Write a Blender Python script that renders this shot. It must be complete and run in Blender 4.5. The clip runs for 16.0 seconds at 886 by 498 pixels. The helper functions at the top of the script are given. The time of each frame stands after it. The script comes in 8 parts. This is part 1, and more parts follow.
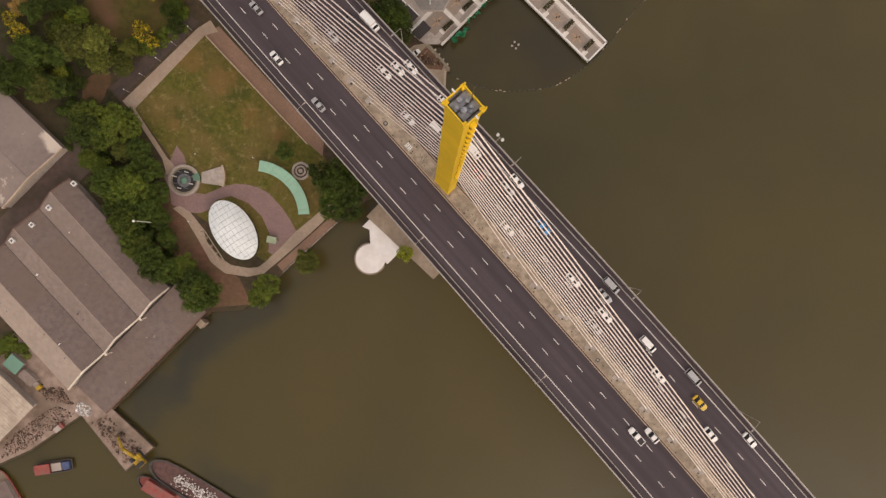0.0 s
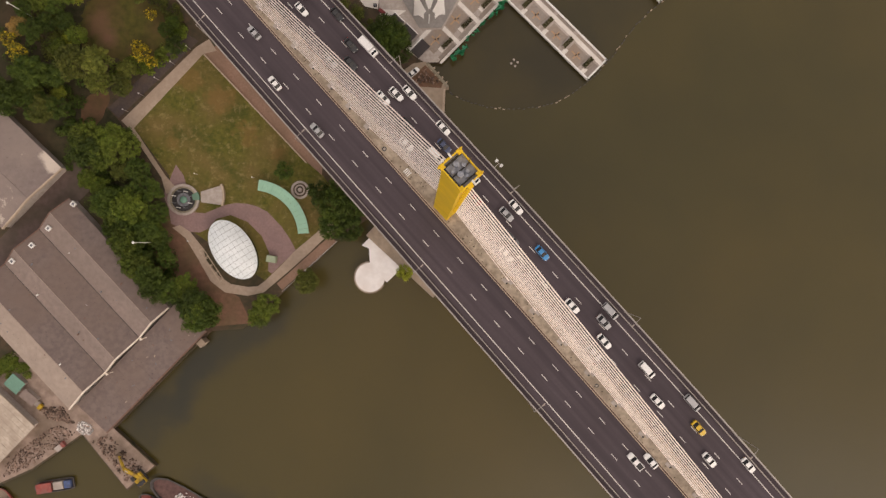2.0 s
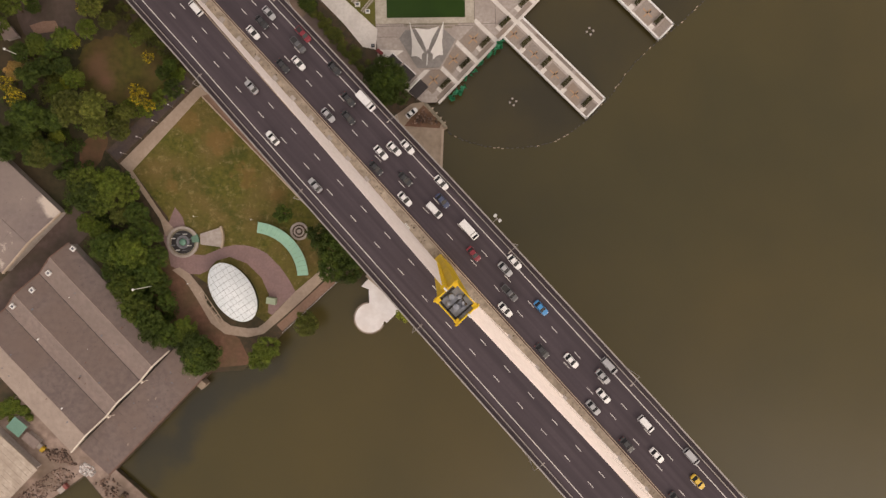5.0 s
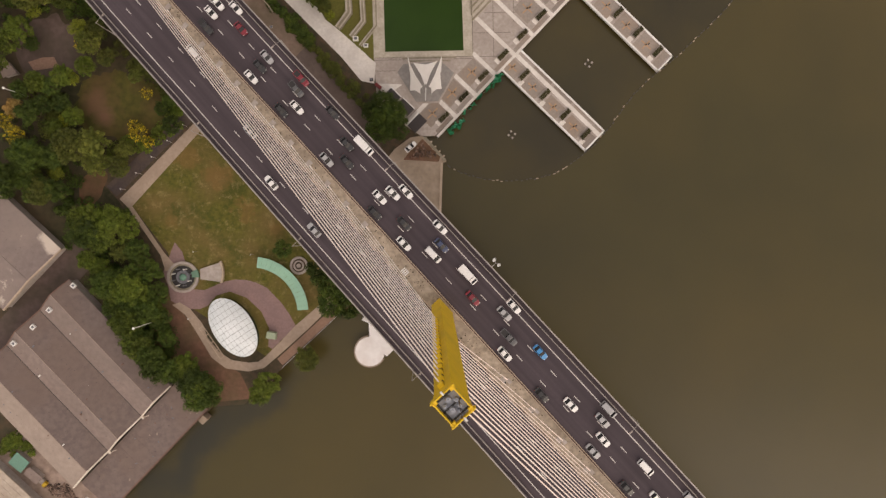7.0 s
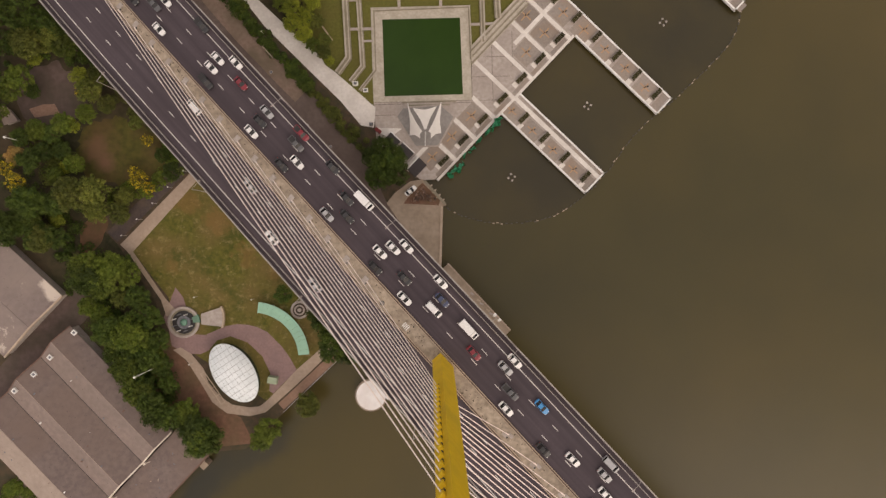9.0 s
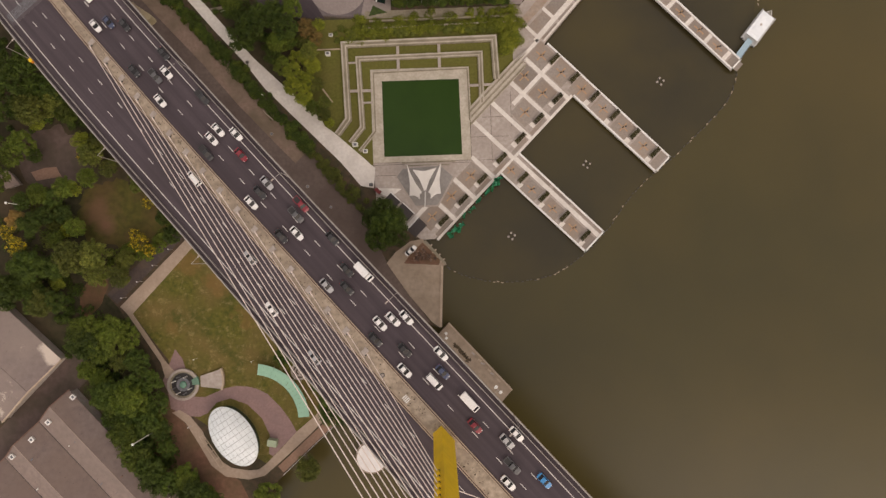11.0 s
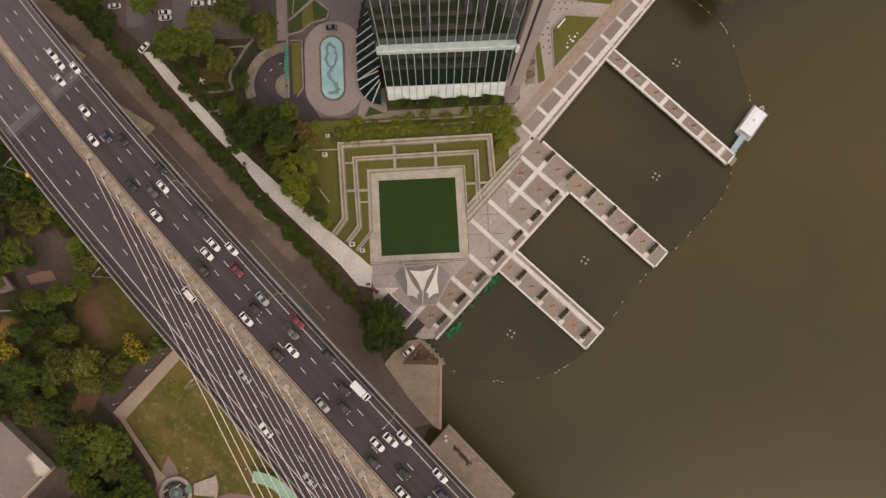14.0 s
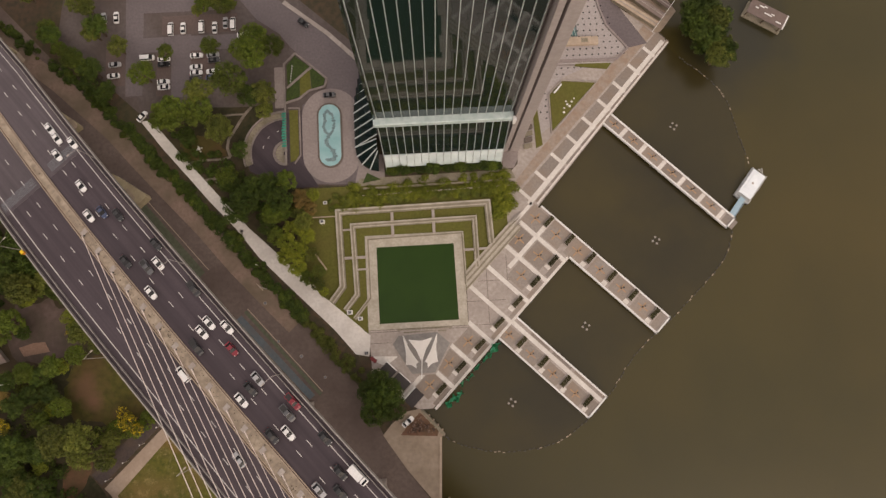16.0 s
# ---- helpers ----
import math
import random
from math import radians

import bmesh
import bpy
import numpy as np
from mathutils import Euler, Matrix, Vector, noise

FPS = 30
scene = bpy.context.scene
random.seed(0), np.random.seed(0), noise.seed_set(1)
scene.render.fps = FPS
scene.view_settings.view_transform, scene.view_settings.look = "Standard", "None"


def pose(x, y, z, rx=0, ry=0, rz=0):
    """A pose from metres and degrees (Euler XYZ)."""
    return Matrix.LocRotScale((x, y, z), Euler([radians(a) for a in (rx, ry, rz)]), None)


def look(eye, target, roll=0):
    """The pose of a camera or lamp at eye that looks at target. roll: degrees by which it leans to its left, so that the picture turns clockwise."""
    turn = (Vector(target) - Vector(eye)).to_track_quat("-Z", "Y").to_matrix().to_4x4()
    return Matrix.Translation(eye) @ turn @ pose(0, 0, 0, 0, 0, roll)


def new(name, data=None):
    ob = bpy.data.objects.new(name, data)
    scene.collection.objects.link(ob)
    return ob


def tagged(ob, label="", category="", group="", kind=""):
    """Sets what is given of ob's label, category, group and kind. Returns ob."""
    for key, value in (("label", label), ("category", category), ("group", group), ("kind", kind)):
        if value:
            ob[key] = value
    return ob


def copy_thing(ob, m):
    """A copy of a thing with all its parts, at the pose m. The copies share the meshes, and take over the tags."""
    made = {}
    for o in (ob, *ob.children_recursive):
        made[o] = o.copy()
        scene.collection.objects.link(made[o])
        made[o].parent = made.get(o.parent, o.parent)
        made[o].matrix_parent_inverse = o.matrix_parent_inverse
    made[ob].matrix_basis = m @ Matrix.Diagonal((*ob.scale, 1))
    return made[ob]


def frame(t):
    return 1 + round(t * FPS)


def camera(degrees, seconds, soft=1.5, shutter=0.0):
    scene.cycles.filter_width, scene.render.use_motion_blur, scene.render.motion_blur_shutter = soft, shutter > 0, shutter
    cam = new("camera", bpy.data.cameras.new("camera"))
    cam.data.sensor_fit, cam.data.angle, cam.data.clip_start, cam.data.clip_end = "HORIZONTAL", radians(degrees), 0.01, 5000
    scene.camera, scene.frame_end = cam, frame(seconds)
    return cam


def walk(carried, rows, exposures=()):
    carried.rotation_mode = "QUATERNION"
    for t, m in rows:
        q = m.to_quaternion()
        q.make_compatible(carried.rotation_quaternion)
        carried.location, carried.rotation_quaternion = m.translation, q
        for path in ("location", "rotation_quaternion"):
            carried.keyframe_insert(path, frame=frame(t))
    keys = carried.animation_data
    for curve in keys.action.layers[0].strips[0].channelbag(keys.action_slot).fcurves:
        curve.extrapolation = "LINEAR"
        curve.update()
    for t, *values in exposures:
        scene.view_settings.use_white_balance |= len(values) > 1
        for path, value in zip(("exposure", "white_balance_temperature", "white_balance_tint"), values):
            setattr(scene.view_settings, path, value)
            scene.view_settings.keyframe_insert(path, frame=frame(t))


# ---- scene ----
cam = camera(69.96, 16.0, soft=1.4)
PATH = [
    (0.0, pose(-4.17, -16.44, 220.00, -0.257, -1.187, -0.503)),
    (0.5, pose(-4.02, -14.85, 220.04, -0.346, -1.153, -0.562)),
    (1.0, pose(-3.85, -12.87, 220.02, -0.444, -1.143, -0.606)),
    (1.5, pose(-3.71, -10.67, 220.02, -0.583, -1.127, -0.584)),
    (2.0, pose(-3.59, -8.29, 220.03, -0.709, -1.105, -0.639)),
    (2.5, pose(-3.48, -5.91, 220.03, -0.805, -1.093, -0.697)),
    (3.0, pose(-3.45, -3.45, 220.04, -0.885, -1.112, -0.766)),
    (3.5, pose(-3.43, -0.95, 220.00, -0.982, -1.127, -0.830)),
    (4.0, pose(-3.24, 2.01, 219.92, -1.085, -1.091, -0.900)),
    (6.5, pose(-2.01, 17.47, 219.83, -1.589, -0.917, -1.200)),
    (7.0, pose(-1.83, 20.62, 219.73, -1.582, -0.887, -1.329)),
    (7.5, pose(-1.73, 23.68, 219.70, -1.513, -0.857, -1.430)),
    (8.0, pose(-1.49, 27.06, 219.75, -1.375, -0.830, -1.491)),
    (8.5, pose(-1.51, 30.22, 219.69, -1.249, -0.850, -1.568)),
    (9.0, pose(-1.49, 33.50, 219.54, -1.023, -0.850, -1.686)),
    (11.5, pose(-0.32, 50.08, 219.08, 1.536, -0.679, -2.224)),
    (12.0, pose(-0.10, 53.40, 219.03, 2.159, -0.691, -2.379)),
    (12.5, pose(-0.04, 56.59, 218.93, 2.711, -0.723, -2.491)),
    (13.0, pose(0.06, 60.19, 218.67, 3.310, -0.758, -2.605)),
    (13.5, pose(0.39, 63.49, 218.44, 3.903, -0.756, -2.684)),
    (14.0, pose(0.78, 66.73, 218.21, 4.600, -0.722, -2.779)),
    (14.5, pose(1.08, 69.75, 217.92, 5.273, -0.712, -2.897)),
    (15.0, pose(1.36, 72.97, 217.65, 5.994, -0.712, -3.024)),
    (15.5, pose(1.72, 76.00, 217.43, 6.668, -0.681, -3.173)),
    (16.0, pose(2.14, 79.24, 217.25, 7.386, -0.606, -3.276)),
]
walk(cam, PATH, exposures=[(0.0, 0.08, 7350, 16.5), (16.0, 0.08, 7350, 16.5)])

# ---- world and light: a bright overcast sky with a faint wide sun ----
world = bpy.data.worlds.new("world")
scene.world = world
world.use_nodes = True
wn = world.node_tree.nodes
sky = wn.new("ShaderNodeTexSky")
sky.sky_type = "NISHITA"
sky.sun_disc = False
SUN_EL, SUN_AZ = radians(42), radians(150)
sky.sun_elevation, sky.sun_rotation = SUN_EL, SUN_AZ
sky.air_density, sky.dust_density, sky.ozone_density = 1.0, 6.0, 1.0
veil = wn.new("ShaderNodeMix")  # an even layer of cloud over most of the sky
veil.data_type = "RGBA"
veil.inputs["Factor"].default_value = 0.75
veil.inputs["B"].default_value = (6.2, 6.0, 5.9, 1)
world.node_tree.links.new(sky.outputs[0], veil.inputs["A"])
world.node_tree.links.new(veil.outputs["Result"], wn["Background"].inputs[0])
wn["Background"].inputs[1].default_value = 0.15
sun = new("sun", bpy.data.lights.new("sun", "SUN"))
sun.data.energy, sun.data.angle, sun.data.color = 0.6, radians(50), (1.0, 0.95, 0.88)
sun.matrix_world = look((math.sin(SUN_AZ) * math.cos(SUN_EL) * 300, math.cos(SUN_AZ) * math.cos(SUN_EL) * 300, math.sin(SUN_EL) * 300), (0, 0, 0))


# ---- materials ----
def surf(name, c1, c2, scale=2.0, big=0.08, c3=None, rough=0.85, bump=0.15, metal=0.0, island=0.0, obj=0.0, detail=6.0, big_amount=0.5, spec=0.4):
    """A painted or natural surface: fine grain between c1 and c2, large stains towards c3, bump from the grain."""
    m = bpy.data.materials.new(name)
    m.use_nodes = True
    nt = m.node_tree
    n, l = nt.nodes, nt.links
    b = n["Principled BSDF"]
    tc = n.new("ShaderNodeNewGeometry")
    fine = n.new("ShaderNodeTexNoise")
    fine.inputs["Scale"].default_value, fine.inputs["Detail"].default_value = scale, detail
    l.new(tc.outputs["Position"], fine.inputs["Vector"])
    ramp = n.new("ShaderNodeValToRGB")
    ramp.color_ramp.elements[0].position, ramp.color_ramp.elements[1].position = 0.32, 0.68
    ramp.color_ramp.elements[0].color, ramp.color_ramp.elements[1].color = (*c1, 1), (*c2, 1)
    l.new(fine.outputs["Fac"], ramp.inputs["Fac"])
    out = ramp.outputs["Color"]
    if c3:
        large = n.new("ShaderNodeTexNoise")
        large.inputs["Scale"].default_value, large.inputs["Detail"].default_value = big, 5.0
        l.new(tc.outputs["Position"], large.inputs["Vector"])
        r2 = n.new("ShaderNodeMapRange")
        r2.inputs["From Min"].default_value, r2.inputs["From Max"].default_value = 0.4, 0.66
        r2.inputs["To Max"].default_value = big_amount
        l.new(large.outputs["Fac"], r2.inputs["Value"])
        mix = n.new("ShaderNodeMix")
        mix.data_type = "RGBA"
        l.new(r2.outputs["Result"], mix.inputs["Factor"])
        l.new(out, mix.inputs["A"])
        mix.inputs["B"].default_value = (*c3, 1)
        out = mix.outputs["Result"]
    for amount, socket in ((island, "Random Per Island"), (obj, "Random")):
        if amount:
            src = tc if socket != "Random" else n.new("ShaderNodeObjectInfo")
            mr = n.new("ShaderNodeMapRange")
            mr.inputs["To Min"].default_value, mr.inputs["To Max"].default_value = 1 - amount, 1 + amount
            l.new(src.outputs[socket], mr.inputs["Value"])
            hsv = n.new("ShaderNodeHueSaturation")
            l.new(mr.outputs["Result"], hsv.inputs["Value"])
            l.new(out, hsv.inputs["Color"])
            out = hsv.outputs["Color"]
    l.new(out, b.inputs["Base Color"])
    b.inputs["Roughness"].default_value, b.inputs["Metallic"].default_value = rough, metal
    b.inputs["Specular IOR Level"].default_value = spec
    if bump:
        bp = n.new("ShaderNodeBump")
        bp.inputs["Strength"].default_value, bp.inputs["Distance"].default_value = bump, 0.06
        l.new(fine.outputs["Fac"], bp.inputs["Height"])
        l.new(bp.outputs["Normal"], b.inputs["Normal"])
    return m


def plain(name, c, rough=0.5, metal=0.0, obj=0.0):
    return surf(name, tuple(0.9 * v for v in c), tuple(min(1, 1.08 * v) for v in c), 3.0, rough=rough, metal=metal, bump=0.03, obj=obj)


def glass(name, c, rough=0.04):
    m = bpy.data.materials.new(name)
    m.use_nodes = True
    b = m.node_tree.nodes["Principled BSDF"]
    b.inputs["Base Color"].default_value = (*c, 1)
    b.inputs["Roughness"].default_value = rough
    b.inputs["IOR"].default_value = 1.5
    b.inputs["Coat Weight"].default_value = 0.15
    b.inputs["Coat Roughness"].default_value = 0.02
    return m


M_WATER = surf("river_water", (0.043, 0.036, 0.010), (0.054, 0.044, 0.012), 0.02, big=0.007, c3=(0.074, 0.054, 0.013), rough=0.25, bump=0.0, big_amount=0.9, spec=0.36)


def darken_water(m, spots, colour):
    """Soft-edged tongues of darker water, torn by noise; spots are (x, y, radius along, radius across, turn)."""
    n, l = m.node_tree.nodes, m.node_tree.links
    bsdf = n["Principled BSDF"]
    geo = n.new("ShaderNodeNewGeometry")
    warp = n.new("ShaderNodeTexNoise")
    warp.inputs["Scale"].default_value, warp.inputs["Detail"].default_value = 0.05, 5.0
    l.new(geo.outputs["Position"], warp.inputs["Vector"])
    shift = n.new("ShaderNodeVectorMath")
    shift.operation = "MULTIPLY_ADD"
    l.new(warp.outputs["Color"], shift.inputs[0])
    shift.inputs[1].default_value, shift.inputs[2].default_value = (26, 26, 0), (-13, -13, 0)
    add = n.new("ShaderNodeVectorMath")
    l.new(geo.outputs["Position"], add.inputs[0])
    l.new(shift.outputs[0], add.inputs[1])
    for x, y, ra, rb, turn, amount in spots:
        mp = n.new("ShaderNodeMapping")
        mp.vector_type = "TEXTURE"
        mp.inputs["Location"].default_value = (x, y, -2)
        mp.inputs["Rotation"].default_value = (0, 0, radians(turn))
        mp.inputs["Scale"].default_value = (ra, rb, 40)
        l.new(add.outputs[0], mp.inputs["Vector"])
        ln = n.new("ShaderNodeVectorMath")
        ln.operation = "LENGTH"
        l.new(mp.outputs[0], ln.inputs[0])
        r = n.new("ShaderNodeMapRange")
        r.interpolation_type = "SMOOTHSTEP"
        r.inputs["From Min"].default_value, r.inputs["From Max"].default_value = 0.25, 1.2
        r.inputs["To Min"].default_value, r.inputs["To Max"].default_value = amount, 0.0
        l.new(ln.outputs["Value"], r.inputs["Value"])
        mix = n.new("ShaderNodeMix")
        mix.data_type = "RGBA"
        l.new(r.outputs["Result"], mix.inputs["Factor"])
        l.new(bsdf.inputs["Base Color"].links[0].from_socket, mix.inputs["A"])
        mix.inputs["B"].default_value = (*colour, 1)
        l.new(mix.outputs["Result"], bsdf.inputs["Base Color"])


darken_water(M_WATER, [(-84, -52, 26, 9, 45, 0.8), (-62, -36, 15, 8, 40, 0.6), (-98, -66, 16, 7, 45, 0.5), (-72, -100, 24, 8, -32, 0.5), (116, 180, 34, 22, 60, 0.7)], (0.024, 0.024, 0.017))
M_BASIN = surf("basin_water", (0.032, 0.026, 0.011), (0.042, 0.034, 0.012), 0.03, big=0.025, c3=(0.056, 0.043, 0.012), rough=0.25, bump=0.0, big_amount=0.9, spec=0.36)
M_GROUND = surf("bare_ground", (0.05, 0.042, 0.026), (0.10, 0.062, 0.040), 0.5, big=0.06, c3=(0.035, 0.045, 0.016), rough=0.95)
M_DIRT = surf("red_dirt", (0.135, 0.068, 0.044), (0.19, 0.102, 0.068), 0.6, big=0.1, c3=(0.09, 0.075, 0.035), rough=0.95)
M_LAWN = surf("worn_lawn", (0.062, 0.066, 0.009), (0.125, 0.115, 0.020), 0.7, big=0.055, c3=(0.150, 0.105, 0.034), rough=0.95, big_amount=1.0)


def add_streaks(m, colour, scale, lo, hi):
    """Lighter dry blades scattered over a surface in torn streaks."""
    n, l = m.node_tree.nodes, m.node_tree.links
    bsdf = n["Principled BSDF"]
    old = bsdf.inputs["Base Color"].links[0].from_socket
    tc = n.new("ShaderNodeNewGeometry")
    t = n.new("ShaderNodeTexNoise")
    t.inputs["Scale"].default_value, t.inputs["Detail"].default_value, t.inputs["Roughness"].default_value = scale, 10.0, 0.75
    l.new(tc.outputs["Position"], t.inputs["Vector"])
    r = n.new("ShaderNodeMapRange")
    r.inputs["From Min"].default_value, r.inputs["From Max"].default_value = lo, hi
    r.inputs["To Max"].default_value = 0.8
    l.new(t.outputs["Fac"], r.inputs["Value"])
    mix = n.new("ShaderNodeMix")
    mix.data_type = "RGBA"
    l.new(r.outputs["Result"], mix.inputs["Factor"])
    l.new(old, mix.inputs["A"])
    mix.inputs["B"].default_value = (*colour, 1)
    l.new(mix.outputs["Result"], bsdf.inputs["Base Color"])


add_streaks(M_LAWN, (0.052, 0.062, 0.008), 0.06, 0.50, 0.62)
add_streaks(M_LAWN, (0.30, 0.225, 0.105), 0.30, 0.53, 0.70)
M_GLADE = surf("glade_moss", (0.052, 0.050, 0.009), (0.088, 0.078, 0.015), 0.5, big=0.10, c3=(0.105, 0.058, 0.028), rough=0.95, big_amount=0.7)


def add_bare_spot(m, colour, x, y, r, tear, most=0.85, z=0.0, soft=2.0):
    """Worn bare earth round one spot of the ground, fraying out into the grass."""
    n, l = m.node_tree.nodes, m.node_tree.links
    bsdf = n["Principled BSDF"]
    old = bsdf.inputs["Base Color"].links[0].from_socket
    geo = n.new("ShaderNodeNewGeometry")
    d = n.new("ShaderNodeVectorMath")
    d.operation = "DISTANCE"
    d.inputs[1].default_value = (x, y, z)
    l.new(geo.outputs["Position"], d.inputs[0])
    t = n.new("ShaderNodeTexNoise")
    t.inputs["Scale"].default_value, t.inputs["Detail"].default_value, t.inputs["Roughness"].default_value = 0.22, 8.0, 0.65
    l.new(geo.outputs["Position"], t.inputs["Vector"])
    a = n.new("ShaderNodeMath")
    a.operation = "MULTIPLY_ADD"
    l.new(t.outputs["Fac"], a.inputs[0])
    a.inputs[1].default_value = tear
    l.new(d.outputs["Value"], a.inputs[2])
    ramp = n.new("ShaderNodeMapRange")
    ramp.inputs["From Min"].default_value, ramp.inputs["From Max"].default_value = r + tear / 2 + soft, r + tear / 2 - soft
    ramp.inputs["To Max"].default_value = most
    l.new(a.outputs["Value"], ramp.inputs["Value"])
    mix = n.new("ShaderNodeMix")
    mix.data_type = "RGBA"
    l.new(ramp.outputs["Result"], mix.inputs["Factor"])
    l.new(old, mix.inputs["A"])
    mix.inputs["B"].default_value = (*colour, 1)
    l.new(mix.outputs["Result"], bsdf.inputs["Base Color"])


add_bare_spot(M_GLADE, (0.150, 0.080, 0.048), -116.4, 66.6, 4.0, 9.0, 0.7)
add_bare_spot(M_GLADE, (0.160, 0.085, 0.052), -113.4, 62.8, 2.6, 5.0)
for x, y, r, tear in ((-86.0, 48.0, 4.0, 16.0), (-76.0, 41.0, 4.0, 18.0), (-66.0, 30.0, 3.5, 18.0), (-92.0, 26.0, 2.0, 12.0), (-56.0, 22.0, 2.5, 12.0)):
    add_bare_spot(M_LAWN, (0.195, 0.112, 0.036), x, y, r, tear, 0.55, 0.0, 1.2)
add_streaks(M_LAWN, (0.33, 0.26, 0.13), 0.75, 0.60, 0.72)
M_REDEARTH = surf("iron_red_earth", (0.120, 0.060, 0.034), (0.170, 0.088, 0.050), 0.5, big=0.14, c3=(0.085, 0.062, 0.026), rough=0.95, big_amount=0.8)
M_CLEARING = surf("trodden_earth", (0.092, 0.064, 0.055), (0.130, 0.093, 0.080), 0.5, big=0.10, c3=(0.062, 0.050, 0.034), rough=0.95, big_amount=0.8)
M_GRASS = surf("cut_grass", (0.095, 0.098, 0.018), (0.135, 0.130, 0.028), 1.2, big=0.14, c3=(0.125, 0.105, 0.03), rough=0.95)
M_PATH = surf("concrete_path", (0.34, 0.26, 0.20), (0.42, 0.33, 0.26), 1.0, big=0.15, c3=(0.28, 0.21, 0.16), rough=0.9)
M_BRICK = surf("brick_path", (0.24, 0.14, 0.10), (0.30, 0.19, 0.14), 1.5, big=0.15, c3=(0.18, 0.12, 0.08), rough=0.9)
M_PURPLE = surf("mauve_paving", (0.23, 0.15, 0.145), (0.29, 0.19, 0.18), 1.3, big=0.12, c3=(0.19, 0.13, 0.125), rough=0.9)
M_ASPHALT = surf("asphalt", (0.070, 0.053, 0.062), (0.077, 0.059, 0.068), 1.5, big=0.05, c3=(0.052, 0.039, 0.044), rough=0.85)


def add_tracks(m, colour, amount):
    """Long darker and paler bands worn along the direction of travel."""
    n, l = m.node_tree.nodes, m.node_tree.links
    bsdf = n["Principled BSDF"]
    geo = n.new("ShaderNodeNewGeometry")
    mp = n.new("ShaderNodeMapping")
    mp.vector_type = "TEXTURE"
    mp.inputs["Rotation"].default_value = (0, 0, radians(-48.8))
    mp.inputs["Scale"].default_value = (90.0, 1.6, 400.0)
    l.new(geo.outputs["Position"], mp.inputs["Vector"])
    t = n.new("ShaderNodeTexNoise")
    t.inputs["Scale"].default_value, t.inputs["Detail"].default_value = 1.0, 3.0
    l.new(mp.outputs[0], t.inputs["Vector"])
    r = n.new("ShaderNodeMapRange")
    r.inputs["From Min"].default_value, r.inputs["From Max"].default_value = 0.38, 0.66
    r.inputs["To Max"].default_value = amount
    l.new(t.outputs["Fac"], r.inputs["Value"])
    mix = n.new("ShaderNodeMix")
    mix.data_type = "RGBA"
    l.new(r.outputs["Result"], mix.inputs["Factor"])
    l.new(bsdf.inputs["Base Color"].links[0].from_socket, mix.inputs["A"])
    mix.inputs["B"].default_value = (*colour, 1)
    l.new(mix.outputs["Result"], bsdf.inputs["Base Color"])


add_tracks(M_ASPHALT, (0.044, 0.034, 0.040), 0.75)
M_APPROACH = surf("approach_asphalt", (0.104, 0.085, 0.094), (0.116, 0.096, 0.104), 1.3, big=0.06, c3=(0.072, 0.058, 0.062), rough=0.85)
M_LANE = surf("worn_lane", (0.056, 0.043, 0.042), (0.080, 0.061, 0.057), 1.2, big=0.12, c3=(0.12, 0.085, 0.06), rough=0.9, big_amount=0.7)
M_SERVICE = surf("dusty_service_road", (0.132, 0.098, 0.083), (0.180, 0.136, 0.117), 0.8, big=0.05, c3=(0.088, 0.062, 0.053), rough=0.92, big_amount=0.8)
add_tracks(M_APPROACH, (0.066, 0.053, 0.060), 0.7)
M_ROAD = surf("service_road", (0.098, 0.079, 0.074), (0.134, 0.109, 0.102), 0.8, big=0.06, c3=(0.07, 0.05, 0.042), rough=0.9, big_amount=0.7)
M_DRIVE = surf("smooth_drive", (0.135, 0.112, 0.116), (0.170, 0.142, 0.146), 1.2, big=0.07, c3=(0.115, 0.095, 0.098), rough=0.85)
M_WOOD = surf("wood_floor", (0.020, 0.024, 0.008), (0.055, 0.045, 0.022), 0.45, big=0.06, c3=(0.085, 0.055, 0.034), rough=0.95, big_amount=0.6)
M_PAINT = surf("road_paint", (0.5, 0.48, 0.46), (0.66, 0.64, 0.60), 1.5, rough=0.7, bump=0.05)
M_MEDIAN = surf("sandy_median", (0.25, 0.20, 0.15), (0.46, 0.375, 0.29), 0.8, big=0.22, c3=(0.16, 0.125, 0.095), rough=0.95)
M_CURB = surf("beige_concrete", (0.42, 0.33, 0.25), (0.50, 0.40, 0.31), 1.2, big=0.2, c3=(0.32, 0.25, 0.19), rough=0.9)
M_CONC = surf("grey_concrete", (0.34, 0.295, 0.265), (0.45, 0.395, 0.36), 0.9, big=0.10, c3=(0.28, 0.235, 0.205), rough=0.9)
M_QUAY = surf("stained_concrete", (0.30, 0.235, 0.18), (0.38, 0.30, 0.23), 0.7, big=0.12, c3=(0.2, 0.15, 0.10), rough=0.9)
M_WHITE = surf("white_paving", (0.62, 0.58, 0.54), (0.74, 0.70, 0.655), 1.0, big=0.15, c3=(0.52, 0.475, 0.435), rough=0.85)
M_STONE = surf("pale_coping_stone", (0.40, 0.36, 0.30), (0.52, 0.47, 0.40), 1.2, big=0.25, c3=(0.29, 0.255, 0.19), rough=0.85)
M_FORE = surf("mauve_granite", (0.25, 0.208, 0.198), (0.31, 0.262, 0.248), 1.2, big=0.1, c3=(0.21, 0.175, 0.165), rough=0.8)
M_BAYS = surf("brick_bays", (0.108, 0.077, 0.069), (0.145, 0.104, 0.093), 1.4, big=0.12, c3=(0.10, 0.078, 0.07), rough=0.9)
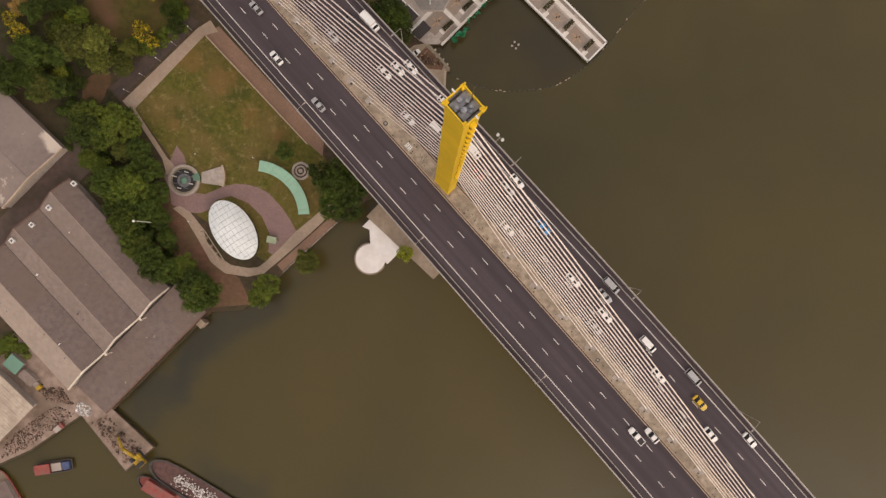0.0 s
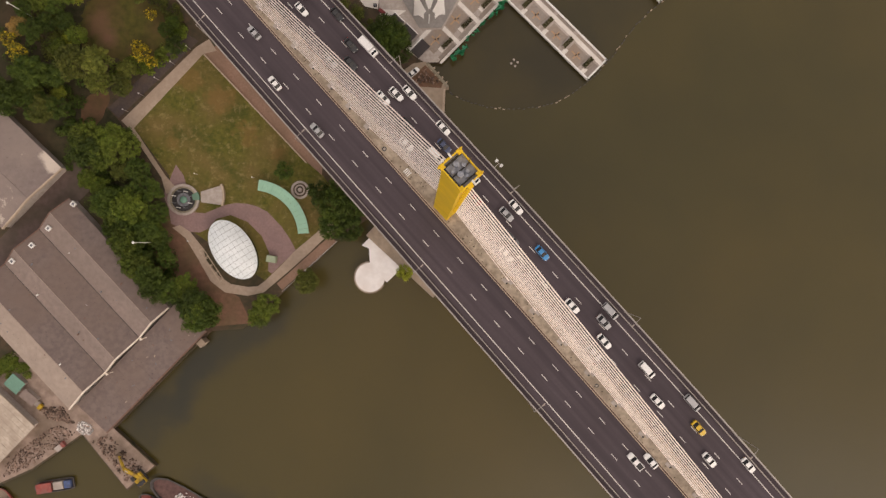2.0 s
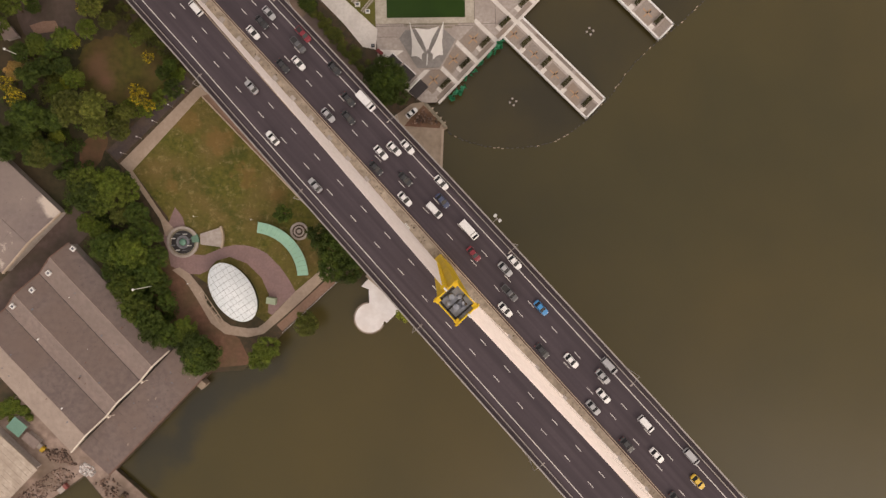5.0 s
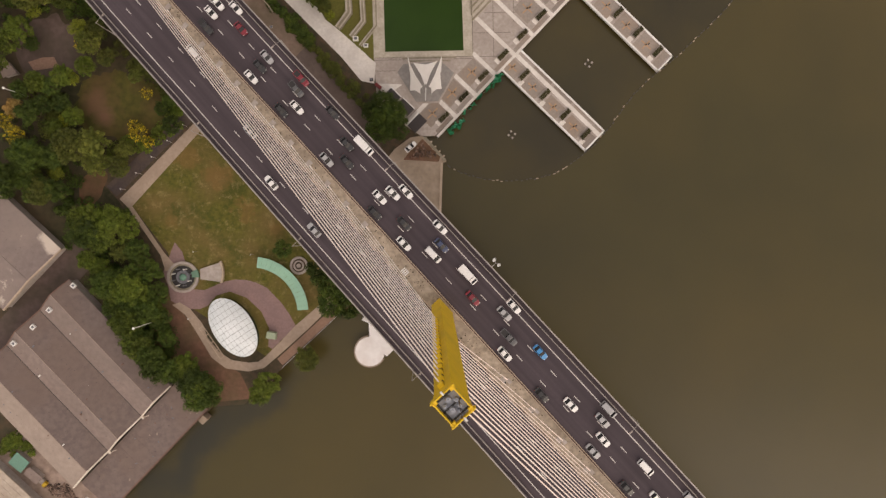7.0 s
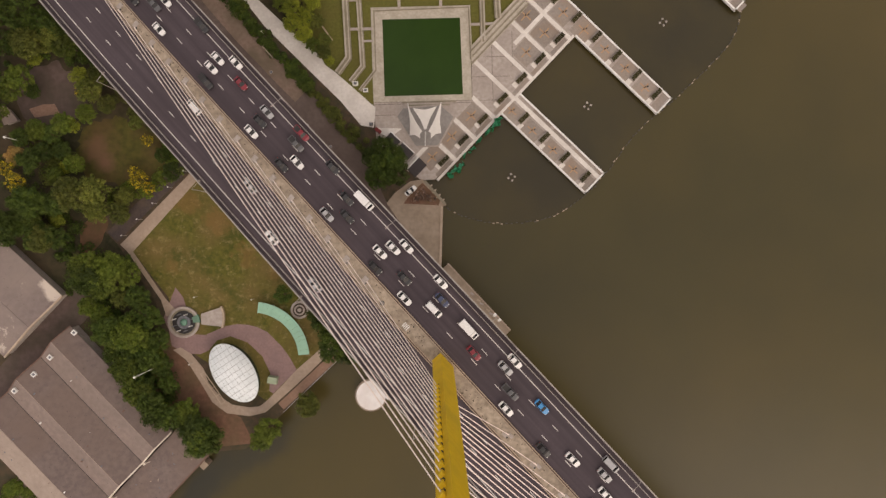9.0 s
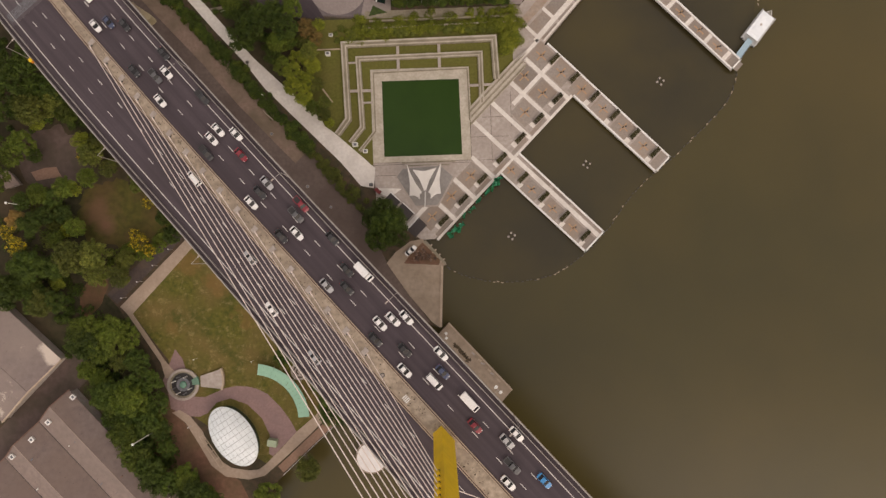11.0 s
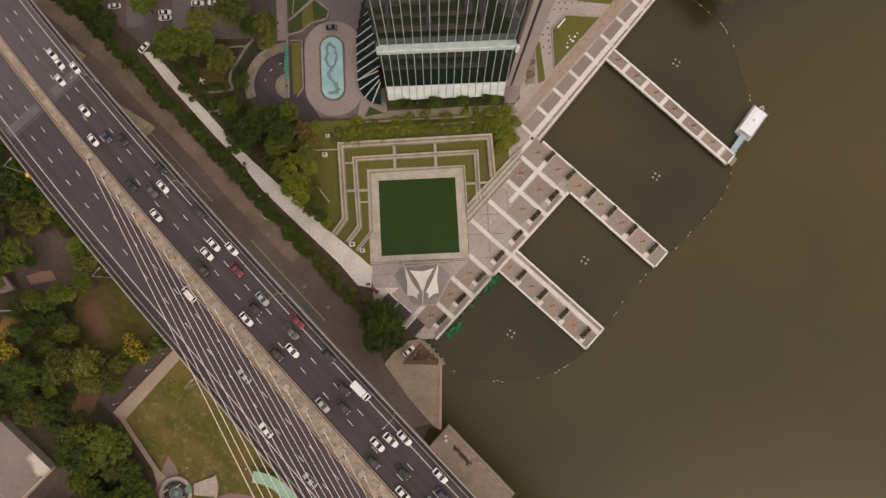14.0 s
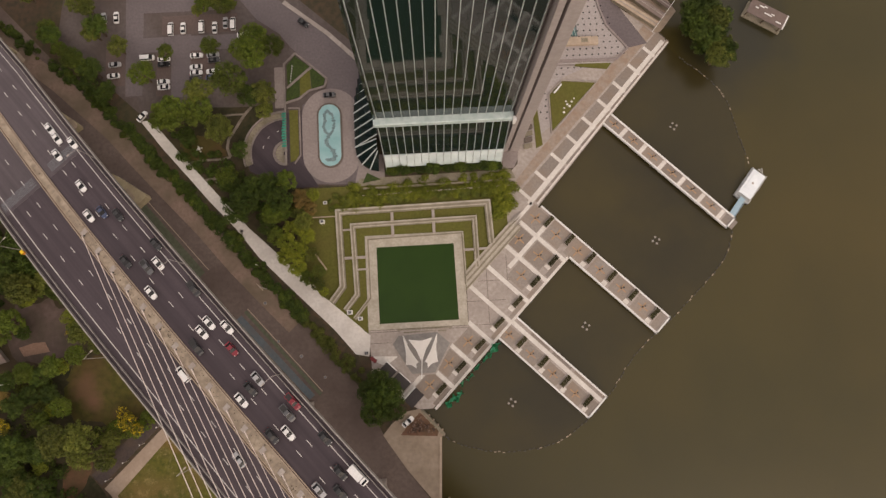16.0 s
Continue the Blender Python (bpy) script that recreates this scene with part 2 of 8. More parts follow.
M_BRACKET = surf("sandy_bracket", (0.36, 0.30, 0.19), (0.46, 0.385, 0.25), 1.0, big=0.2, c3=(0.28, 0.22, 0.15), rough=0.9)
M_RAIL = surf("rail_metal", (0.33, 0.30, 0.28), (0.42, 0.39, 0.36), 2.0, rough=0.5, metal=0.3)
M_GUTTER = surf("gutter_dirt", (0.075, 0.045, 0.038), (0.12, 0.075, 0.06), 1.5, rough=0.95)
M_STAY = surf("stay_cable", (0.80, 0.69, 0.63), (0.89, 0.79, 0.73), 1.0, rough=0.5, bump=0.0)
M_YELLOW = surf("yellow_paint", (0.74, 0.475, 0.014), (0.82, 0.54, 0.022), 0.6, big=0.08, c3=(0.56, 0.38, 0.03), rough=0.55, bump=0.04)
M_DARKGREY = surf("dark_roofing", (0.12, 0.125, 0.14), (0.2, 0.2, 0.215), 1.5, rough=0.8)
M_EQUIP = surf("blue_grey_plant", (0.20, 0.215, 0.25), (0.32, 0.335, 0.37), 1.5, rough=0.6)
M_DARK = plain("dark_metal", (0.03, 0.028, 0.028), 0.6)
M_WHITEPAINT = surf("white_paint", (0.70, 0.69, 0.67), (0.80, 0.79, 0.77), 1.2, big=0.2, c3=(0.62, 0.60, 0.57), rough=0.6, bump=0.04)
M_BARK = surf("bark", (0.08, 0.055, 0.035), (0.14, 0.10, 0.07), 3.0, rough=0.95)
M_POND = surf("pond_water", (0.016, 0.042, 0.004), (0.020, 0.050, 0.005), 0.1, big=0.05, c3=(0.017, 0.044, 0.004), rough=0.35, bump=0.0, spec=0.2)
M_GLASSDARK = glass("dark_facade_glass", (0.008, 0.018, 0.018))
M_COVER = surf("dark_groundcover", (0.028, 0.048, 0.012), (0.055, 0.08, 0.018), 1.5, rough=0.95)
# canopy glass: the sky's white reflection is put into the base colour
M_LOBBY = surf("sky_white_canopy_glass", (0.58, 0.67, 0.67), (0.76, 0.84, 0.84), 0.25, rough=0.25, bump=0.0)
M_BAND = surf("pale_glass_ledge", (0.40, 0.50, 0.49), (0.56, 0.64, 0.63), 0.5, rough=0.2, bump=0.0)
M_MULL = plain("aluminium_fin", (0.50, 0.545, 0.53), 0.4, 0.2)
M_TOWERWALL = surf("pink_granite", (0.32, 0.278, 0.262), (0.38, 0.333, 0.315), 1.0, big=0.05, c3=(0.29, 0.252, 0.236), rough=0.6, bump=0.03)
# sheet roofing in three tones; on the gabled warehouse they imitate lit and shaded slopes
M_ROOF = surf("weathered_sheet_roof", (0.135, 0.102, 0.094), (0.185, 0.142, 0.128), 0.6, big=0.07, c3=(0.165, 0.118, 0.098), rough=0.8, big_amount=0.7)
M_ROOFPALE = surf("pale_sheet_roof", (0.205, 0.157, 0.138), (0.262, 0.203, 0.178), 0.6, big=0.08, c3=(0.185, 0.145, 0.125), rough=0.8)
M_ROOFLIT = surf("lit_sheet_roof", (0.31, 0.245, 0.205), (0.375, 0.30, 0.25), 0.6, big=0.08, c3=(0.25, 0.20, 0.17), rough=0.8)
M_ROOFPATCH = surf("patched_sheet_roof", (0.165, 0.130, 0.122), (0.215, 0.170, 0.158), 0.6, big=0.05, c3=(0.25, 0.20, 0.175), rough=0.8, big_amount=0.8)
add_streaks(M_ROOFPATCH, (0.50, 0.43, 0.37), 0.06, 0.55, 0.60)
add_bare_spot(M_ROOFPATCH, (0.58, 0.50, 0.43), -129.2, 21.0, 4.6, 6.0, 0.9, 4.8, 0.7)
for m_ in (M_ROOF, M_ROOFPALE, M_ROOFLIT, M_ROOFPATCH):
    add_streaks(m_, (0.060, 0.045, 0.042), 1.1, 0.61, 0.68)


def leaf_mat(name, c1, c2, c3, grain=0.5):
    return surf(name, c1, c2, grain, big=0.12, c3=c3, rough=0.7, bump=0.0, island=0.32, obj=0.30, big_amount=0.8, spec=0.25)


LEAVES = {
    "deep": leaf_mat("deep_green_leaves", (0.026, 0.050, 0.007), (0.073, 0.104, 0.013), (0.044, 0.064, 0.009)),
    "fresh": leaf_mat("fresh_green_leaves", (0.054, 0.087, 0.009), (0.119, 0.151, 0.018), (0.067, 0.082, 0.011)),
    "olive": leaf_mat("olive_leaves", (0.081, 0.099, 0.016), (0.151, 0.157, 0.028), (0.067, 0.084, 0.015)),
    "lime": leaf_mat("lime_leaves", (0.150, 0.178, 0.014), (0.275, 0.295, 0.030), (0.125, 0.148, 0.018)),
    "yellow": leaf_mat("yellow_blossom", (0.090, 0.092, 0.012), (0.190, 0.165, 0.020), (0.120, 0.110, 0.020), 1.0),
    "rust": leaf_mat("rusty_leaves", (0.190, 0.120, 0.036), (0.290, 0.175, 0.056), (0.120, 0.110, 0.032)),
}


add_streaks(LEAVES["yellow"], (0.80, 0.58, 0.025), 1.1, 0.50, 0.56)


# ---- builders ----
def link(name, bm_or_mesh, mat, parent=None):
    if isinstance(bm_or_mesh, bmesh.types.BMesh):
        me = bpy.data.meshes.new(name)
        bmesh.ops.recalc_face_normals(bm_or_mesh, faces=bm_or_mesh.faces[:])
        bm_or_mesh.to_mesh(me)
        bm_or_mesh.free()
    else:
        me = bm_or_mesh
    if mat and not me.materials:
        me.materials.append(mat)
    ob = new(name, me)
    if parent:
        ob.parent = parent
    return ob


def part(name, bm, mat, parent, label=""):
    ob = link(name, bm, mat, parent)
    return tagged(ob, label) if label else ob


def thing(name, label, category, m=None, group=""):
    e = new(name)
    e.empty_display_size = 0.5
    if m:
        e.matrix_world = m
    return tagged(e, label, category, group)


def setting(name, bm, mat, label, category="", parent=None):
    return tagged(link(name, bm, mat, parent), label, category, "", "structure")


def box(bm, x0, x1, y0, y1, z0, z1, m=None, bevel=0.0):
    vs = bmesh.ops.create_cube(bm, size=1.0)["verts"]
    for v in vs:
        v.co = Vector((x0 + (v.co.x + 0.5) * (x1 - x0), y0 + (v.co.y + 0.5) * (y1 - y0), z0 + (v.co.z + 0.5) * (z1 - z0)))
    if bevel:
        es = {e for v in vs for e in v.link_edges}
        out = bmesh.ops.bevel(bm, geom=list(es), offset=bevel, segments=1, affect="EDGES")
        vs = list({v for f in out["faces"] for v in f.verts} | {v for v in vs if v.is_valid})
    if m:
        bmesh.ops.transform(bm, matrix=m, verts=vs)
    return bm


def tube(bm, a, b, r0, r1=None, seg=8):
    a, b = Vector(a), Vector(b)
    r1 = r0 if r1 is None else r1
    q = (b - a).to_track_quat("Z", "Y").to_matrix().to_4x4()
    m = Matrix.Translation((a + b) / 2) @ q
    bmesh.ops.create_cone(bm, cap_ends=True, segments=seg, radius1=r0, radius2=r1, depth=(b - a).length, matrix=m)
    return bm


def prism(bm, pts, z0, z1):
    """A slab with the given outline in plan; z1 may be a function of x, y."""
    zt = z1 if callable(z1) else (lambda x, y: z1)
    lo = [bm.verts.new((x, y, z0)) for x, y in pts]
    hi = [bm.verts.new((x, y, zt(x, y))) for x, y in pts]
    bm.faces.new(hi)
    bm.faces.new(lo[::-1])
    for i in range(len(pts)):
        j = (i + 1) % len(pts)
        bm.faces.new((lo[i], lo[j], hi[j], hi[i]))
    return bm


def slab(name, pts, z0, z1, mat, label, category="", parent=None):
    return setting(name, prism(bmesh.new(), pts, z0, z1), mat, label, category, parent)


def ring(cx, cy, r0, r1, a0, a1, n=40):
    """Outline of a band between two arcs, degrees."""
    o = [(cx + r1 * math.cos(radians(a0 + (a1 - a0) * i / n)), cy + r1 * math.sin(radians(a0 + (a1 - a0) * i / n))) for i in range(n + 1)]
    i_ = [(cx + r0 * math.cos(radians(a0 + (a1 - a0) * i / n)), cy + r0 * math.sin(radians(a0 + (a1 - a0) * i / n))) for i in range(n + 1)]
    return o + i_[::-1]


def disc(cx, cy, rx, ry=None, turn=0.0, n=48):
    ry = ry or rx
    c, s = math.cos(radians(turn)), math.sin(radians(turn))
    out = []
    for i in range(n):
        a = 2 * math.pi * i / n
        x, y = rx * math.cos(a), ry * math.sin(a)
        out.append((cx + c * x - s * y, cy + s * x + c * y))
    return out


R2 = math.sqrt(2)


def ab(a, b):
    """The riverside grid: a runs north-east along the quay, b out into the river."""
    return ((a + b) / R2, (a - b) / R2)


def abrect(a0, a1, b0, b1):
    return [ab(a0, b0), ab(a1, b0), ab(a1, b1), ab(a0, b1)]


def along(path, o0, o1):
    """Outline of a band beside a line of points, from offset o0 to o1 to its right, with mitred corners."""
    def off(d):
        out = []
        for i, p in enumerate(path):
            p = Vector(p)
            e0 = (p - Vector(path[i - 1])).normalized() if i else (Vector(path[1]) - p).normalized()
            e1 = (Vector(path[i + 1]) - p).normalized() if i < len(path) - 1 else e0
            n0, n1 = Vector((e0.y, -e0.x)), Vector((e1.y, -e1.x))
            m = (n0 + n1).normalized()
            out.append(tuple(p + m * d / max(0.3, m.dot(n0))))
        return out
    return off(o0) + off(o1)[::-1]


AB = Matrix(((1 / R2, 1 / R2, 0, 0), (1 / R2, -1 / R2, 0, 0), (0, 0, -1, 0), (0, 0, 0, 1)))  # a, b to x, y (turned over)
ABT = Matrix.Rotation(radians(45), 4, "Z")  # x along a, y towards -b

# ---- the bridge's line ----
DA = radians(-48.812)
DU = Vector((math.cos(DA), math.sin(DA), 0))
DN = Vector((-DU.y, DU.x, 0))
Z0, SLOPE, CREST = 52.14, 0.07283, -3.204e-04  # height at the pylon, grade, vertical curve
TAPER, BOW, BEND = 4.44e-04, -4.90e-05, -5.51e-07  # the deck narrows and bends slightly towards the land


def deck_z(u):
    t = min(max(u, -190.0), 113.0)
    z = Z0 + SLOPE * t + CREST * t * t
    if u < -190:
        z += (SLOPE - 380 * CREST) * (u + 190)
        z = z if z > 10 else 10 - 4 * (1 - math.exp((z - 10) / 12))
    return z


def D(u, v, h=0.0):
    t = min(max(u, -210.0), 125.0)
    w = (v + 0.33) * (1 + TAPER * t) + BOW * t * t + BEND * t ** 3 + 8e-5 * max(0.0, t - 15) ** 2 + 1.1e-3 * min(0.0, v) * max(0.0, -90 - t)
    p = DU * u + DN * w
    return Vector((p.x, p.y, deck_z(u) + h))


def deck_pose(u, v, h=0.0):
    """A frame on the deck: x along the bridge, y across it, z up."""
    x = (D(u + 1, v) - D(u - 1, v)).normalized()
    z = x.cross(DN).normalized()
    if z.z < 0:
        z = -z
    y = z.cross(x)
    m = Matrix((x, y, z)).transposed().to_4x4()
    m.translation = D(u, v, h)
    return m


U0, U1 = -400.0, 330.0


def strip(bm, v0, v1, h0, h1, u0=U0, u1=U1, step=10.0):
    n = max(1, int((u1 - u0) / step))
    rows = []
    for i in range(n + 1):
        u = u0 + (u1 - u0) * i / n
        a0, a1 = (v(u) if callable(v) else v for v in (v0, v1))
        rows.append([bm.verts.new(D(u, v, h)) for v, h in ((a0, h0), (a1, h0), (a1, h1), (a0, h1))])
    for a, b in zip(rows, rows[1:]):
        for k in range(4):
            bm.faces.new((a[k], a[(k + 1) % 4], b[(k + 1) % 4], b[k]))
    bm.faces.new(rows[0]), bm.faces.new(rows[-1][::-1])
    return bm


def rounded(pts, times=2):
    """An open line with its corners cut, to curve smoothly."""
    for _ in range(times):
        out = [pts[0]]
        for p, q in zip(pts, pts[1:]):
            out += [(p[0] * 0.75 + q[0] * 0.25, p[1] * 0.75 + q[1] * 0.25), (p[0] * 0.25 + q[0] * 0.75, p[1] * 0.25 + q[1] * 0.75)]
        pts = out + [pts[-1]]
    return pts


# ---- river and land ----
bm = bmesh.new()
prism(bm, [(-2500, -2500), (2500, -2500), (2500, 2500), (-2500, 2500)], -6.0, -2.0)
setting("water", bm, M_WATER, "murky olive-brown river water, almost calm", "river")
slab("basin_water", [(-12, 56)] + rounded([(3.4, 43.5), (13.0, 39.1), (24.7, 37.3), (40.6, 38.9), (51.8, 46.3), (60.2, 54.8), (70.0, 68.2), (84.6, 79.6), (99.5, 93.0), (106.1, 100.8), (108.7, 110.8), (116.9, 132.1), (113.5, 146.9), (110.9, 159.8), (95.8, 173.5)]) + [(80, 190)], -5.0, -1.985, M_BASIN, "dark still water inside the floating boom", "water")
bank = [(-2400, -700), (-200, -118), (-153.6, -91), (-142, -86), (-124.5, -74), (-109.5, -93.5), (-99.5, -85), (-113.6, -71.8), (-80, -38.5),
        (-69, -38), (-55.1, -25.5), (-35.2, -7.5), (-24, 1), (-10, 13), (-3, 24), (0.2, 22.9), (1.4, 44.2), (3.4, 44.8), (-5, 53.6),
        ab(37.5, -38), ab(110, -36.6), ab(110, -56), ab(114.5, -56.6), ab(191.3, -60.6), ab(193, -72), (106, 210), (400, 540), (1500, 2400), (-2400, 2400)]
slab("ground", bank, -5.5, -0.06, M_GROUND, "bare brown earth and thin grass of the river bank", "ground")

# ---- bridge deck ----
bm = bmesh.new()
strip(bm, -17.0, 17.0, -0.9, -0.04)
strip(bm, -9.5, 9.5, -4.2, -0.9)
deck = setting("bridge_deck", bm, M_CONC, "concrete and steel box girder of the cable-stayed bridge", "bridge deck")
for name, v0, v1 in (("road_west", -15.4, -0.6), ("road_east", 0.2, 15.4)):
    road = setting(name, strip(bmesh.new(), v0, v1, -0.02, 0.02, -172.0, U1), M_ASPHALT, "dark asphalt carriageway with white lane marks", "road")
    part("approach_surface", strip(bmesh.new(), v0, v1, -0.02, 0.02, U0, -172.05), M_APPROACH, road, "paler grey surfacing of the approach")
    s = -1 if v0 < 0 else 1
    for v in (13.55,):
        part("edge_line", strip(bmesh.new(), s * v - 0.11, s * v + 0.11, 0.02, 0.028), M_PAINT, road)
    bmd = bmesh.new()
    box(bmd, -1.15, 1.15, -0.1, 0.1, 0.0, 0.008)
    dash = bpy.data.meshes.new("lane_dash")
    bmd.to_mesh(dash)
    bmd.free()
    dash.materials.append(M_PAINT)
    for lane in (6.05, 9.85):
        for k in range(-25, 22):
            o = link("lane_dash", dash, None, road)
            if s < 0:
                at = 3.4 + 9.5 * k - 0.022 * max(0, k) ** 2
            else:
                at = 5.2 + (9.05 if k > 0 else 9.45) * k if k >= -6 else -51.5 + 9.12 * (k + 6)
            o.matrix_world = deck_pose(at, s * lane, 0.021)


def median_edge(side, d):
    """Edge of the median, which narrows towards the land; d is the distance inside the outer kerb."""
    far, near = (-1.95, -2.87) if side < 0 else (0.95, 2.12)
    return lambda u: near + (far - near) * min(1, max(0, (-60 - u) / 114)) - side * d


setting("median", strip(bmesh.new(), median_edge(-1, 0.5), median_edge(1, 0.5), -0.02, 0.14), M_MEDIAN, "sandy planted median strip under the stay cables", "median")
for s in (-1, 1):
    setting("gutter", strip(bmesh.new(), median_edge(s, 0.55), median_edge(s, -0.05), -0.02, 0.06), M_GUTTER, "dirty reddish gutter beside the median kerb", "gutter")
    setting("kerb", strip(bmesh.new(), median_edge(s, 0.1), median_edge(s, -0.1), -0.02, 0.45), M_CURB, "low beige concrete kerb beside the median", "kerb")
    setting("kerb", strip(bmesh.new(), median_edge(s, 0.6), median_edge(s, 0.42), 0.1, 0.35), M_CURB, "low beige concrete kerb beside the median", "kerb")
    setting("walkway", strip(bmesh.new(), s * 16.15 - 0.62, s * 16.15 + 0.62, -0.02, 0.02), M_ASPHALT, "narrow dark maintenance walkway along the deck edge", "walkway")
    setting("parapet", strip(bmesh.new(), s * 15.52 - 0.08, s * 15.52 + 0.08, -0.02, 0.75), M_RAIL, "grey metal crash barrier beside the carriageway", "parapet")
    setting("parapet", strip(bmesh.new(), s * 16.85 - 0.15, s * 16.85 + 0.15, -0.3, 1.05), M_RAIL, "pale outer parapet of the bridge deck", "parapet")
# expansion joint
bm = bmesh.new()
for k in range(8):
    strip(bm, -14.8, -3.0, 0.02, 0.035, -176.4 + k * 0.42, -176.2 + k * 0.42, 1)
    strip(bm, 3.0, 14.8, 0.02, 0.035, -176.4 + k * 0.42, -176.2 + k * 0.42, 1)
setting("expansion_joint", bm, M_DARKGREY, "steel finger expansion joint across the road", "expansion joint")
# hammerhead piers of the approach, wider than the deck's girder
for u in (-153, -186, -219, -252):
    bm = bmesh.new()
    m = deck_pose(u, 0)
    zc = m.translation.z
    for h0, h1, w0, w1 in ((-7.0, -4.2, 7.5, 16.0), (-zc - 1, -7.0, 5.0, 7.5)):
        lo = [bm.verts.new(m @ Vector((x, y, h0))) for x, y in ((-2.2, -w0), (2.2, -w0), (2.2, w0), (-2.2, w0))]
        hi = [bm.verts.new(m @ Vector((x, y, h1))) for x, y in ((-2.2, -w1), (2.2, -w1), (2.2, w1), (-2.2, w1))]
        bm.faces.new(hi), bm.faces.new(lo[::-1])
        for i in range(4):
            bm.faces.new((lo[i], lo[(i + 1) % 4], hi[(i + 1) % 4], hi[i]))
    setting("bridge_pier", bm, M_QUAY, "tan concrete hammerhead pier of the viaduct", "bridge pier")
# long tapering pier heads that stand out below the deck's edge
for u, wo in ((-154.0, 17.6), (-187.6, 17.2), (-222.0, 18.6)):
    bm = bmesh.new()
    plan = ((u - 13.0, 9.0), (u, 9.0), (u, wo - 0.3), (u - 0.9, wo), (u - 13.0, 14.6))
    lo = [bm.verts.new((*(DU * a + DN * v).xy, 13.0)) for a, v in plan]
    hi = [bm.verts.new((*(DU * a + DN * v).xy, 17.0)) for a, v in plan]
    bm.faces.new(hi), bm.faces.new(lo[::-1])
    for i in range(5):
        bm.faces.new((lo[i], lo[(i + 1) % 5], hi[(i + 1) % 5], hi[i]))
    setting("pier_bracket", bm, M_BRACKET, "sandy yellow concrete pier head below the viaduct", "bridge pier")
# piers under the deck
for u in (-123, -70, -35):
    bm = bmesh.new()
    for v in (-6, 6):
        c = D(u, v)
        box(bm, c.x - 1.6, c.x + 1.6, c.y - 1.6, c.y + 1.6, -3.0, c.z - 4.2)
    setting("bridge_pier", bm, M_CONC, "pair of concrete columns carrying the deck", "bridge pier")

# ---- pylon and stay cables ----
PYB = D(0, 0).z
UP = Matrix.Rotation(DA, 4, "Z")
pylon = thing("bridge_pylon", "tall slender yellow steel bridge pylon on the median", "bridge pylon", Matrix.Translation((0, 0, 0)) @ UP)
PTOP = 146.0
bm = bmesh.new()
for (z0, hx0, hy0), (z1, hx1, hy1) in (((PYB - 6, 2.6, 1.5), (PYB + 2, 2.6, 1.5)), ((PYB + 2, 2.5, 1.45), (PTOP - 6, 1.72, 1.42)), ((PTOP - 6, 1.72, 1.42), (PTOP - 1.2, 1.85, 1.5))):
    lo = [bm.verts.new((sx * hx0, sy * hy0, z0)) for sx, sy in ((-1, -1), (1, -1), (1, 1), (-1, 1))]
    hi = [bm.verts.new((sx * hx1, sy * hy1, z1)) for sx, sy in ((-1, -1), (1, -1), (1, 1), (-1, 1))]
    bm.faces.new(hi), bm.faces.new(lo[::-1])
    for i in range(4):
        bm.faces.new((lo[i], lo[(i + 1) % 4], hi[(i + 1) % 4], hi[i]))
part("shaft", bm, M_YELLOW, pylon)
bm = bmesh.new()
box(bm, -1.95, 1.95, -1.6, 1.6, PTOP - 1.2, PTOP - 0.9, bevel=0.05)
part("platform", bm, M_EQUIP, pylon, "blue-grey roof platform")
bm = bmesh.new()
for x0, x1, y0, y1 in ((-1.6, -1.35, -1.4, 1.4), (-0.1, 0.1, -1.45, 1.45), (1.3, 1.5, -1.4, 1.2), (-1.4, 1.4, -1.4, -1.2)):
    box(bm, x0, x1, y0, y1, PTOP - 0.9, PTOP - 0.72)
part("cable_tray", bm, M_DARK, pylon)
bm = bmesh.new()
for sx in (-1, 1):
    box(bm, sx * 1.9 - 0.07, sx * 1.9 + 0.07, -1.9, 1.9, PTOP - 0.95, PTOP + 0.1)
for sy in (-1, 1):
    box(bm, -1.95, 1.95, sy * 1.55 - 0.06, sy * 1.55 + 0.06, PTOP - 0.95, PTOP + 0.1)
for sx in (-1, 1):
    for sy in (-1, 1):
        box(bm, sx * 1.75 - 0.32, sx * 1.75 + 0.32, sy * 1.4 - 0.32, sy * 1.4 + 0.32, PTOP - 0.9, PTOP - 0.1)
part("railing", bm, M_YELLOW, pylon)
for sx, n in ((-1, "obstruction_light"), (1, "obstruction_light")):
    bm = tube(bmesh.new(), (sx * 1.8, 0.15, PTOP + 0.2), (sx * 2.35, 0.15, PTOP + 0.2), 0.13)
    part(n, bm, M_WHITEPAINT, pylon, "white tubular lamp housing")
for x, y, r, h in ((-0.9, 0.1, 0.42, 0.7), (0.35, -0.35, 0.45, 0.8), (0.6, 0.6, 0.3, 0.5), (-0.5, -0.75, 0.3, 0.45), (1.0, 0.2, 0.28, 0.6), (-0.25, 0.8, 0.34, 0.5)):
    bm = tube(bmesh.new(), (x, y, PTOP - 0.9), (x, y, PTOP - 0.9 + h), r, r * 0.8, 12)
    tube(bm, (x, y, PTOP - 0.9 + h), (x, y, PTOP - 0.75 + h), r * 0.4, r * 0.3, 8)
    part("roof_equipment", bm, M_EQUIP, pylon)
bm = tube(bmesh.new(), (0.1, 0.9, PTOP - 0.9), (0.1, 0.95, PTOP + 6.0), 0.06, 0.04)
tube(bm, (0.1, 0.95, PTOP + 6.0), (0.1, 0.95, PTOP + 6.7), 0.16, 0.02)
part("mast", bm, M_BARK, pylon, "thin brown lightning mast with a pointed tip")
NST = 17
bms = bmesh.new()
box(bms, -0.62, 0.62, -0.42, 0.42, -0.55, 0.55, bevel=0.1)
socket = bpy.data.meshes.new("anchor_socket")
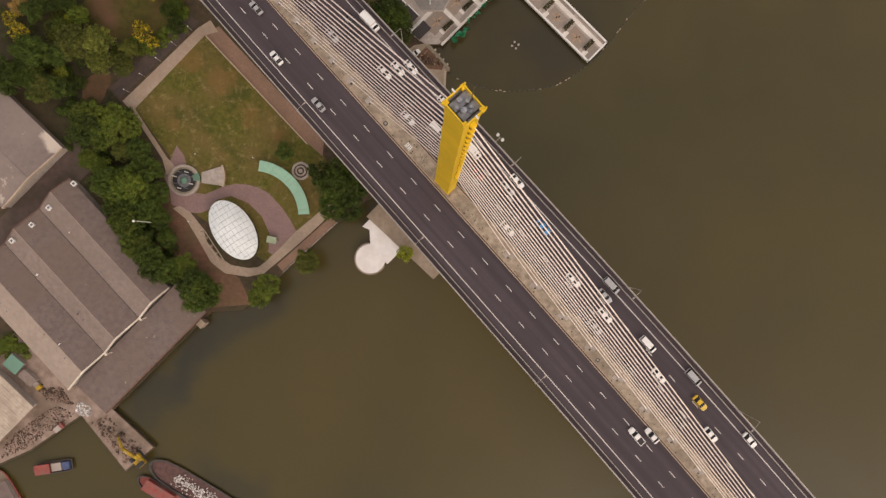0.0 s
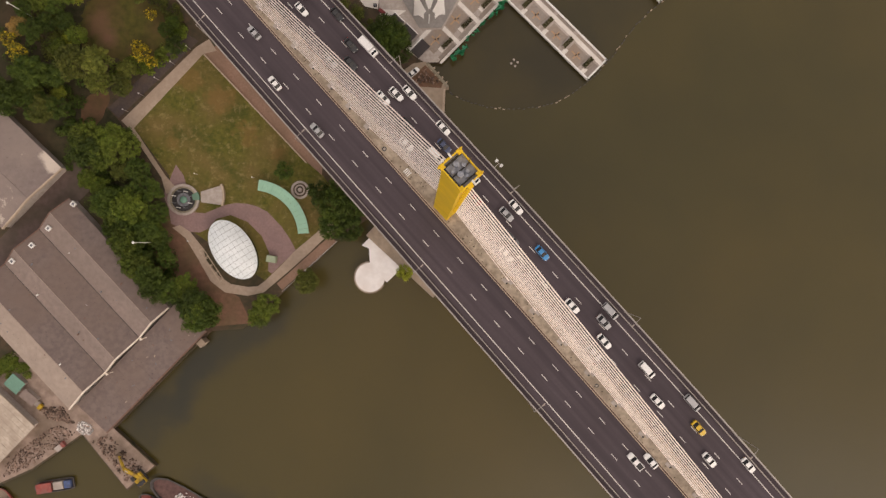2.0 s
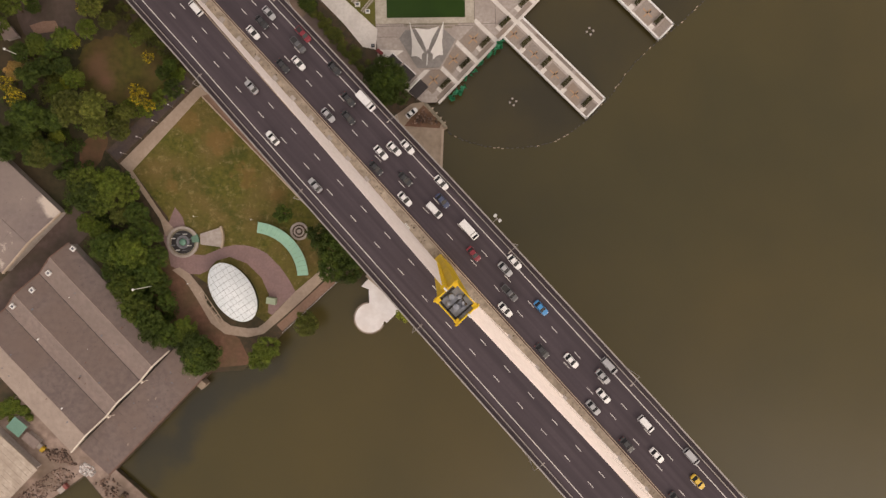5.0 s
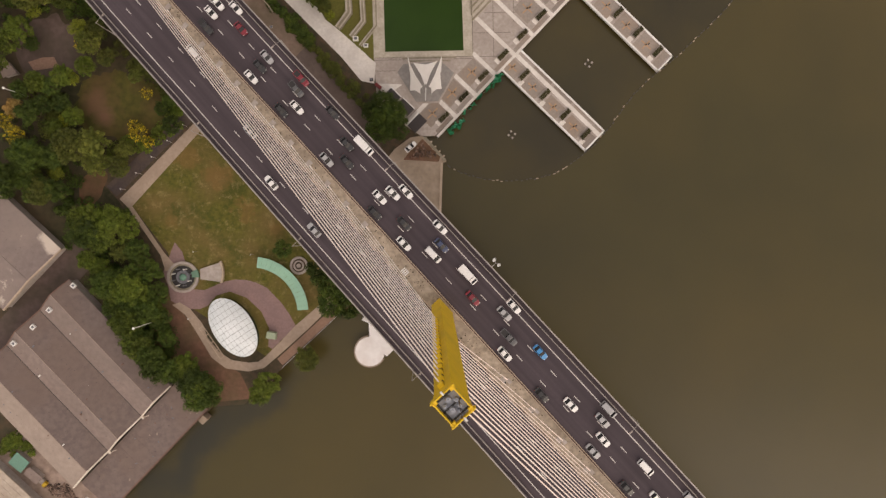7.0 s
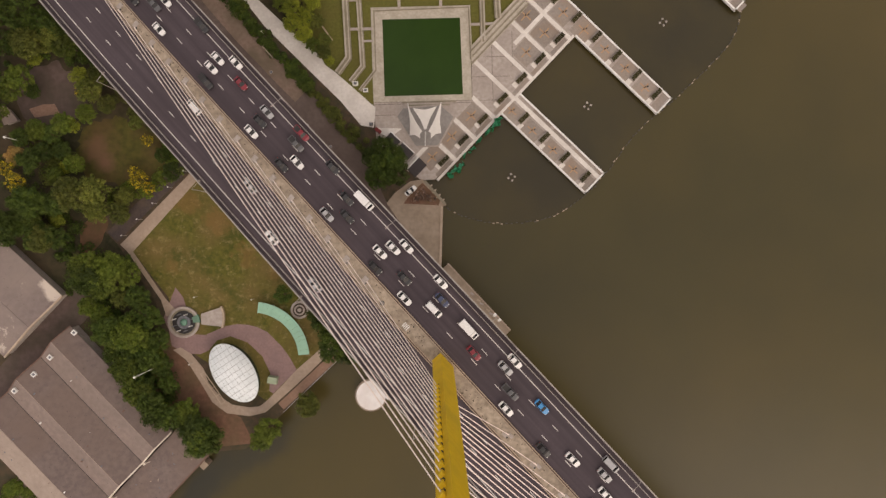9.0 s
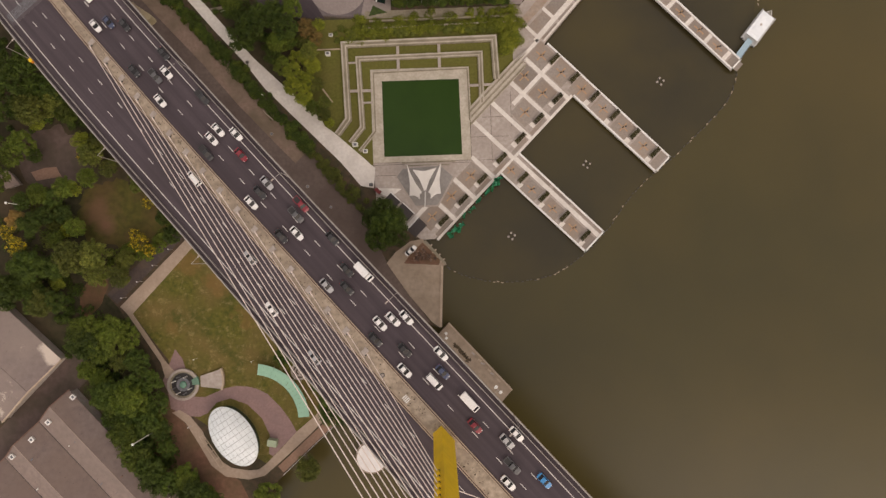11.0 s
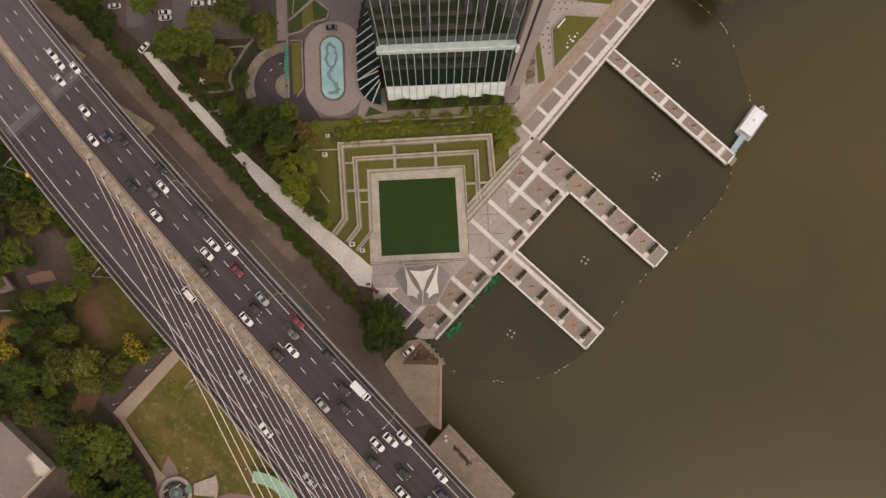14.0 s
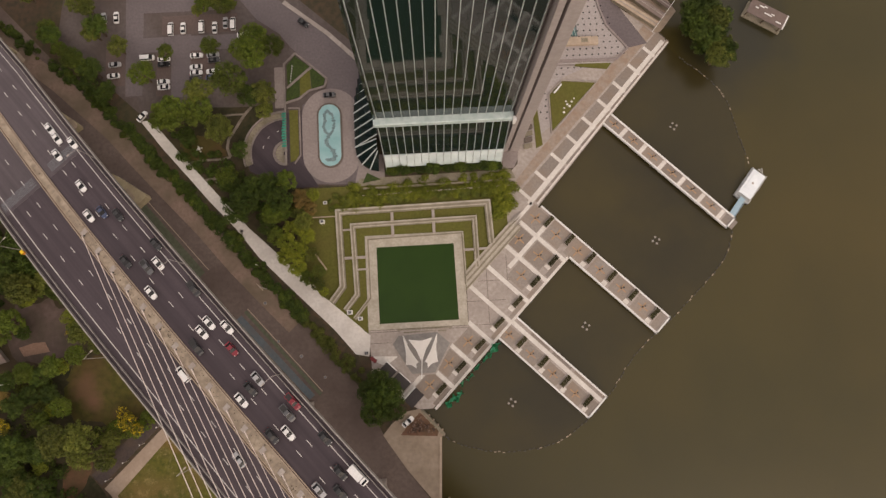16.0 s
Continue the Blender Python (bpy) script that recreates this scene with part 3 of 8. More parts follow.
bms.to_mesh(socket)
bms.free()
socket.materials.append(M_YELLOW)
bma = bmesh.new()
box(bma, -0.75, 0.75, -0.5, 0.5, 0.0, 0.3, bevel=0.08)
block_mesh = bpy.data.meshes.new("block")
bma.to_mesh(block_mesh)
bma.free()
block_mesh.materials.append(M_CONC)
for side, first, pitch in ((-1, -29.8, -7.49), (1, 25.2, 10.7)):
    for k in range(NST):
        u = first + pitch * k
        zt = 85.5 + 56.0 * k / (NST - 1)
        f = (zt - PYB) / (PTOP - PYB)
        hx = 2.5 - 0.75 * f
        foot = D(u, -0.4 - 0.07 * k if side < 0 else -0.1, 0.5)
        head = Vector((0, 0, zt)) + DU * side * hx
        stay = thing("stay_cable", "pale thick steel stay cable from pylon to median", "stay cable", None, "stay cables of the bridge")
        part("cable", tube(bmesh.new(), foot, head, 0.097, 0.097, 8), M_STAY, stay)
        low = foot + (head - foot).normalized() * 2.2
        part("guide_pipe", tube(bmesh.new(), foot, low, 0.2, 0.17, 8), M_STAY, stay)
        o = link("block", block_mesh, None, stay)
        o.matrix_world = deck_pose(u + side * 0.7, 0.0, 0.1)
        part("drain_cap", tube(bmesh.new(), D(u + 0.25, -1.0, 0.12), D(u + 0.25, -1.0, 0.42), 0.26, 0.24, 10), M_DARK, stay, "dark round cap on the median")
        o = link("block", block_mesh, None, stay)
        o.matrix_world = deck_pose(u - 0.6, -0.9, 0.08)
        o = link("anchor_socket", socket, None, pylon)
        o.location = (side * hx, 0, zt)
        bm = bmesh.new()
        box(bm, side * hx - 0.3, side * hx + 0.25, -0.34, 0.34, zt - 1.8, zt - 1.1)
        part("anchor_opening", bm, M_DARK, pylon, "dark opening below a cable anchor")
# fittings on the median
for u, v, r in ((-22.7, -1.3, 0.62), (61.0, -1.2, 0.5)):
    e = thing("manhole", "round dark-rimmed manhole on the median", "manhole", deck_pose(u, v, 0.13))
    part("rim", prism(bmesh.new(), ring(0, 0, r * 0.62, r, 0, 359.9, 20), 0, 0.12), M_DARK, e)
    part("lid", prism(bmesh.new(), disc(0, 0, r * 0.6, n=16), 0, 0.06), M_CONC, e)
e = thing("hatch", "white barred access hatch on the median", "hatch", deck_pose(-13.9, -0.9, 0.13))
for k in range(4):
    bm = bmesh.new()
    box(bm, -0.9 + 0.5 * k, -0.65 + 0.5 * k, -0.75, 0.75, 0, 0.12)
    part("bar", bm, M_WHITEPAINT, e)
rgm = random.Random(12)
vm, fm = [], []
for k in range(420):
    u, v = rgm.uniform(-180, 160), rgm.uniform(-2.2, 1.3)
    v = v if u > -60 else v * 0.7
    c, h = D(u, v, 0.12), rgm.uniform(0.06, 0.26)
    n0 = len(vm)
    for q in range(5):
        a = q * 1.257 + rgm.uniform(0, 0.5)
        vm.append(tuple(c + Vector((math.cos(a) * h * rgm.uniform(0.5, 1.3), math.sin(a) * h * rgm.uniform(0.5, 1.3), 0.02))))
    vm.append(tuple(c + Vector((0, 0, h * 0.8))))
    fm += [(n0 + q, n0 + (q + 1) % 5, n0 + 5) for q in range(5)]
mm = bpy.data.meshes.new("median_weeds")
mm.from_pydata(vm, [], fm)
tagged(link("median_weeds", mm, surf("dry_weed", (0.05, 0.038, 0.024), (0.13, 0.095, 0.06), 1.0, rough=0.95, island=0.5)), "small dark weeds and rubble on the sandy median", "weeds", "", "stuff")
# foundation pad in the river
slab("pylon_footing", [(3.4, 24.6), (24.4, 0.8), (-3, -28), (-26, -6)], -4.0, 0.6, M_QUAY, "stained concrete footing of the pylon standing in the river", "footing")
rgf = random.Random(19)
kerb_f = [(3.4, 24.6), (24.4, 0.8)]
slab("footing_kerb", along(kerb_f, 0.02, 0.45), -1.0, 0.85, M_CURB, "low pale kerb along the footing", "kerb")
for x, y, deg in ((2.2, 21.0, 20), (2.3, 19.4, 60)):
    e = thing("deck_chair", "small white plastic chair on the footing", "chair", Matrix.Translation((x, y, 0.6)) @ Matrix.Rotation(radians(deg), 4, "Z"), "chairs on the footing")
    bm = bmesh.new()
    box(bm, -0.45, 0.45, -0.45, 0.45, 0.4, 0.48, bevel=0.03)
    part("seat", bm, M_WHITEPAINT, e)
    bm = bmesh.new()
    box(bm, -0.45, 0.45, 0.38, 0.46, 0.48, 1.0, bevel=0.03)
    part("backrest", bm, M_WHITEPAINT, e)
    for lx in (-0.38, 0.38):
        for ly in (-0.38, 0.38):
            part("leg", tube(bmesh.new(), (lx, ly, 0), (lx, ly, 0.42), 0.04, None, 6), M_WHITEPAINT, e)
vm, fm = [], []
for k in range(150):
    f = rgf.random()
    x, y = 4.8 + 5.2 * f + rgf.gauss(0, 0.35), 17.4 - 6.4 * f + rgf.gauss(0, 0.35)
    h = rgf.uniform(0.1, 0.35)
    n0 = len(vm)
    for q in range(5):
        a = q * 1.257 + rgf.uniform(0, 0.6)
        vm.append((x + math.cos(a) * h * 1.4, y + math.sin(a) * h, 0.6))
    vm.append((x, y, 0.6 + h * 0.8))
    fm += [(n0 + q, n0 + (q + 1) % 5, n0 + 5) for q in range(5)]
mm = bpy.data.meshes.new("footing_weeds")
mm.from_pydata(vm, [], fm)
tagged(link("footing_weeds", mm, bpy.data.materials["dry_weed"]), "brown weeds growing from a crack in the footing", "weeds", "", "stuff")
for k in range(9):
    f = 0.42 + 0.05 * k
    bm = bmesh.new()
    px, py = 3.4 + 21.0 * f - 0.9, 24.6 - 23.8 * f - 0.9
    box(bm, -0.7, 0.7, -0.35, 0.35, 0.6, 0.75 + 0.12 * (k % 3), Matrix.Translation((px, py, 0)) @ Matrix.Rotation(radians(-48 + 9 * (k % 4)), 4, "Z"), 0.04)
    tagged(link("rubble_slab", bm, (M_CONC, M_QUAY, M_CURB)[k % 3]), "broken concrete slab lying on the footing edge", "rubble", "broken slabs on the footing")
bm = bmesh.new()
box(bm, -4, 4, -7, 7, -3, PYB - 3.5, UP)
setting("pylon_pier", bm, M_CONC, "concrete pier under the pylon", "bridge pier")

# ---- street lamps on the deck ----
def deck_lamp():
    e = thing("street_lamp", "grey steel street lamp at the bridge edge", "street lamp", None, "street lamps on the bridge")
    bm = tube(bmesh.new(), (0, 0, 0), (0, 0, 11.4), 0.12, 0.07)
    part("pole", bm, M_RAIL, e)
    bm = tube(bmesh.new(), (0, 0, 11.3), (0, 2.5, 11.9), 0.06, 0.05)
    part("arm", bm, M_RAIL, e)
    bm = bmesh.new()
    box(bm, -0.17, 0.17, 2.4, 3.3, 11.8, 11.96, bevel=0.04)
    head = part("lamp_head", bm, M_CONC, e)
    bm = bmesh.new()
    box(bm, -0.12, 0.12, 2.5, 3.2, 11.75, 11.8)
    part("lens", bm, M_WHITEPAINT, head)
    return e


first_lamp = deck_lamp()
LAMPS = [(u, -1) for u in (-159.0, -116.7, -77.5, -37.9, 6.9, 51.8, 96.0)] + [(u, 1) for u in (-165.5, -121.0, -79.0, -36.0, 8.2, 52.0, 95.0)]
for k, (u, s) in enumerate(LAMPS):
    m = Matrix.Translation(D(u, s * 16.9, 0.3)) @ Matrix.Rotation(DA + (0 if s < 0 else math.pi), 4, "Z")
    if k == 0:
        first_lamp.matrix_basis = m
    else:
        copy_thing(first_lamp, m)
cab = thing("control_cabinet", "orange control box on the outer parapet", "cabinet", deck_pose(-158.0, -16.9, 1.05))
bm = bmesh.new()
box(bm, -0.55, 0.55, -0.4, 0.4, 0, 1.1, bevel=0.06)
part("body", bm, plain("orange_enamel", (0.52, 0.20, 0.02), 0.5), cab)
bm = bmesh.new()
box(bm, -0.6, 0.6, -0.45, 0.45, 1.1, 1.18, bevel=0.02)
part("lid", bm, M_YELLOW, cab)
flood = thing("floodlight_bracket", "bracket with two round floodlights outside the parapet", "floodlight", deck_pose(0.6, 17.3, 0.9))
part("arm", tube(bmesh.new(), (0, -0.4, 0), (0, 1.2, 0.4), 0.08, None, 6), M_RAIL, flood)
part("crossbar", tube(bmesh.new(), (-0.9, 1.2, 0.4), (0.9, 1.2, 0.4), 0.07, None, 6), M_RAIL, flood)
for x in (-0.9, 0.9):
    part("lamp_head", tube(bmesh.new(), (x, 1.0, 0.3), (x, 1.5, 0.75), 0.34, 0.42, 12), M_WHITEPAINT, flood)


# ---- office tower ----
TX0, TX1, TY, TZ = -12.6, 28.6, 142.6, 190.0
tower = thing("office_tower", "tall dark glass office tower with pale granite piers", "office tower")
tower_plan = [(TX0, TY), (TX1, TY), (34.5, 146), (36, 178), (28, 196), (-8, 196), (-15.5, 178), (-14.5, 150)]
part("core", prism(bmesh.new(), [(max(x * 0.98 + 0.2, -12.5), y + 1.2 if y < 150 else y - 0.5) for x, y in tower_plan], 0, TZ - 1), M_TOWERWALL, tower)
bays = [TX0 + 0.55 + 2.5 * i for i in range(17)]
rgt = random.Random(5)
for x in bays[:-1]:
    for k in range(18):
        z0 = 36.2 + 8.544 * k
        bm = bmesh.new()
        box(bm, x + 0.1, x + 2.4, TY, TY + 0.5, z0, z0 + 8.48)
        tx, tz = rgt.uniform(-0.010, 0.010), rgt.uniform(-0.004, 0.004)
        for v in bm.verts:
            if v.co.y < TY + 0.1:
                v.co.y += tx * (v.co.x - x - 1.25) + tz * (v.co.z - z0 - 4.2)
        part("window_pane", bm, M_GLASSDARK, tower)
for x in bays:
    bm = bmesh.new()
    box(bm, x - 0.085, x + 0.085, TY - 0.3, TY + 0.3, 36.0, TZ)
    part("mullion", bm, M_MULL, tower)
# lower glazing leaning outwards under the ledge
for k, x in enumerate(bays[:-1]):
    bm = bmesh.new()
    q = [(x + 0.1, 138.3, 12.2), (x + 2.4, 138.3, 12.2), (x + 2.4, 141.4, 32.6), (x + 0.1, 141.4, 32.6)]
    vs = [bm.verts.new(v) for v in q] + [bm.verts.new((a, b + 0.5, c)) for a, b, c in q]
    bm.faces.new(vs[:4]), bm.faces.new(vs[4:][::-1])
    for i in range(4):
        bm.faces.new((vs[i], vs[(i + 1) % 4], vs[4 + (i + 1) % 4], vs[4 + i]))
    part("window_bay", bm, M_GLASSDARK, tower)
    bm = bmesh.new()
    q = [(x + 0.1, 136.2, 3.6), (x + 2.4, 136.2, 3.6), (x + 2.4, 138.1, 11.8), (x + 0.1, 138.1, 11.8)]
    vs = [bm.verts.new(v) for v in q] + [bm.verts.new((a, b + 0.3, c - 0.1)) for a, b, c in q]
    bm.faces.new(vs[:4]), bm.faces.new(vs[4:][::-1])
    for i in range(4):
        bm.faces.new((vs[i], vs[(i + 1) % 4], vs[4 + (i + 1) % 4], vs[4 + i]))
    part("canopy_pane", bm, M_LOBBY, tower, "glass canopy pane coloured pale for the sky reflected in it")
for x in bays:
    part("mullion", tube(bmesh.new(), (x, 138.0, 12.0), (x, 141.2, 33.0), 0.13, 0.13, 6), M_MULL, tower)
    part("rafter", tube(bmesh.new(), (x, 135.6, 1.2), (x, 137.9, 12.0), 0.09, 0.09, 6), M_MULL, tower)
bm = bmesh.new()
box(bm, TX0 + 0.4, TX1 - 0.8, 136.0, 136.4, 0, 3.4)
part("plinth_glass", bm, M_GLASSDARK, tower, "dark glass strip under the canopy")
bm = bmesh.new()
box(bm, TX0 - 0.6, TX1 + 0.2, 140.5, 143.1, 33.4, 36.0, bevel=0.3)
part("ledge", bm, M_BAND, tower, "pale glazed ledge across the facade")
bm = bmesh.new()
box(bm, TX1 - 0.2, TX1 + 0.9, 139.9, 141.2, 32.6, 36.4, bevel=0.1)
part("ledge_end", bm, M_WHITEPAINT, tower)
# granite piers at the corners
for x0, x1 in ((29.2, 30.7), (31.5, 34.6)):
    bm = bmesh.new()
    box(bm, x0, x1, 140.6, 150, 0, TZ + 3)
    part("corner_pier", bm, M_TOWERWALL, tower)
bm = bmesh.new()
box(bm, 30.7, 31.5, 142.2, 150, 0, TZ)
part("groove", bm, plain("groove_brown", (0.06, 0.04, 0.035), 0.6), tower, "dark vertical groove between the piers")
bm = bmesh.new()
box(bm, TX0 - 0.5, TX0 + 0.2, 142.3, 182, 0, TZ + 1)
part("flank_glass", bm, M_GLASSDARK, tower, "dark glazed return of the west flank")
for i in range(3):
    bm = bmesh.new()
    box(bm, TX0 - 1.2 + i, TX1 - i, TY + 1 + i * 2, 194 - i * 2, TZ - 1 + 2 * i, TZ + 1 + 2 * i, bevel=0.2)
    part("roof_tier", bm, M_TOWERWALL, tower)
# ribbed lean-to glazing on the west flank, turning the corner towards the garden
def lean_to(p0, p1, q0, q1, rib):
    """One sloping pane between the outer edge p0-p1 and the wall line q0-q1, with its rib."""
    bm = bmesh.new()
    vs = [bm.verts.new(v) for v in (p0, p1, q1, q0)]
    vs += [bm.verts.new(v.co - Vector((0, 0, 0.35))) for v in vs]
    bm.faces.new(vs[:4]), bm.faces.new(vs[4:][::-1])
    for k in range(4):
        bm.faces.new((vs[k], vs[(k + 1) % 4], vs[4 + (k + 1) % 4], vs[4 + k]))
    part("sloped_pane", bm, M_GLASSDARK, tower)
    if rib:
        part("rib", tube(bmesh.new(), Vector(p0) + Vector((0, 0, 0.2)), Vector(q0) + Vector((0, 0, 0.2)), 0.24, 0.2, 6), M_RIB, tower, "pale sloping rib of the glazed flank")


M_RIB = plain("pale_rib_paint", (0.50, 0.52, 0.51), 0.5)
for i in range(11):
    y = 144.4 + i * 3.1
    xo = -22.6 + max(0.0, (y - 158.0) / 22.0) * 4.4
    lean_to((xo, y, 2.0), (xo, y + 3.1, 2.0), (-14.2, y + 1.6, 10.5), (-14.2, y + 4.7, 10.5), True)
for i in range(4):
    a0, a1 = radians(180 + 22 * i), radians(180 + 22 * (i + 1))
    o = [(-14.4 + 8.2 * math.cos(a), 144.4 + 9.0 * math.sin(a), 2.0) for a in (a0, a1)]
    w = [(-13.9 + 0.6 * math.cos(a), 144.6 + 4.6 * math.sin(a), 10.0) for a in (a0, a1)]
    lean_to(o[0], o[1], w[0], w[1], True)

# ---- riverside plaza, piers and promenade ----
slab("pavement", [(-20, 64), (-5, 53.5), ab(37.7, -38.2), ab(110, -36.8), ab(110, -56), ab(114.5, -56.8), ab(191, -60.8), ab(190.5, -70), (60, 205), (38, 172), (34, 136), (22, 124), (19, 106), (13.5, 95), (13.2, 80.6), (-20.8, 80.6)],
     -0.5, 0.0, M_CONC, "warm grey stone paving of the riverside plaza", "pavement")


M_PANEL = surf("mauve_panel", (0.232, 0.200, 0.176), (0.292, 0.254, 0.226), 1.4, big=0.12, c3=(0.27, 0.20, 0.15), rough=0.85, obj=0.14, big_amount=0.7)
M_RUST = surf("rusty_inlay", (0.40, 0.24, 0.13), (0.46, 0.29, 0.17), 2.0, rough=0.85)
M_STEP = surf("weathered_step_stone", (0.22, 0.19, 0.14), (0.32, 0.28, 0.215), 1.8, big=0.25, c3=(0.13, 0.115, 0.07), rough=0.9)
M_JOINT = surf("paving_joint", (0.12, 0.095, 0.08), (0.16, 0.13, 0.11), 2.0, rough=0.95)
M_SLATE = surf("grey_dais_stone", (0.23, 0.215, 0.205), (0.30, 0.28, 0.265), 1.2, big=0.2, c3=(0.19, 0.175, 0.165), rough=0.8)


def bollard_mesh():
    bm0 = bmesh.new()
    tube(bm0, (0, 0, 0), (0, 0, 0.75), 0.2, 0.17, 10)
    tube(bm0, (0, 0, 0.75), (0, 0, 0.85), 0.24, 0.2, 10)
    me = bpy.data.meshes.new("bollard")
    bm0.to_mesh(me)
    bm0.free()
    me.materials.append(M_DARK)
    return me


BOLLARD = bollard_mesh()


def panel(parent, a, b, ha, hb, cross=True, z=0.024):
    """A square of mauve paving with a rusty cross inlaid and a pair of lamps in the middle."""
    part("paving_panel", prism(bmesh.new(), abrect(a - ha, a + ha, b - hb, b + hb), -0.04, z), M_PANEL, parent)
    if cross:
        part("inlay_strip", prism(bmesh.new(), abrect(a - ha * 0.62, a + ha * 0.62, b - 0.2, b + 0.2), -0.02, z + 0.006), M_RUST, parent)
        part("inlay_strip", prism(bmesh.new(), abrect(a - 0.2, a + 0.2, b - hb * 0.62, b + hb * 0.62), -0.02, z + 0.011), M_RUST, parent)
        for d in (-0.1, 0.75):
            o = link("lamp_bollard", BOLLARD, None, parent)
            o.location = (*ab(a + d, b + d * 0.6), z)


plaza = thing("plaza_paving", "white stone bands and mauve panels across the plaza paving", "paving")
for a, b0, b1 in ((47.4, -46.2, -37.0), (57.4, -48.4, -37.0), (67.2, -48.4, -37.0), (76.7, -56.0, -37.0), (85.9, -56.2, -37.0), (95.5, -57.2, -37.0), (105.1, -58.0, -37.0)):
    part("band", prism(bmesh.new(), abrect(a - 0.72, a + 0.72, b0, b1), -0.02, 0.05), M_WHITE, plaza)
for b, a0, a1, hw in ((-50.3, 90.5, 113.6, 0.75), (-37.4, 38, 106.8, 0.45), (-48.2, 33.5, 44.0, 0.7), (-59.2, 96, 113, 0.6)):
    part("band", prism(bmesh.new(), abrect(a0, a1, b - hw, b + hw), -0.02, 0.056), M_WHITE, plaza)
for a, b in ((109.6, -54.7), (100.3, -54.2), (100.3, -45.4), (110.0, -45.6), (91.2, -45.4), (110.6, -36.3)):
    panel(plaza, a, b, 3.7, 3.6)
for a in (42.6, 52.4, 62.2):
    panel(plaza, a, -44.2, 3.9, 3.0)
for a in (42.5, 52.3, 62.2, 71.9, 81.2, 90.7, 100.4):
    part("paving_panel", prism(bmesh.new(), abrect(a - 3.6, a + 3.6, -39.3, -38.0), -0.04, 0.028), M_PANEL, plaza)
    part("band", prism(bmesh.new(), abrect(a - 1.6, a + 0.1, -41.4, -39.5), -0.02, 0.053), M_WHITE, plaza)
# fine joints of the large stone flags
for x, y0, y1 in ((13.3, 80.7, 92.0), (20.5, 80.0, 100.0), (27.6, 92.0, 104.0)):
    part("joint", prism(bmesh.new(), [(x - 0.07, y0), (x + 0.07, y0), (x + 0.07, y1), (x - 0.07, y1)], -0.02, 0.012), M_JOINT, plaza)
for y, x0, x1 in ((88.6, 13.3, 26.5), (95.4, 17.5, 31.5), (80.5, 13.3, 23.0), (79.9, -20.6, 13.2), (76.2, -20.4, -13.2)):
    part("joint", prism(bmesh.new(), [(x0, y - 0.07), (x1, y - 0.07), (x1, y + 0.07), (x0, y + 0.07)], -0.02, 0.016), M_JOINT, plaza)
for k in range(3):
    part("stair_tread", prism(bmesh.new(), [(-11.0 + k, 80.6 - 0.5 * k), (7.5 - k, 80.6 - 0.5 * k), (7.5 - k, 80.1 - 0.5 * k), (-11.0 + k, 80.1 - 0.5 * k)], -0.02, 0.30 - 0.09 * k), (M_STEP, M_CONC, M_STEP)[k], plaza)
# promenade north of the plaza
for i in range(9):
    a = 113.6 + 8.72 * i
    part("band", prism(bmesh.new(), abrect(a - 0.55, a + 0.55, -65.6 - 0.12 * i, -59.0 - 0.3 * i), -0.02, 0.05), M_WHITE, plaza)
    panel(plaza, a + 4.36, -63.0 - 0.2 * i, 3.6, 2.0, False)
    panel(plaza, a + 4.36, -58.2 - 0.42 * i, 3.7, 0.55, False, 0.03)
M_TANBRICK = surf("worn_tan_brick", (0.29, 0.232, 0.190), (0.37, 0.305, 0.255), 1.0, big=0.35, c3=(0.30, 0.205, 0.145), rough=0.9, big_amount=0.7)
part("brick_strip", prism(bmesh.new(), [ab(112.5, -65.9), ab(190, -67.2), ab(190, -71.8), ab(150, -70.2), ab(128, -69.4), ab(112.5, -68.4)], -0.02, 0.022), M_TANBRICK, plaza, "worn tan and rusty brick strip")
part("band", prism(bmesh.new(), [ab(112, -60.6), ab(190, -63.6), ab(190, -62.0), ab(112, -58.9)], -0.02, 0.056), M_WHITE, plaza)
part("band", prism(bmesh.new(), [ab(114, -57.9), ab(191, -61.5), ab(191, -60.9), ab(114, -57.2)], -0.02, 0.06), M_WHITE, plaza)


def pier(name, a0, a1, b0, b1, label, wide):
    e = thing(name, label, "pier")
    bm = bmesh.new()
    prism(bm, abrect(a0, a1, b0, b1), -0.7, -0.02)
    part("deck", bm, M_CONC, e)
    for a in (a0 + 0.25, a1 - 0.25):
        start = max(b0, -37.0) if a < 110 else b0
        part("edge_beam", prism(bmesh.new(), abrect(a - 0.3, a + 0.3, start, b1), -0.8, 0.35), M_WHITEPAINT, e)
    part("edge_beam", prism(bmesh.new(), abrect(a0, a1, b1 - 0.55, b1), -0.8, 0.35), M_WHITEPAINT, e)
    k = 0
    b = b1 - 2.5
    while b > b0 + 2:
        for a in (a0 + 1.0, a1 - 1.0):
            c = ab(a, b)
            part("pile", tube(bmesh.new(), (c[0], c[1], -4), (c[0], c[1], -0.7), 0.35), M_CONC, e)
        b -= 10
    return e


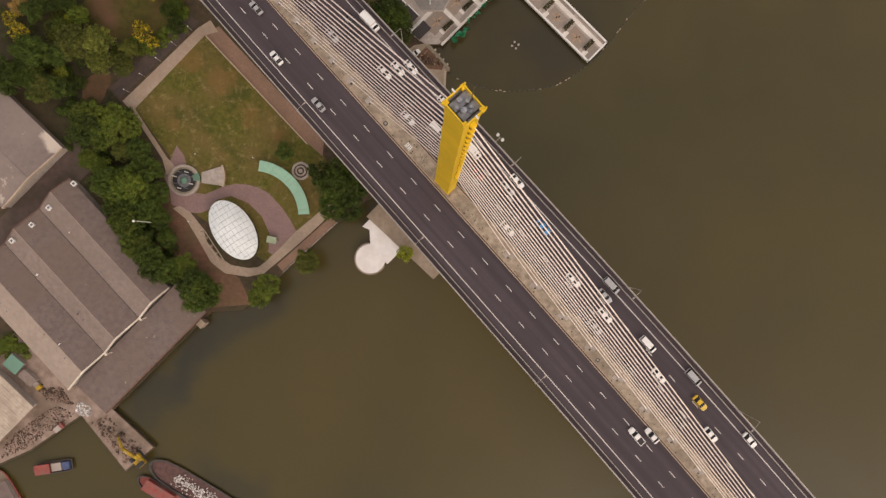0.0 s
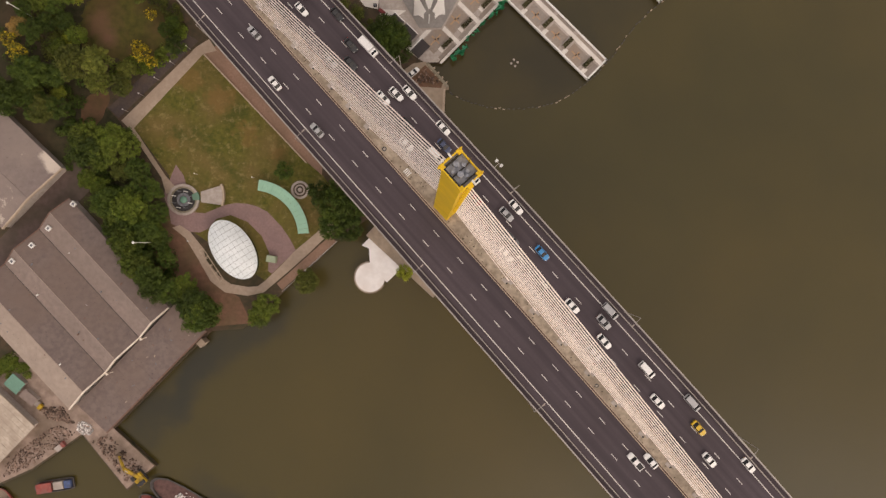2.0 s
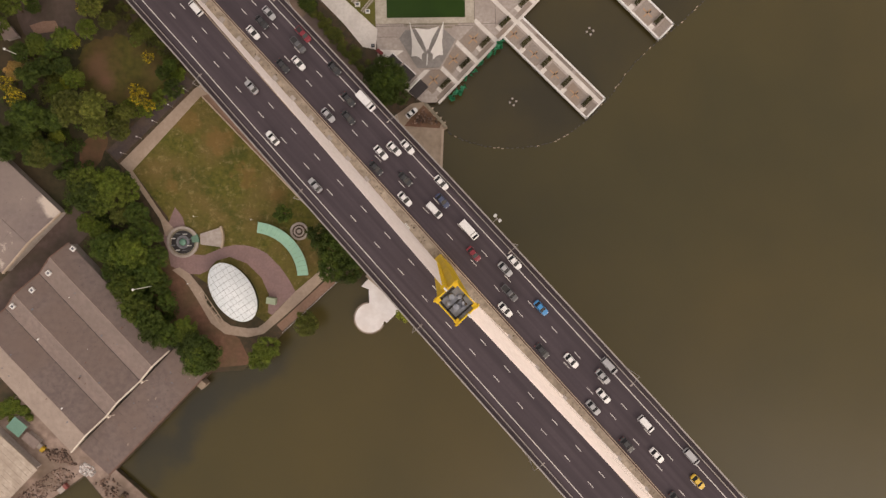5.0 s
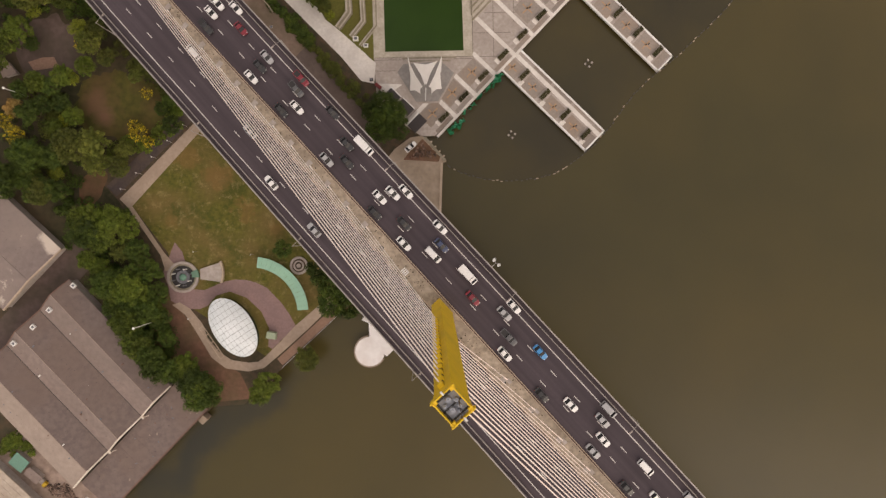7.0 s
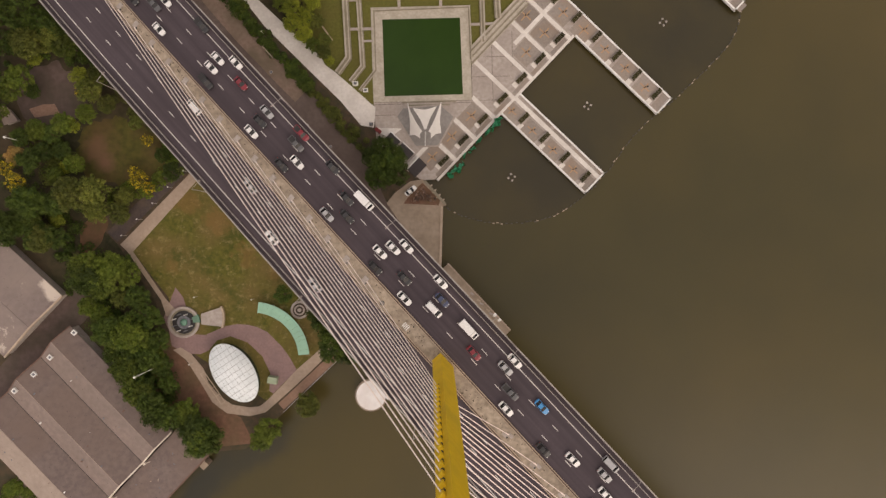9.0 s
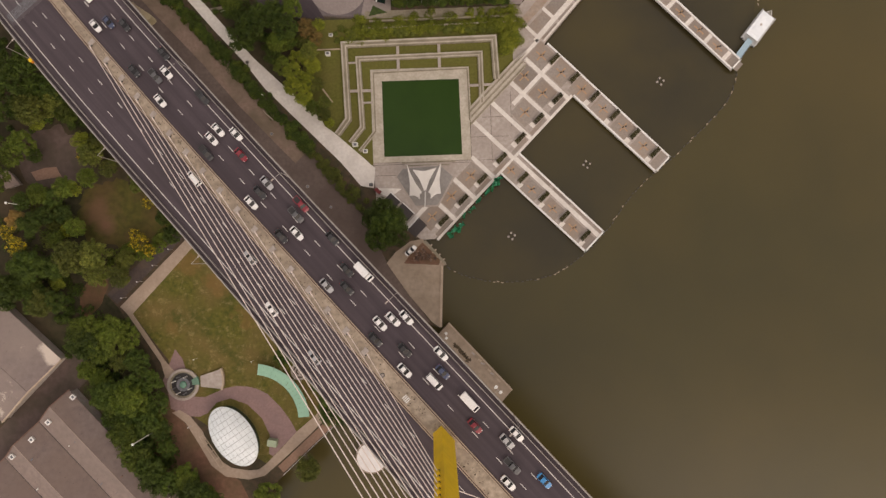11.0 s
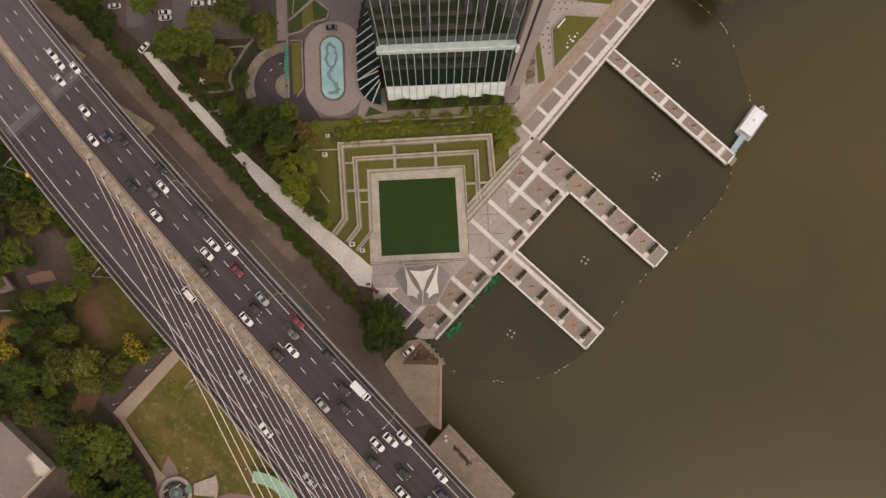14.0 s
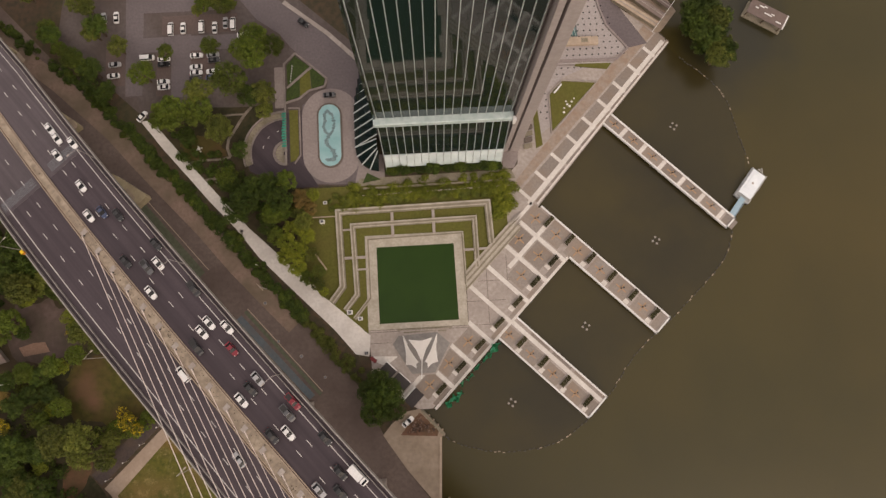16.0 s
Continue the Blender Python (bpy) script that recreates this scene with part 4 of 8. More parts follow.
p1 = pier("pier", 69.8, 79.6, -37.2, 3.1, "concrete river pier with white kerbs and planters", True)
part("stripe", prism(bmesh.new(), abrect(76.4, 77.9, -37, 2.6), -0.02, 0.03), M_WHITE, p1)
p2 = pier("pier", 106.9, 114.5, -56.0, 2.3, "concrete river pier with white kerbs and planters", True)
p3 = pier("pier", 151.6, 156.5, -59.0, -2.5, "narrow brown-decked river pier with white bands", True)
for b in (-30.8, -20.6, -10.9, -1.5):
    part("stripe", prism(bmesh.new(), abrect(70.5, 72.4, b + 0.6, b + 2.2), -0.02, 0.03), M_WHITE, p1)
for b in (-32.3, -22.6, -12.9, -3.2):
    part("stripe", prism(bmesh.new(), abrect(107.6, 109.2, b - 0.6, b + 1.2), -0.02, 0.03), M_WHITE, p2)
for i in range(6):
    b = -51.5 + 8.85 * i
    part("stripe", prism(bmesh.new(), abrect(152.2, 156.2, b - 0.7, b + 0.7), -0.02, 0.03), M_WHITE, p3)

for i in range(4):
    panel(p1, 73.1, -35.3 + 9.85 * i, 2.6, 3.4)
    part("paving_panel", prism(bmesh.new(), abrect(78.05, 79.0, -29.8 + 9.6 * i, min(2.4, -21.6 + 9.6 * i)), -0.02, 0.026), M_PANEL, p1)
for i in range(3):
    panel(p2, 110.8, -26.4 + 9.6 * i, 3.0, 3.5)
panel(p2, 110.8, 0.0, 3.0, 1.3, False)
panel(p1, 73.1, 1.2, 2.6, 1.2, False)
for i in range(7):
    b = -55.9 + 8.85 * i
    panel(p3, 154.1, b if i < 6 else b - 0.6, 1.75, 3.5 if i < 6 else 2.4, i < 6)

hedge_leaf = leaf_mat("clipped_hedge", (0.030, 0.031, 0.010), (0.072, 0.064, 0.020), (0.048, 0.040, 0.016))


def leaf_quads(n, size, place, seed, up=0.5):
    """A mesh of n small bent leaf clumps, each put by place(rng) -> point, outward."""
    rng = np.random.default_rng(seed)
    got = [place(rng) for i in range(n)]
    c = np.array([g[0] for g in got], dtype=float)
    nrm = np.array([g[1] for g in got], dtype=float) + np.array((0, 0, up)) + rng.normal(0, 0.45, (n, 3))
    nrm /= np.linalg.norm(nrm, axis=1)[:, None] + 1e-9
    t = np.cross(nrm, rng.normal(0, 1, (n, 3)))
    t /= np.linalg.norm(t, axis=1)[:, None] + 1e-9
    w = np.cross(nrm, t)
    s = size * rng.uniform(0.6, 1.35, (n, 1))
    quad = np.stack([c - t * s, c + w * s * 0.75 - nrm * s * 0.25, c + t * s, c - w * s * 0.75 - nrm * s * 0.25], axis=1).reshape(-1, 3)
    me = bpy.data.meshes.new("leaves")
    me.from_pydata(quad.tolist(), [], np.arange(4 * n).reshape(n, 4).tolist())
    return me


def box_planter():
    e = thing("planter", "low stone planter box with a clipped dark hedge", "planter", None, "hedge planters on the plaza")
    bm = bmesh.new()
    box(bm, -2.3, 2.3, -0.85, 0.85, 0, 0.5, bevel=0.05)
    part("box", bm, M_CONC, e)

    def place(r):
        p = np.array((r.uniform(-2.15, 2.15), r.uniform(-0.75, 0.75), r.uniform(0.5, 1.1)))
        return p, (0, 0, 0.6)
    me = leaf_quads(420, 0.16, place, 5)
    part("hedge", me, hedge_leaf, e)
    return e


spots = [(a, -40.4, 0) for a in (44.4, 54.2, 64.1, 73.9, 83.5, 92.8, 102.4)]
spots += [(111.8, -50.5 + 9.55 * i, 1) for i in range(6)] + [(74.1, -30.4 + 9.8 * i, 1) for i in range(4)]
proto = box_planter()
for i, (a, b, cross) in enumerate(spots):
    x, y = ab(a, b)
    m = Matrix.Translation((x, y, 0.0)) @ Matrix.Rotation(radians(45), 4, "Z")
    if i == 0:
        proto.matrix_basis = m
    else:
        copy_thing(proto, m)

# ---- green pool and its stepped terraces ----
slab("pond_edge", [(-20.8, 80.7), (13.2, 80.7), (13.2, 113.2), (-20.8, 113.2)], -0.5, 0.12, M_STONE, "pale stone surround of the square pool", "pool surround")
slab("pond_water", [(-16.9, 82.7), (10.1, 82.7), (9.8, 109.0), (-16.9, 109.0)], 0.0, 0.14, M_POND, "flat deep green water of a square pool", "pool")
terraces = (([(-33.6, 91.6), (-29.9, 96.4), (-30.6, 123.0), (23.4, 123.7), (24.0, 108.4)], 2.2, 1.25),
            ([(-29.0, 88.5), (-24.9, 93.4), (-25.7, 117.8), (18.4, 118.4), (18.4, 100.4)], 1.8, 0.85),
            ([(-25.8, 85.3), (-20.2, 91.9), (-20.3, 112.5), (13.4, 113.1), (13.7, 94.6)], 1.3, 0.45))
for line, w, z in terraces:
    t = thing("stepped_terrace", "weathered stone seating step running round the pool lawn", "terrace", None, "terrace steps round the pool")
    for f0, f1, top, mat in ((0.0, 0.26, z, M_STONE), (0.26, 0.62, z - 0.16, M_STEP), (0.62, 0.80, z - 0.20, M_STONE), (0.80, 1.0, z - 0.34, M_STEP)):
        pts = along(line, w * f0, w * f1)
        n = len(line)
        for k in range(n - 1):
            q = [pts[k], pts[k + 1], pts[2 * n - 2 - k], pts[2 * n - 1 - k]]
            part("step", prism(bmesh.new(), q, -0.3, top), mat, t)
slab("lawn", [(-37, 94), (-33.6, 91.4), (-20.8, 79.6), (-20.8, 113.2), (13.2, 113.2), (13.2, 92.6), (29, 113.6), (29, 131), (-44, 131), (-44, 108)], -0.3, 0.08, M_GRASS, "trimmed yellow-green grass between the terrace steps", "lawn")
for pts in ([(-11.5, 112.4), (-10.5, 112.4), (-10.5, 121.6), (-11.5, 121.6)], [(2.8, 112.8), (3.8, 112.8), (3.8, 122.0), (2.8, 122.0)], [(-28.6, 105.4), (-20.2, 105.4), (-20.2, 106.3), (-28.6, 106.3)], [(-24.2, 101.4), (-20.2, 101.4), (-20.2, 102.0), (-24.2, 102.0)],
            [(-28.6, 115.4), (-25.6, 115.4), (-25.6, 116.0), (-28.6, 116.0)], [(13.4, 106.1), (16.6, 106.1), (16.6, 106.9), (13.4, 106.9)], [(18.3, 106.2), (21.8, 106.2), (21.8, 107.0), (18.3, 107.0)]):
    part("walk", prism(bmesh.new(), pts, 0, 0.62), M_CONC, thing("terrace_stair", "narrow stone stair crossing the terraces", "stair", None, "stairs of the terraces"))
stair = thing("plaza_stair", "long flight of weathered stone steps between lawn and plaza", "stairs")
for k in range(6):
    b0 = -60.6 + 0.78 * k
    q = [ab(18.9 - b0, b0), ab(18.9 - b0 - 0.78, b0 + 0.78), ab(108.0 - 1.0 * k, b0 + 0.78), ab(101.0 + 0.6 * k, b0)]
    part("tread", prism(bmesh.new(), q, -0.3, 0.72 - 0.11 * k), (M_STONE, M_STEP)[k % 2], stair)
    q = [ab(18.9 - b0 - 0.62, b0 + 0.62), ab(18.9 - b0 - 0.78, b0 + 0.781), ab(108.0 - 1.0 * k, b0 + 0.781), ab(107.0 - 1.0 * k, b0 + 0.62)]
    part("nosing", prism(bmesh.new(), q, -0.3, 0.735 - 0.11 * k), (M_CONC, M_STONE)[k % 2], stair)
slab("garden_edging", [(-38.8, 120.5), (-30.8, 120.5), (-30.8, 120.9), (-38.8, 120.9)], -0.2, 0.35, M_CURB, "narrow pale stone edging in the lawn", "kerb")
slab("garden_edging", [(-39.2, 109.2), (-38.8, 109.5), (-34.0, 102.4), (-34.4, 102.1)], -0.2, 0.35, M_CURB, "narrow pale stone edging in the lawn", "kerb")
for x, y, w, h in ((-34.0, 125.7, 0.7, 0.4), (-35.1, 118.9, 0.8, 1.6), (-26.8, 87.2, 0.9, 1.1), (-23.4, 84.9, 0.8, 0.7), (-21.8, 73.2, 0.6, 0.9)):
    e = thing("utility_cabinet", "pale service cabinet with a dark lid", "cabinet", Matrix.Translation((x, y, 0.05)), "service cabinets")
    bm = bmesh.new()
    box(bm, -w, w, -w * 0.8, w * 0.8, 0, h, bevel=0.06)
    part("body", bm, M_WHITEPAINT if y > 80 else M_DARK, e)
    bm = bmesh.new()
    box(bm, -w * 0.6, w * 0.6, -w * 0.5, w * 0.5, h, h + 0.08, bevel=0.03)
    part("lid", bm, M_DARKGREY, e)

# ---- white sail canopy ----
canopy = thing("sail_canopy", "white tensile canopy with three pointed sails on a grey dais", "canopy")
part("dais", prism(bmesh.new(), [(-12.8, 75.6), (-10.7, 78.3), (2.4, 78.9), (6.6, 75.0), (1.0, 65.5), (-6.7, 65.4)], -0.2, 0.35), M_SLATE, canopy)
CX, CY = -3.2, 72.0


def sail(pts, n=10):
    """A saddle of fabric stretched between three or four points, with drawn-in edges."""
    bm = bmesh.new()
    a, b, c, d = [Vector(p) for p in pts]
    g = []
    for i in range(n + 1):
        row = []
        for j in range(n + 1):
            s, t = i / n, j / n
            p = a.lerp(b, s).lerp(d.lerp(c, s), t)
            mid = (a + b + c + d) / 4
            pull = 0.20 * (1 - abs(2 * s - 1) ** 1.5 * 1.0) * (2 * abs(t - 0.5)) ** 2 + 0.20 * (1 - abs(2 * t - 1) ** 1.5) * (2 * abs(s - 0.5)) ** 2
            p = p.lerp(mid, pull)
            row.append(bm.verts.new(p))
        g.append(row)
    for i in range(n):
        for j in range(n):
            bm.faces.new((g[i][j], g[i + 1][j], g[i + 1][j + 1], g[i][j + 1]))
    bmesh.ops.solidify(bm, geom=bm.faces[:], thickness=0.05)
    return bm


M_SAIL = surf("white_fabric", (0.86, 0.84, 0.82), (0.92, 0.90, 0.88), 0.5, rough=0.7, bump=0.02)
part("sail", sail([(-7.2, 77.0, 7.0), (0.9, 77.4, 7.0), (-3.0, 69.8, 5.0), (-3.4, 69.8, 5.0)]), M_SAIL, canopy)
part("sail", sail([(-8.8, 77.8, 8.0), (-8.6, 68.6, 3.0), (-5.0, 67.3, 3.6), (-4.2, 69.4, 5.0)]), M_SAIL, canopy)
part("sail", sail([(2.3, 78.6, 8.0), (2.2, 69.0, 3.0), (-1.4, 67.3, 3.6), (-2.2, 69.4, 5.0)]), M_SAIL, canopy)
part("mast", tube(bmesh.new(), (-3.2, 70.0, 0.3), (-3.4, 64.2, 8.5), 0.22, 0.14), M_WHITEPAINT, canopy)
for x in (-8.8, 2.3):
    part("mast", tube(bmesh.new(), (x * 0.9, 75.5, 0.3), (x, 78.3, 8.4), 0.16, 0.12), M_WHITEPAINT, canopy)

part("dais_step", prism(bmesh.new(), [(-13.4, 75.6), (-10.9, 78.9), (2.6, 79.5), (7.4, 75.0), (1.3, 64.9), (-7.0, 64.8)], -0.2, 0.16), M_CONC, canopy)
slab("white_paving_wedge", [(-20.6, 72.0), (-11.2, 71.5), (-15.6, 68.4), (-18.4, 69.9)], -0.3, 0.05, M_WHITE, "pale paving wedge at the end of the lane", "pavement")
for x, y, l, w in ((-14.6, 67.1, 2.3, 1.7), (-10.4, 63.2, 2.7, 1.7), (-6.4, 57.7, 2.9, 1.9)):
    e = thing("market_stall", "dark flat canvas roof of a market stall", "stall", Matrix.Translation((x, y, 0)) @ Matrix.Rotation(radians(-45 if x < -9 else 45), 4, "Z"), "dark stalls beside the canopy")
    bm = bmesh.new()
    box(bm, -l, l, -w, w, 2.3, 2.45, bevel=0.05)
    part("roof", bm, plain("dark_canvas", (0.045, 0.038, 0.038), 0.8), e)
    bm = bmesh.new()
    box(bm, -l - 0.05, l + 0.05, w + 0.01, w + 0.35, 2.2, 2.5, bevel=0.04)
    part("gutter", bm, M_WHITEPAINT, e)
    for sx in (-1, 1):
        for sy in (-1, 1):
            part("post", tube(bmesh.new(), (sx * (l - 0.2), sy * (w - 0.2), 0), (sx * (l - 0.2), sy * (w - 0.2), 2.32), 0.06, None, 6), M_RAIL, e)
e = thing("tricycle_cart", "small maroon tricycle cart with a canopy", "cart", Matrix.Translation((-19.5, 70.9, 0.05)) @ Matrix.Rotation(radians(-40), 4, "Z"))
bm = bmesh.new()
box(bm, -1.2, 1.2, -0.6, 0.6, 0.35, 1.2, bevel=0.1)
part("body", bm, plain("maroon_paint", (0.16, 0.02, 0.02), 0.5), e)
for x in (-0.8, 0.8):
    part("wheel", tube(bmesh.new(), (x, -0.7, 0.35), (x, 0.7, 0.35), 0.35, None, 12), M_DARK, e)

# ---- white path, service road and verge west of the pool ----
slab("white_path", [(-20.9, 72.0), (-25.4, 73.0), (-31.9, 81.2), (-49.2, 99.2), (-57.2, 107.6), (-64.9, 118.0), (-74.0, 128.3), (-81.0, 136.9), (-90.0, 147.8), (-97.9, 158.4), (-94.3, 158.8), (-85.5, 147.8), (-76.8, 137.4), (-69.2, 128.2), (-60.6, 118.2), (-46.0, 103.8), (-32.4, 91.4), (-22.4, 80.9), (-20.2, 79.0)],
     -0.3, 0.06, M_WHITE, "pale concrete lane beside the hedge", "path")
slab("service_road", [(-3, 25), (-17, 45.5), (-23.5, 60.5), (-60, 108), (-92, 141), (-150, 206), (-290, 370), (-320, 345), (-170, 190), (-105, 125), (-60, 70), (-20, 22)],
     -0.3, 0.02, M_SERVICE, "dusty grey-brown service road beside the bridge", "road")
slab("earth_patch", [(-11.5, 45.6), (-8.6, 49.2), (-4.8, 52.6), (1.2, 46.4), (0.6, 44.6)], -0.4, 0.36, M_DIRT, "brown earth patch with dry weeds on the quay", "earth")
slab("quay_wall", along([(-4.4, 52.9), (2.6, 44.6)], -0.9, 0.0), -3.0, 0.8, M_STEP, "crumbling concrete wall at the water's edge", "wall")
slab("quay_wall", along([(1.6, 44.3), (0.4, 23.2)], -0.5, 0.3), -3.0, 0.55, M_CURB, "pale concrete kerb at the water's edge", "kerb")
slab("abutment_slab", [(-17.4, 45.9), (-14.4, 49.4), (-9, 53.2), (-4.8, 53.8), (3.3, 44.7), (1.3, 44.1), (0.1, 23), (-2.6, 25.2), (-9.9, 34.4)], -3.0, 0.3, M_QUAY, "stained tan concrete slab at the water's edge", "quay")

pole = thing("utility_pole", "pale concrete utility pole with two crossarms on the verge", "utility pole", Matrix.Translation((-54.8, 96.8, 0)) @ Matrix.Rotation(radians(-48), 4, "Z"))
part("shaft", tube(bmesh.new(), (0, 0, -0.2), (0, 0, 9.5), 0.2, 0.14, 8), M_CONC, pole)
for z, w in ((9.2, 1.6), (8.2, 1.3)):
    bm = bmesh.new()
    box(bm, -w, w, -0.1, 0.1, z, z + 0.2, bevel=0.02)
    part("crossarm", bm, M_CURB, pole)
for x, y, r in ((-55.6, 92.0, 0.6), (-51.4, 78.8, 0.5), (-79.2, 129.9, 0.7), (-63.2, 117.2, 0.7), (-43.8, 73.4, 0.6), (-88.0, 137.0, 0.5), (-36.0, 66.0, 0.5)):
    e = thing("manhole", "round iron manhole cover in the dusty road", "manhole", Matrix.Translation((x, y, 0.02)), "manholes of the service road")
    part("rim", prism(bmesh.new(), ring(0, 0, r * 0.8, r, 0, 359.9, 18), 0, 0.05), M_CONC, e)
    part("lid", prism(bmesh.new(), disc(0, 0, r * 0.78, n=16), 0, 0.04), M_DARKGREY, e)

# ---- park west of the bridge ----
slab("red_earth", [(-94, 2), (-84, -13), (-79, -21), (-70, -27), (-66, -36), (-80, -37), (-96, -22), (-104, -8)], -0.3, -0.03, M_DIRT, "bare reddish earth under the trees", "earth")
def blot(cx, cy, rx, ry, turn, seed, n=40):
    """An uneven round outline."""
    rg = random.Random(seed)
    ph = [rg.uniform(0, 6.28) for _ in range(4)]
    c, s = math.cos(radians(turn)), math.sin(radians(turn))
    out = []
    for i in range(n):
        a = 2 * math.pi * i / n
        k = 1 + sum(0.10 / (m + 1) * math.sin((m + 2) * a + ph[m]) for m in range(4)) * 1.6
        x, y = rx * k * math.cos(a), ry * k * math.sin(a)
        out.append((cx + c * x - s * y, cy + s * x + c * y))
    return out


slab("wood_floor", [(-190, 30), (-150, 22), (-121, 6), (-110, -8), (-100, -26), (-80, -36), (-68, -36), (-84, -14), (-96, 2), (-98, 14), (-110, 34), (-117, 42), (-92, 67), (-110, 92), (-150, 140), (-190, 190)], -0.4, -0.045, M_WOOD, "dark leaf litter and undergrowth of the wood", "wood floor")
def ragged(pts, seed, amount=1.2, n=5):
    """The outline drawn with torn, wandering edges."""
    rg = random.Random(seed)
    out = []
    for p, q in zip(pts, pts[1:] + pts[:1]):
        for k in range(n):
            f = k / n
            out.append((p[0] + (q[0] - p[0]) * f + rg.uniform(-amount, amount), p[1] + (q[1] - p[1]) * f + rg.uniform(-amount, amount)))
    return out


slab("red_earth", blot(-118.6, 38.2, 6.0, 4.6, 60, 3), -0.3, -0.02, M_REDEARTH, "bare reddish earth in a clearing", "earth")
slab("glade_grass", ragged([(-121.5, 73.2), (-116.0, 76.2), (-110.0, 78.4), (-103.3, 76.6), (-92.0, 70.0), (-89.0, 63.0), (-94.2, 57.0), (-105.0, 53.9), (-113.0, 55.0), (-120.4, 57.2), (-123.0, 66.0)], 6), -0.3, -0.026, M_GLADE, "olive grass and moss in a glade", "lawn")
slab("clearing", ragged([(-139.5, 95.4), (-128.4, 98.1), (-121.4, 92.2), (-118.3, 82.4), (-118.5, 77.6), (-127.0, 76.6), (-136.8, 76.1), (-143.3, 83.9)], 8), -0.3, -0.018, M_CLEARING, "trodden mauve-brown earth of a clearing", "earth")
slab("concrete_pad", [(-138.5, 81.6), (-133.7, 83.0), (-129.8, 83.1), (-128.1, 79.8), (-136.7, 78.6)], -0.3, 0.03, M_BRICK, "old concrete pad in the clearing", "pavement")
shed = thing("garden_shed", "low shed with a mauve-grey sheet roof among trees", "shed")
part("wall", prism(bmesh.new(), [(-147.6, 82.2), (-144.5, 81.4), (-141.4, 77.5), (-145.3, 76.3)], -0.1, 2.3), M_CONC, shed)
part("roof", prism(bmesh.new(), [(-148.4, 82.8), (-144.2, 81.8), (-140.8, 77.3), (-145.6, 75.8)], 2.3, 2.5), M_ROOFPALE, shed)
slab("lawn", [(-105.1, 31.7), (-81.0, 56.9), (-62, 37), (-45.4, 21.0), (-37, 10), (-36, -2), (-49.3, -11), (-60, -22), (-90, -1), (-93.5, 15.5)], -0.3, 0.0, M_LAWN, "patchy worn lawn of dry and green grass", "lawn")
slab("park_path", [(-109.3, 34.3), (-83.3, 59.4), (-79.0, 62.0), (-76.4, 58.0), (-81.0, 56.9), (-105.1, 31.7), (-94.6, 15.2), (-90.5, 10.5), (-94.5, 9.0), (-96.0, 14.6), (-107.0, 31.8)], -0.3, 0.06, M_PATH, "pale concrete footpath beside the lawn", "path")
slab("side_road", [(-110.2, 35.2), (-113.6, 38.8), (-103.6, 48.0), (-94.6, 56.0), (-86.4, 63.8), (-82.6, 61.4)], -0.3, 0.03, M_LANE, "dark asphalt lane beside the footpath", "road")
slab("brick_path", [(-81.0, 56.9), (-76.2, 60.0), (-40.5, 20.5), (-41, 15), (-46.2, 19.6)], -0.3, 0.05, M_BRICK, "brown brick footpath below the bridge", "path")
slab("lawn_wall", along([(-80.6, 56.6), (-46.2, 19.2)], -0.2, 0.2), -0.2, 0.7, M_CURB, "low pale wall between lawn and brick path", "wall")
slab("purple_path", [(-95.5, 8.5), (-93.8, 4.2), (-93.0, -1.2), (-88.1, -4.0), (-83.2, -4.4), (-80.4, -3.2), (-77.4, 0.2), (-72.6, 1.5), (-66.8, -0.9), (-62.0, -5.8), (-59.5, -11.7), (-60.0, -18.0), (-58.6, -18.9),
                     (-50.3, -10.9), (-52.4, -6.8), (-55.2, -2.6), (-59.9, 2.5), (-63.5, 4.4), (-66.7, 5.3), (-70.4, 5.6), (-74.5, 5.0), (-81.3, 2.2), (-85.2, 2.6), (-88.5, 15.5), (-91, 19.0)], -0.3, 0.05, M_PURPLE, "mauve paved path curving round the oval hall", "path")
slab("park_path", [(-92.6, -2.6), (-88.2, -6.2), (-84.0, -13.4), (-79.7, -21.3), (-74.9, -25.2), (-67.1, -26.5), (-61.6, -25.4), (-54.6, -19.6), (-46.5, -12.6), (-36.2, -3.0), (-37.8, -0.6), (-50.4, -10.9), (-55.5, -16.1), (-61.2, -21.5),
                  (-63.6, -23.2), (-67.1, -23.4), (-72.9, -22.3), (-77.1, -19.3), (-80.9, -14.4), (-82.4, -9.5), (-86.6, -4.0), (-90, -1.8)], -0.3, 0.07, M_PATH, "pale concrete footpath along the river wall", "path")
slab("terrace_deck", [(-55.2, -24.6), (-36.5, -8.2), (-38.3, -5.9), (-57, -22.4)], -2.0, 0.1, M_BRICK, "brown tiled viewing terrace over the water", "terrace")

oval = thing("oval_hall", "oval white sheet-metal roof on low glazed walls", "park hall")
OVT = -58.0
OCX, OCY = -70.6, -10.4
bm = bmesh.new()
prism(bm, disc(OCX, OCY, 10.5, 6.1, OVT, 48), 0, 4.4)
part("wall", bm, glass("green_glass", (0.05, 0.09, 0.075), 0.1), oval, "greenish glazed wall")
bm = bmesh.new()
RINGS = 7
rows = []
for i in range(RINGS + 1):
    f = 1 - i / RINGS
    z = 4.6 + 2.0 * (1 - f * f)
    if i == RINGS:
        rows.append([bm.verts.new((OCX, OCY, z))])
    else:
        rows.append([bm.verts.new((x, y, z)) for x, y in disc(OCX, OCY, 11.1 * f, 6.75 * f, OVT, 48)])
for i in range(RINGS - 1):
    for k in range(48):
        bm.faces.new((rows[i][k], rows[i][(k + 1) % 48], rows[i + 1][(k + 1) % 48], rows[i + 1][k]))
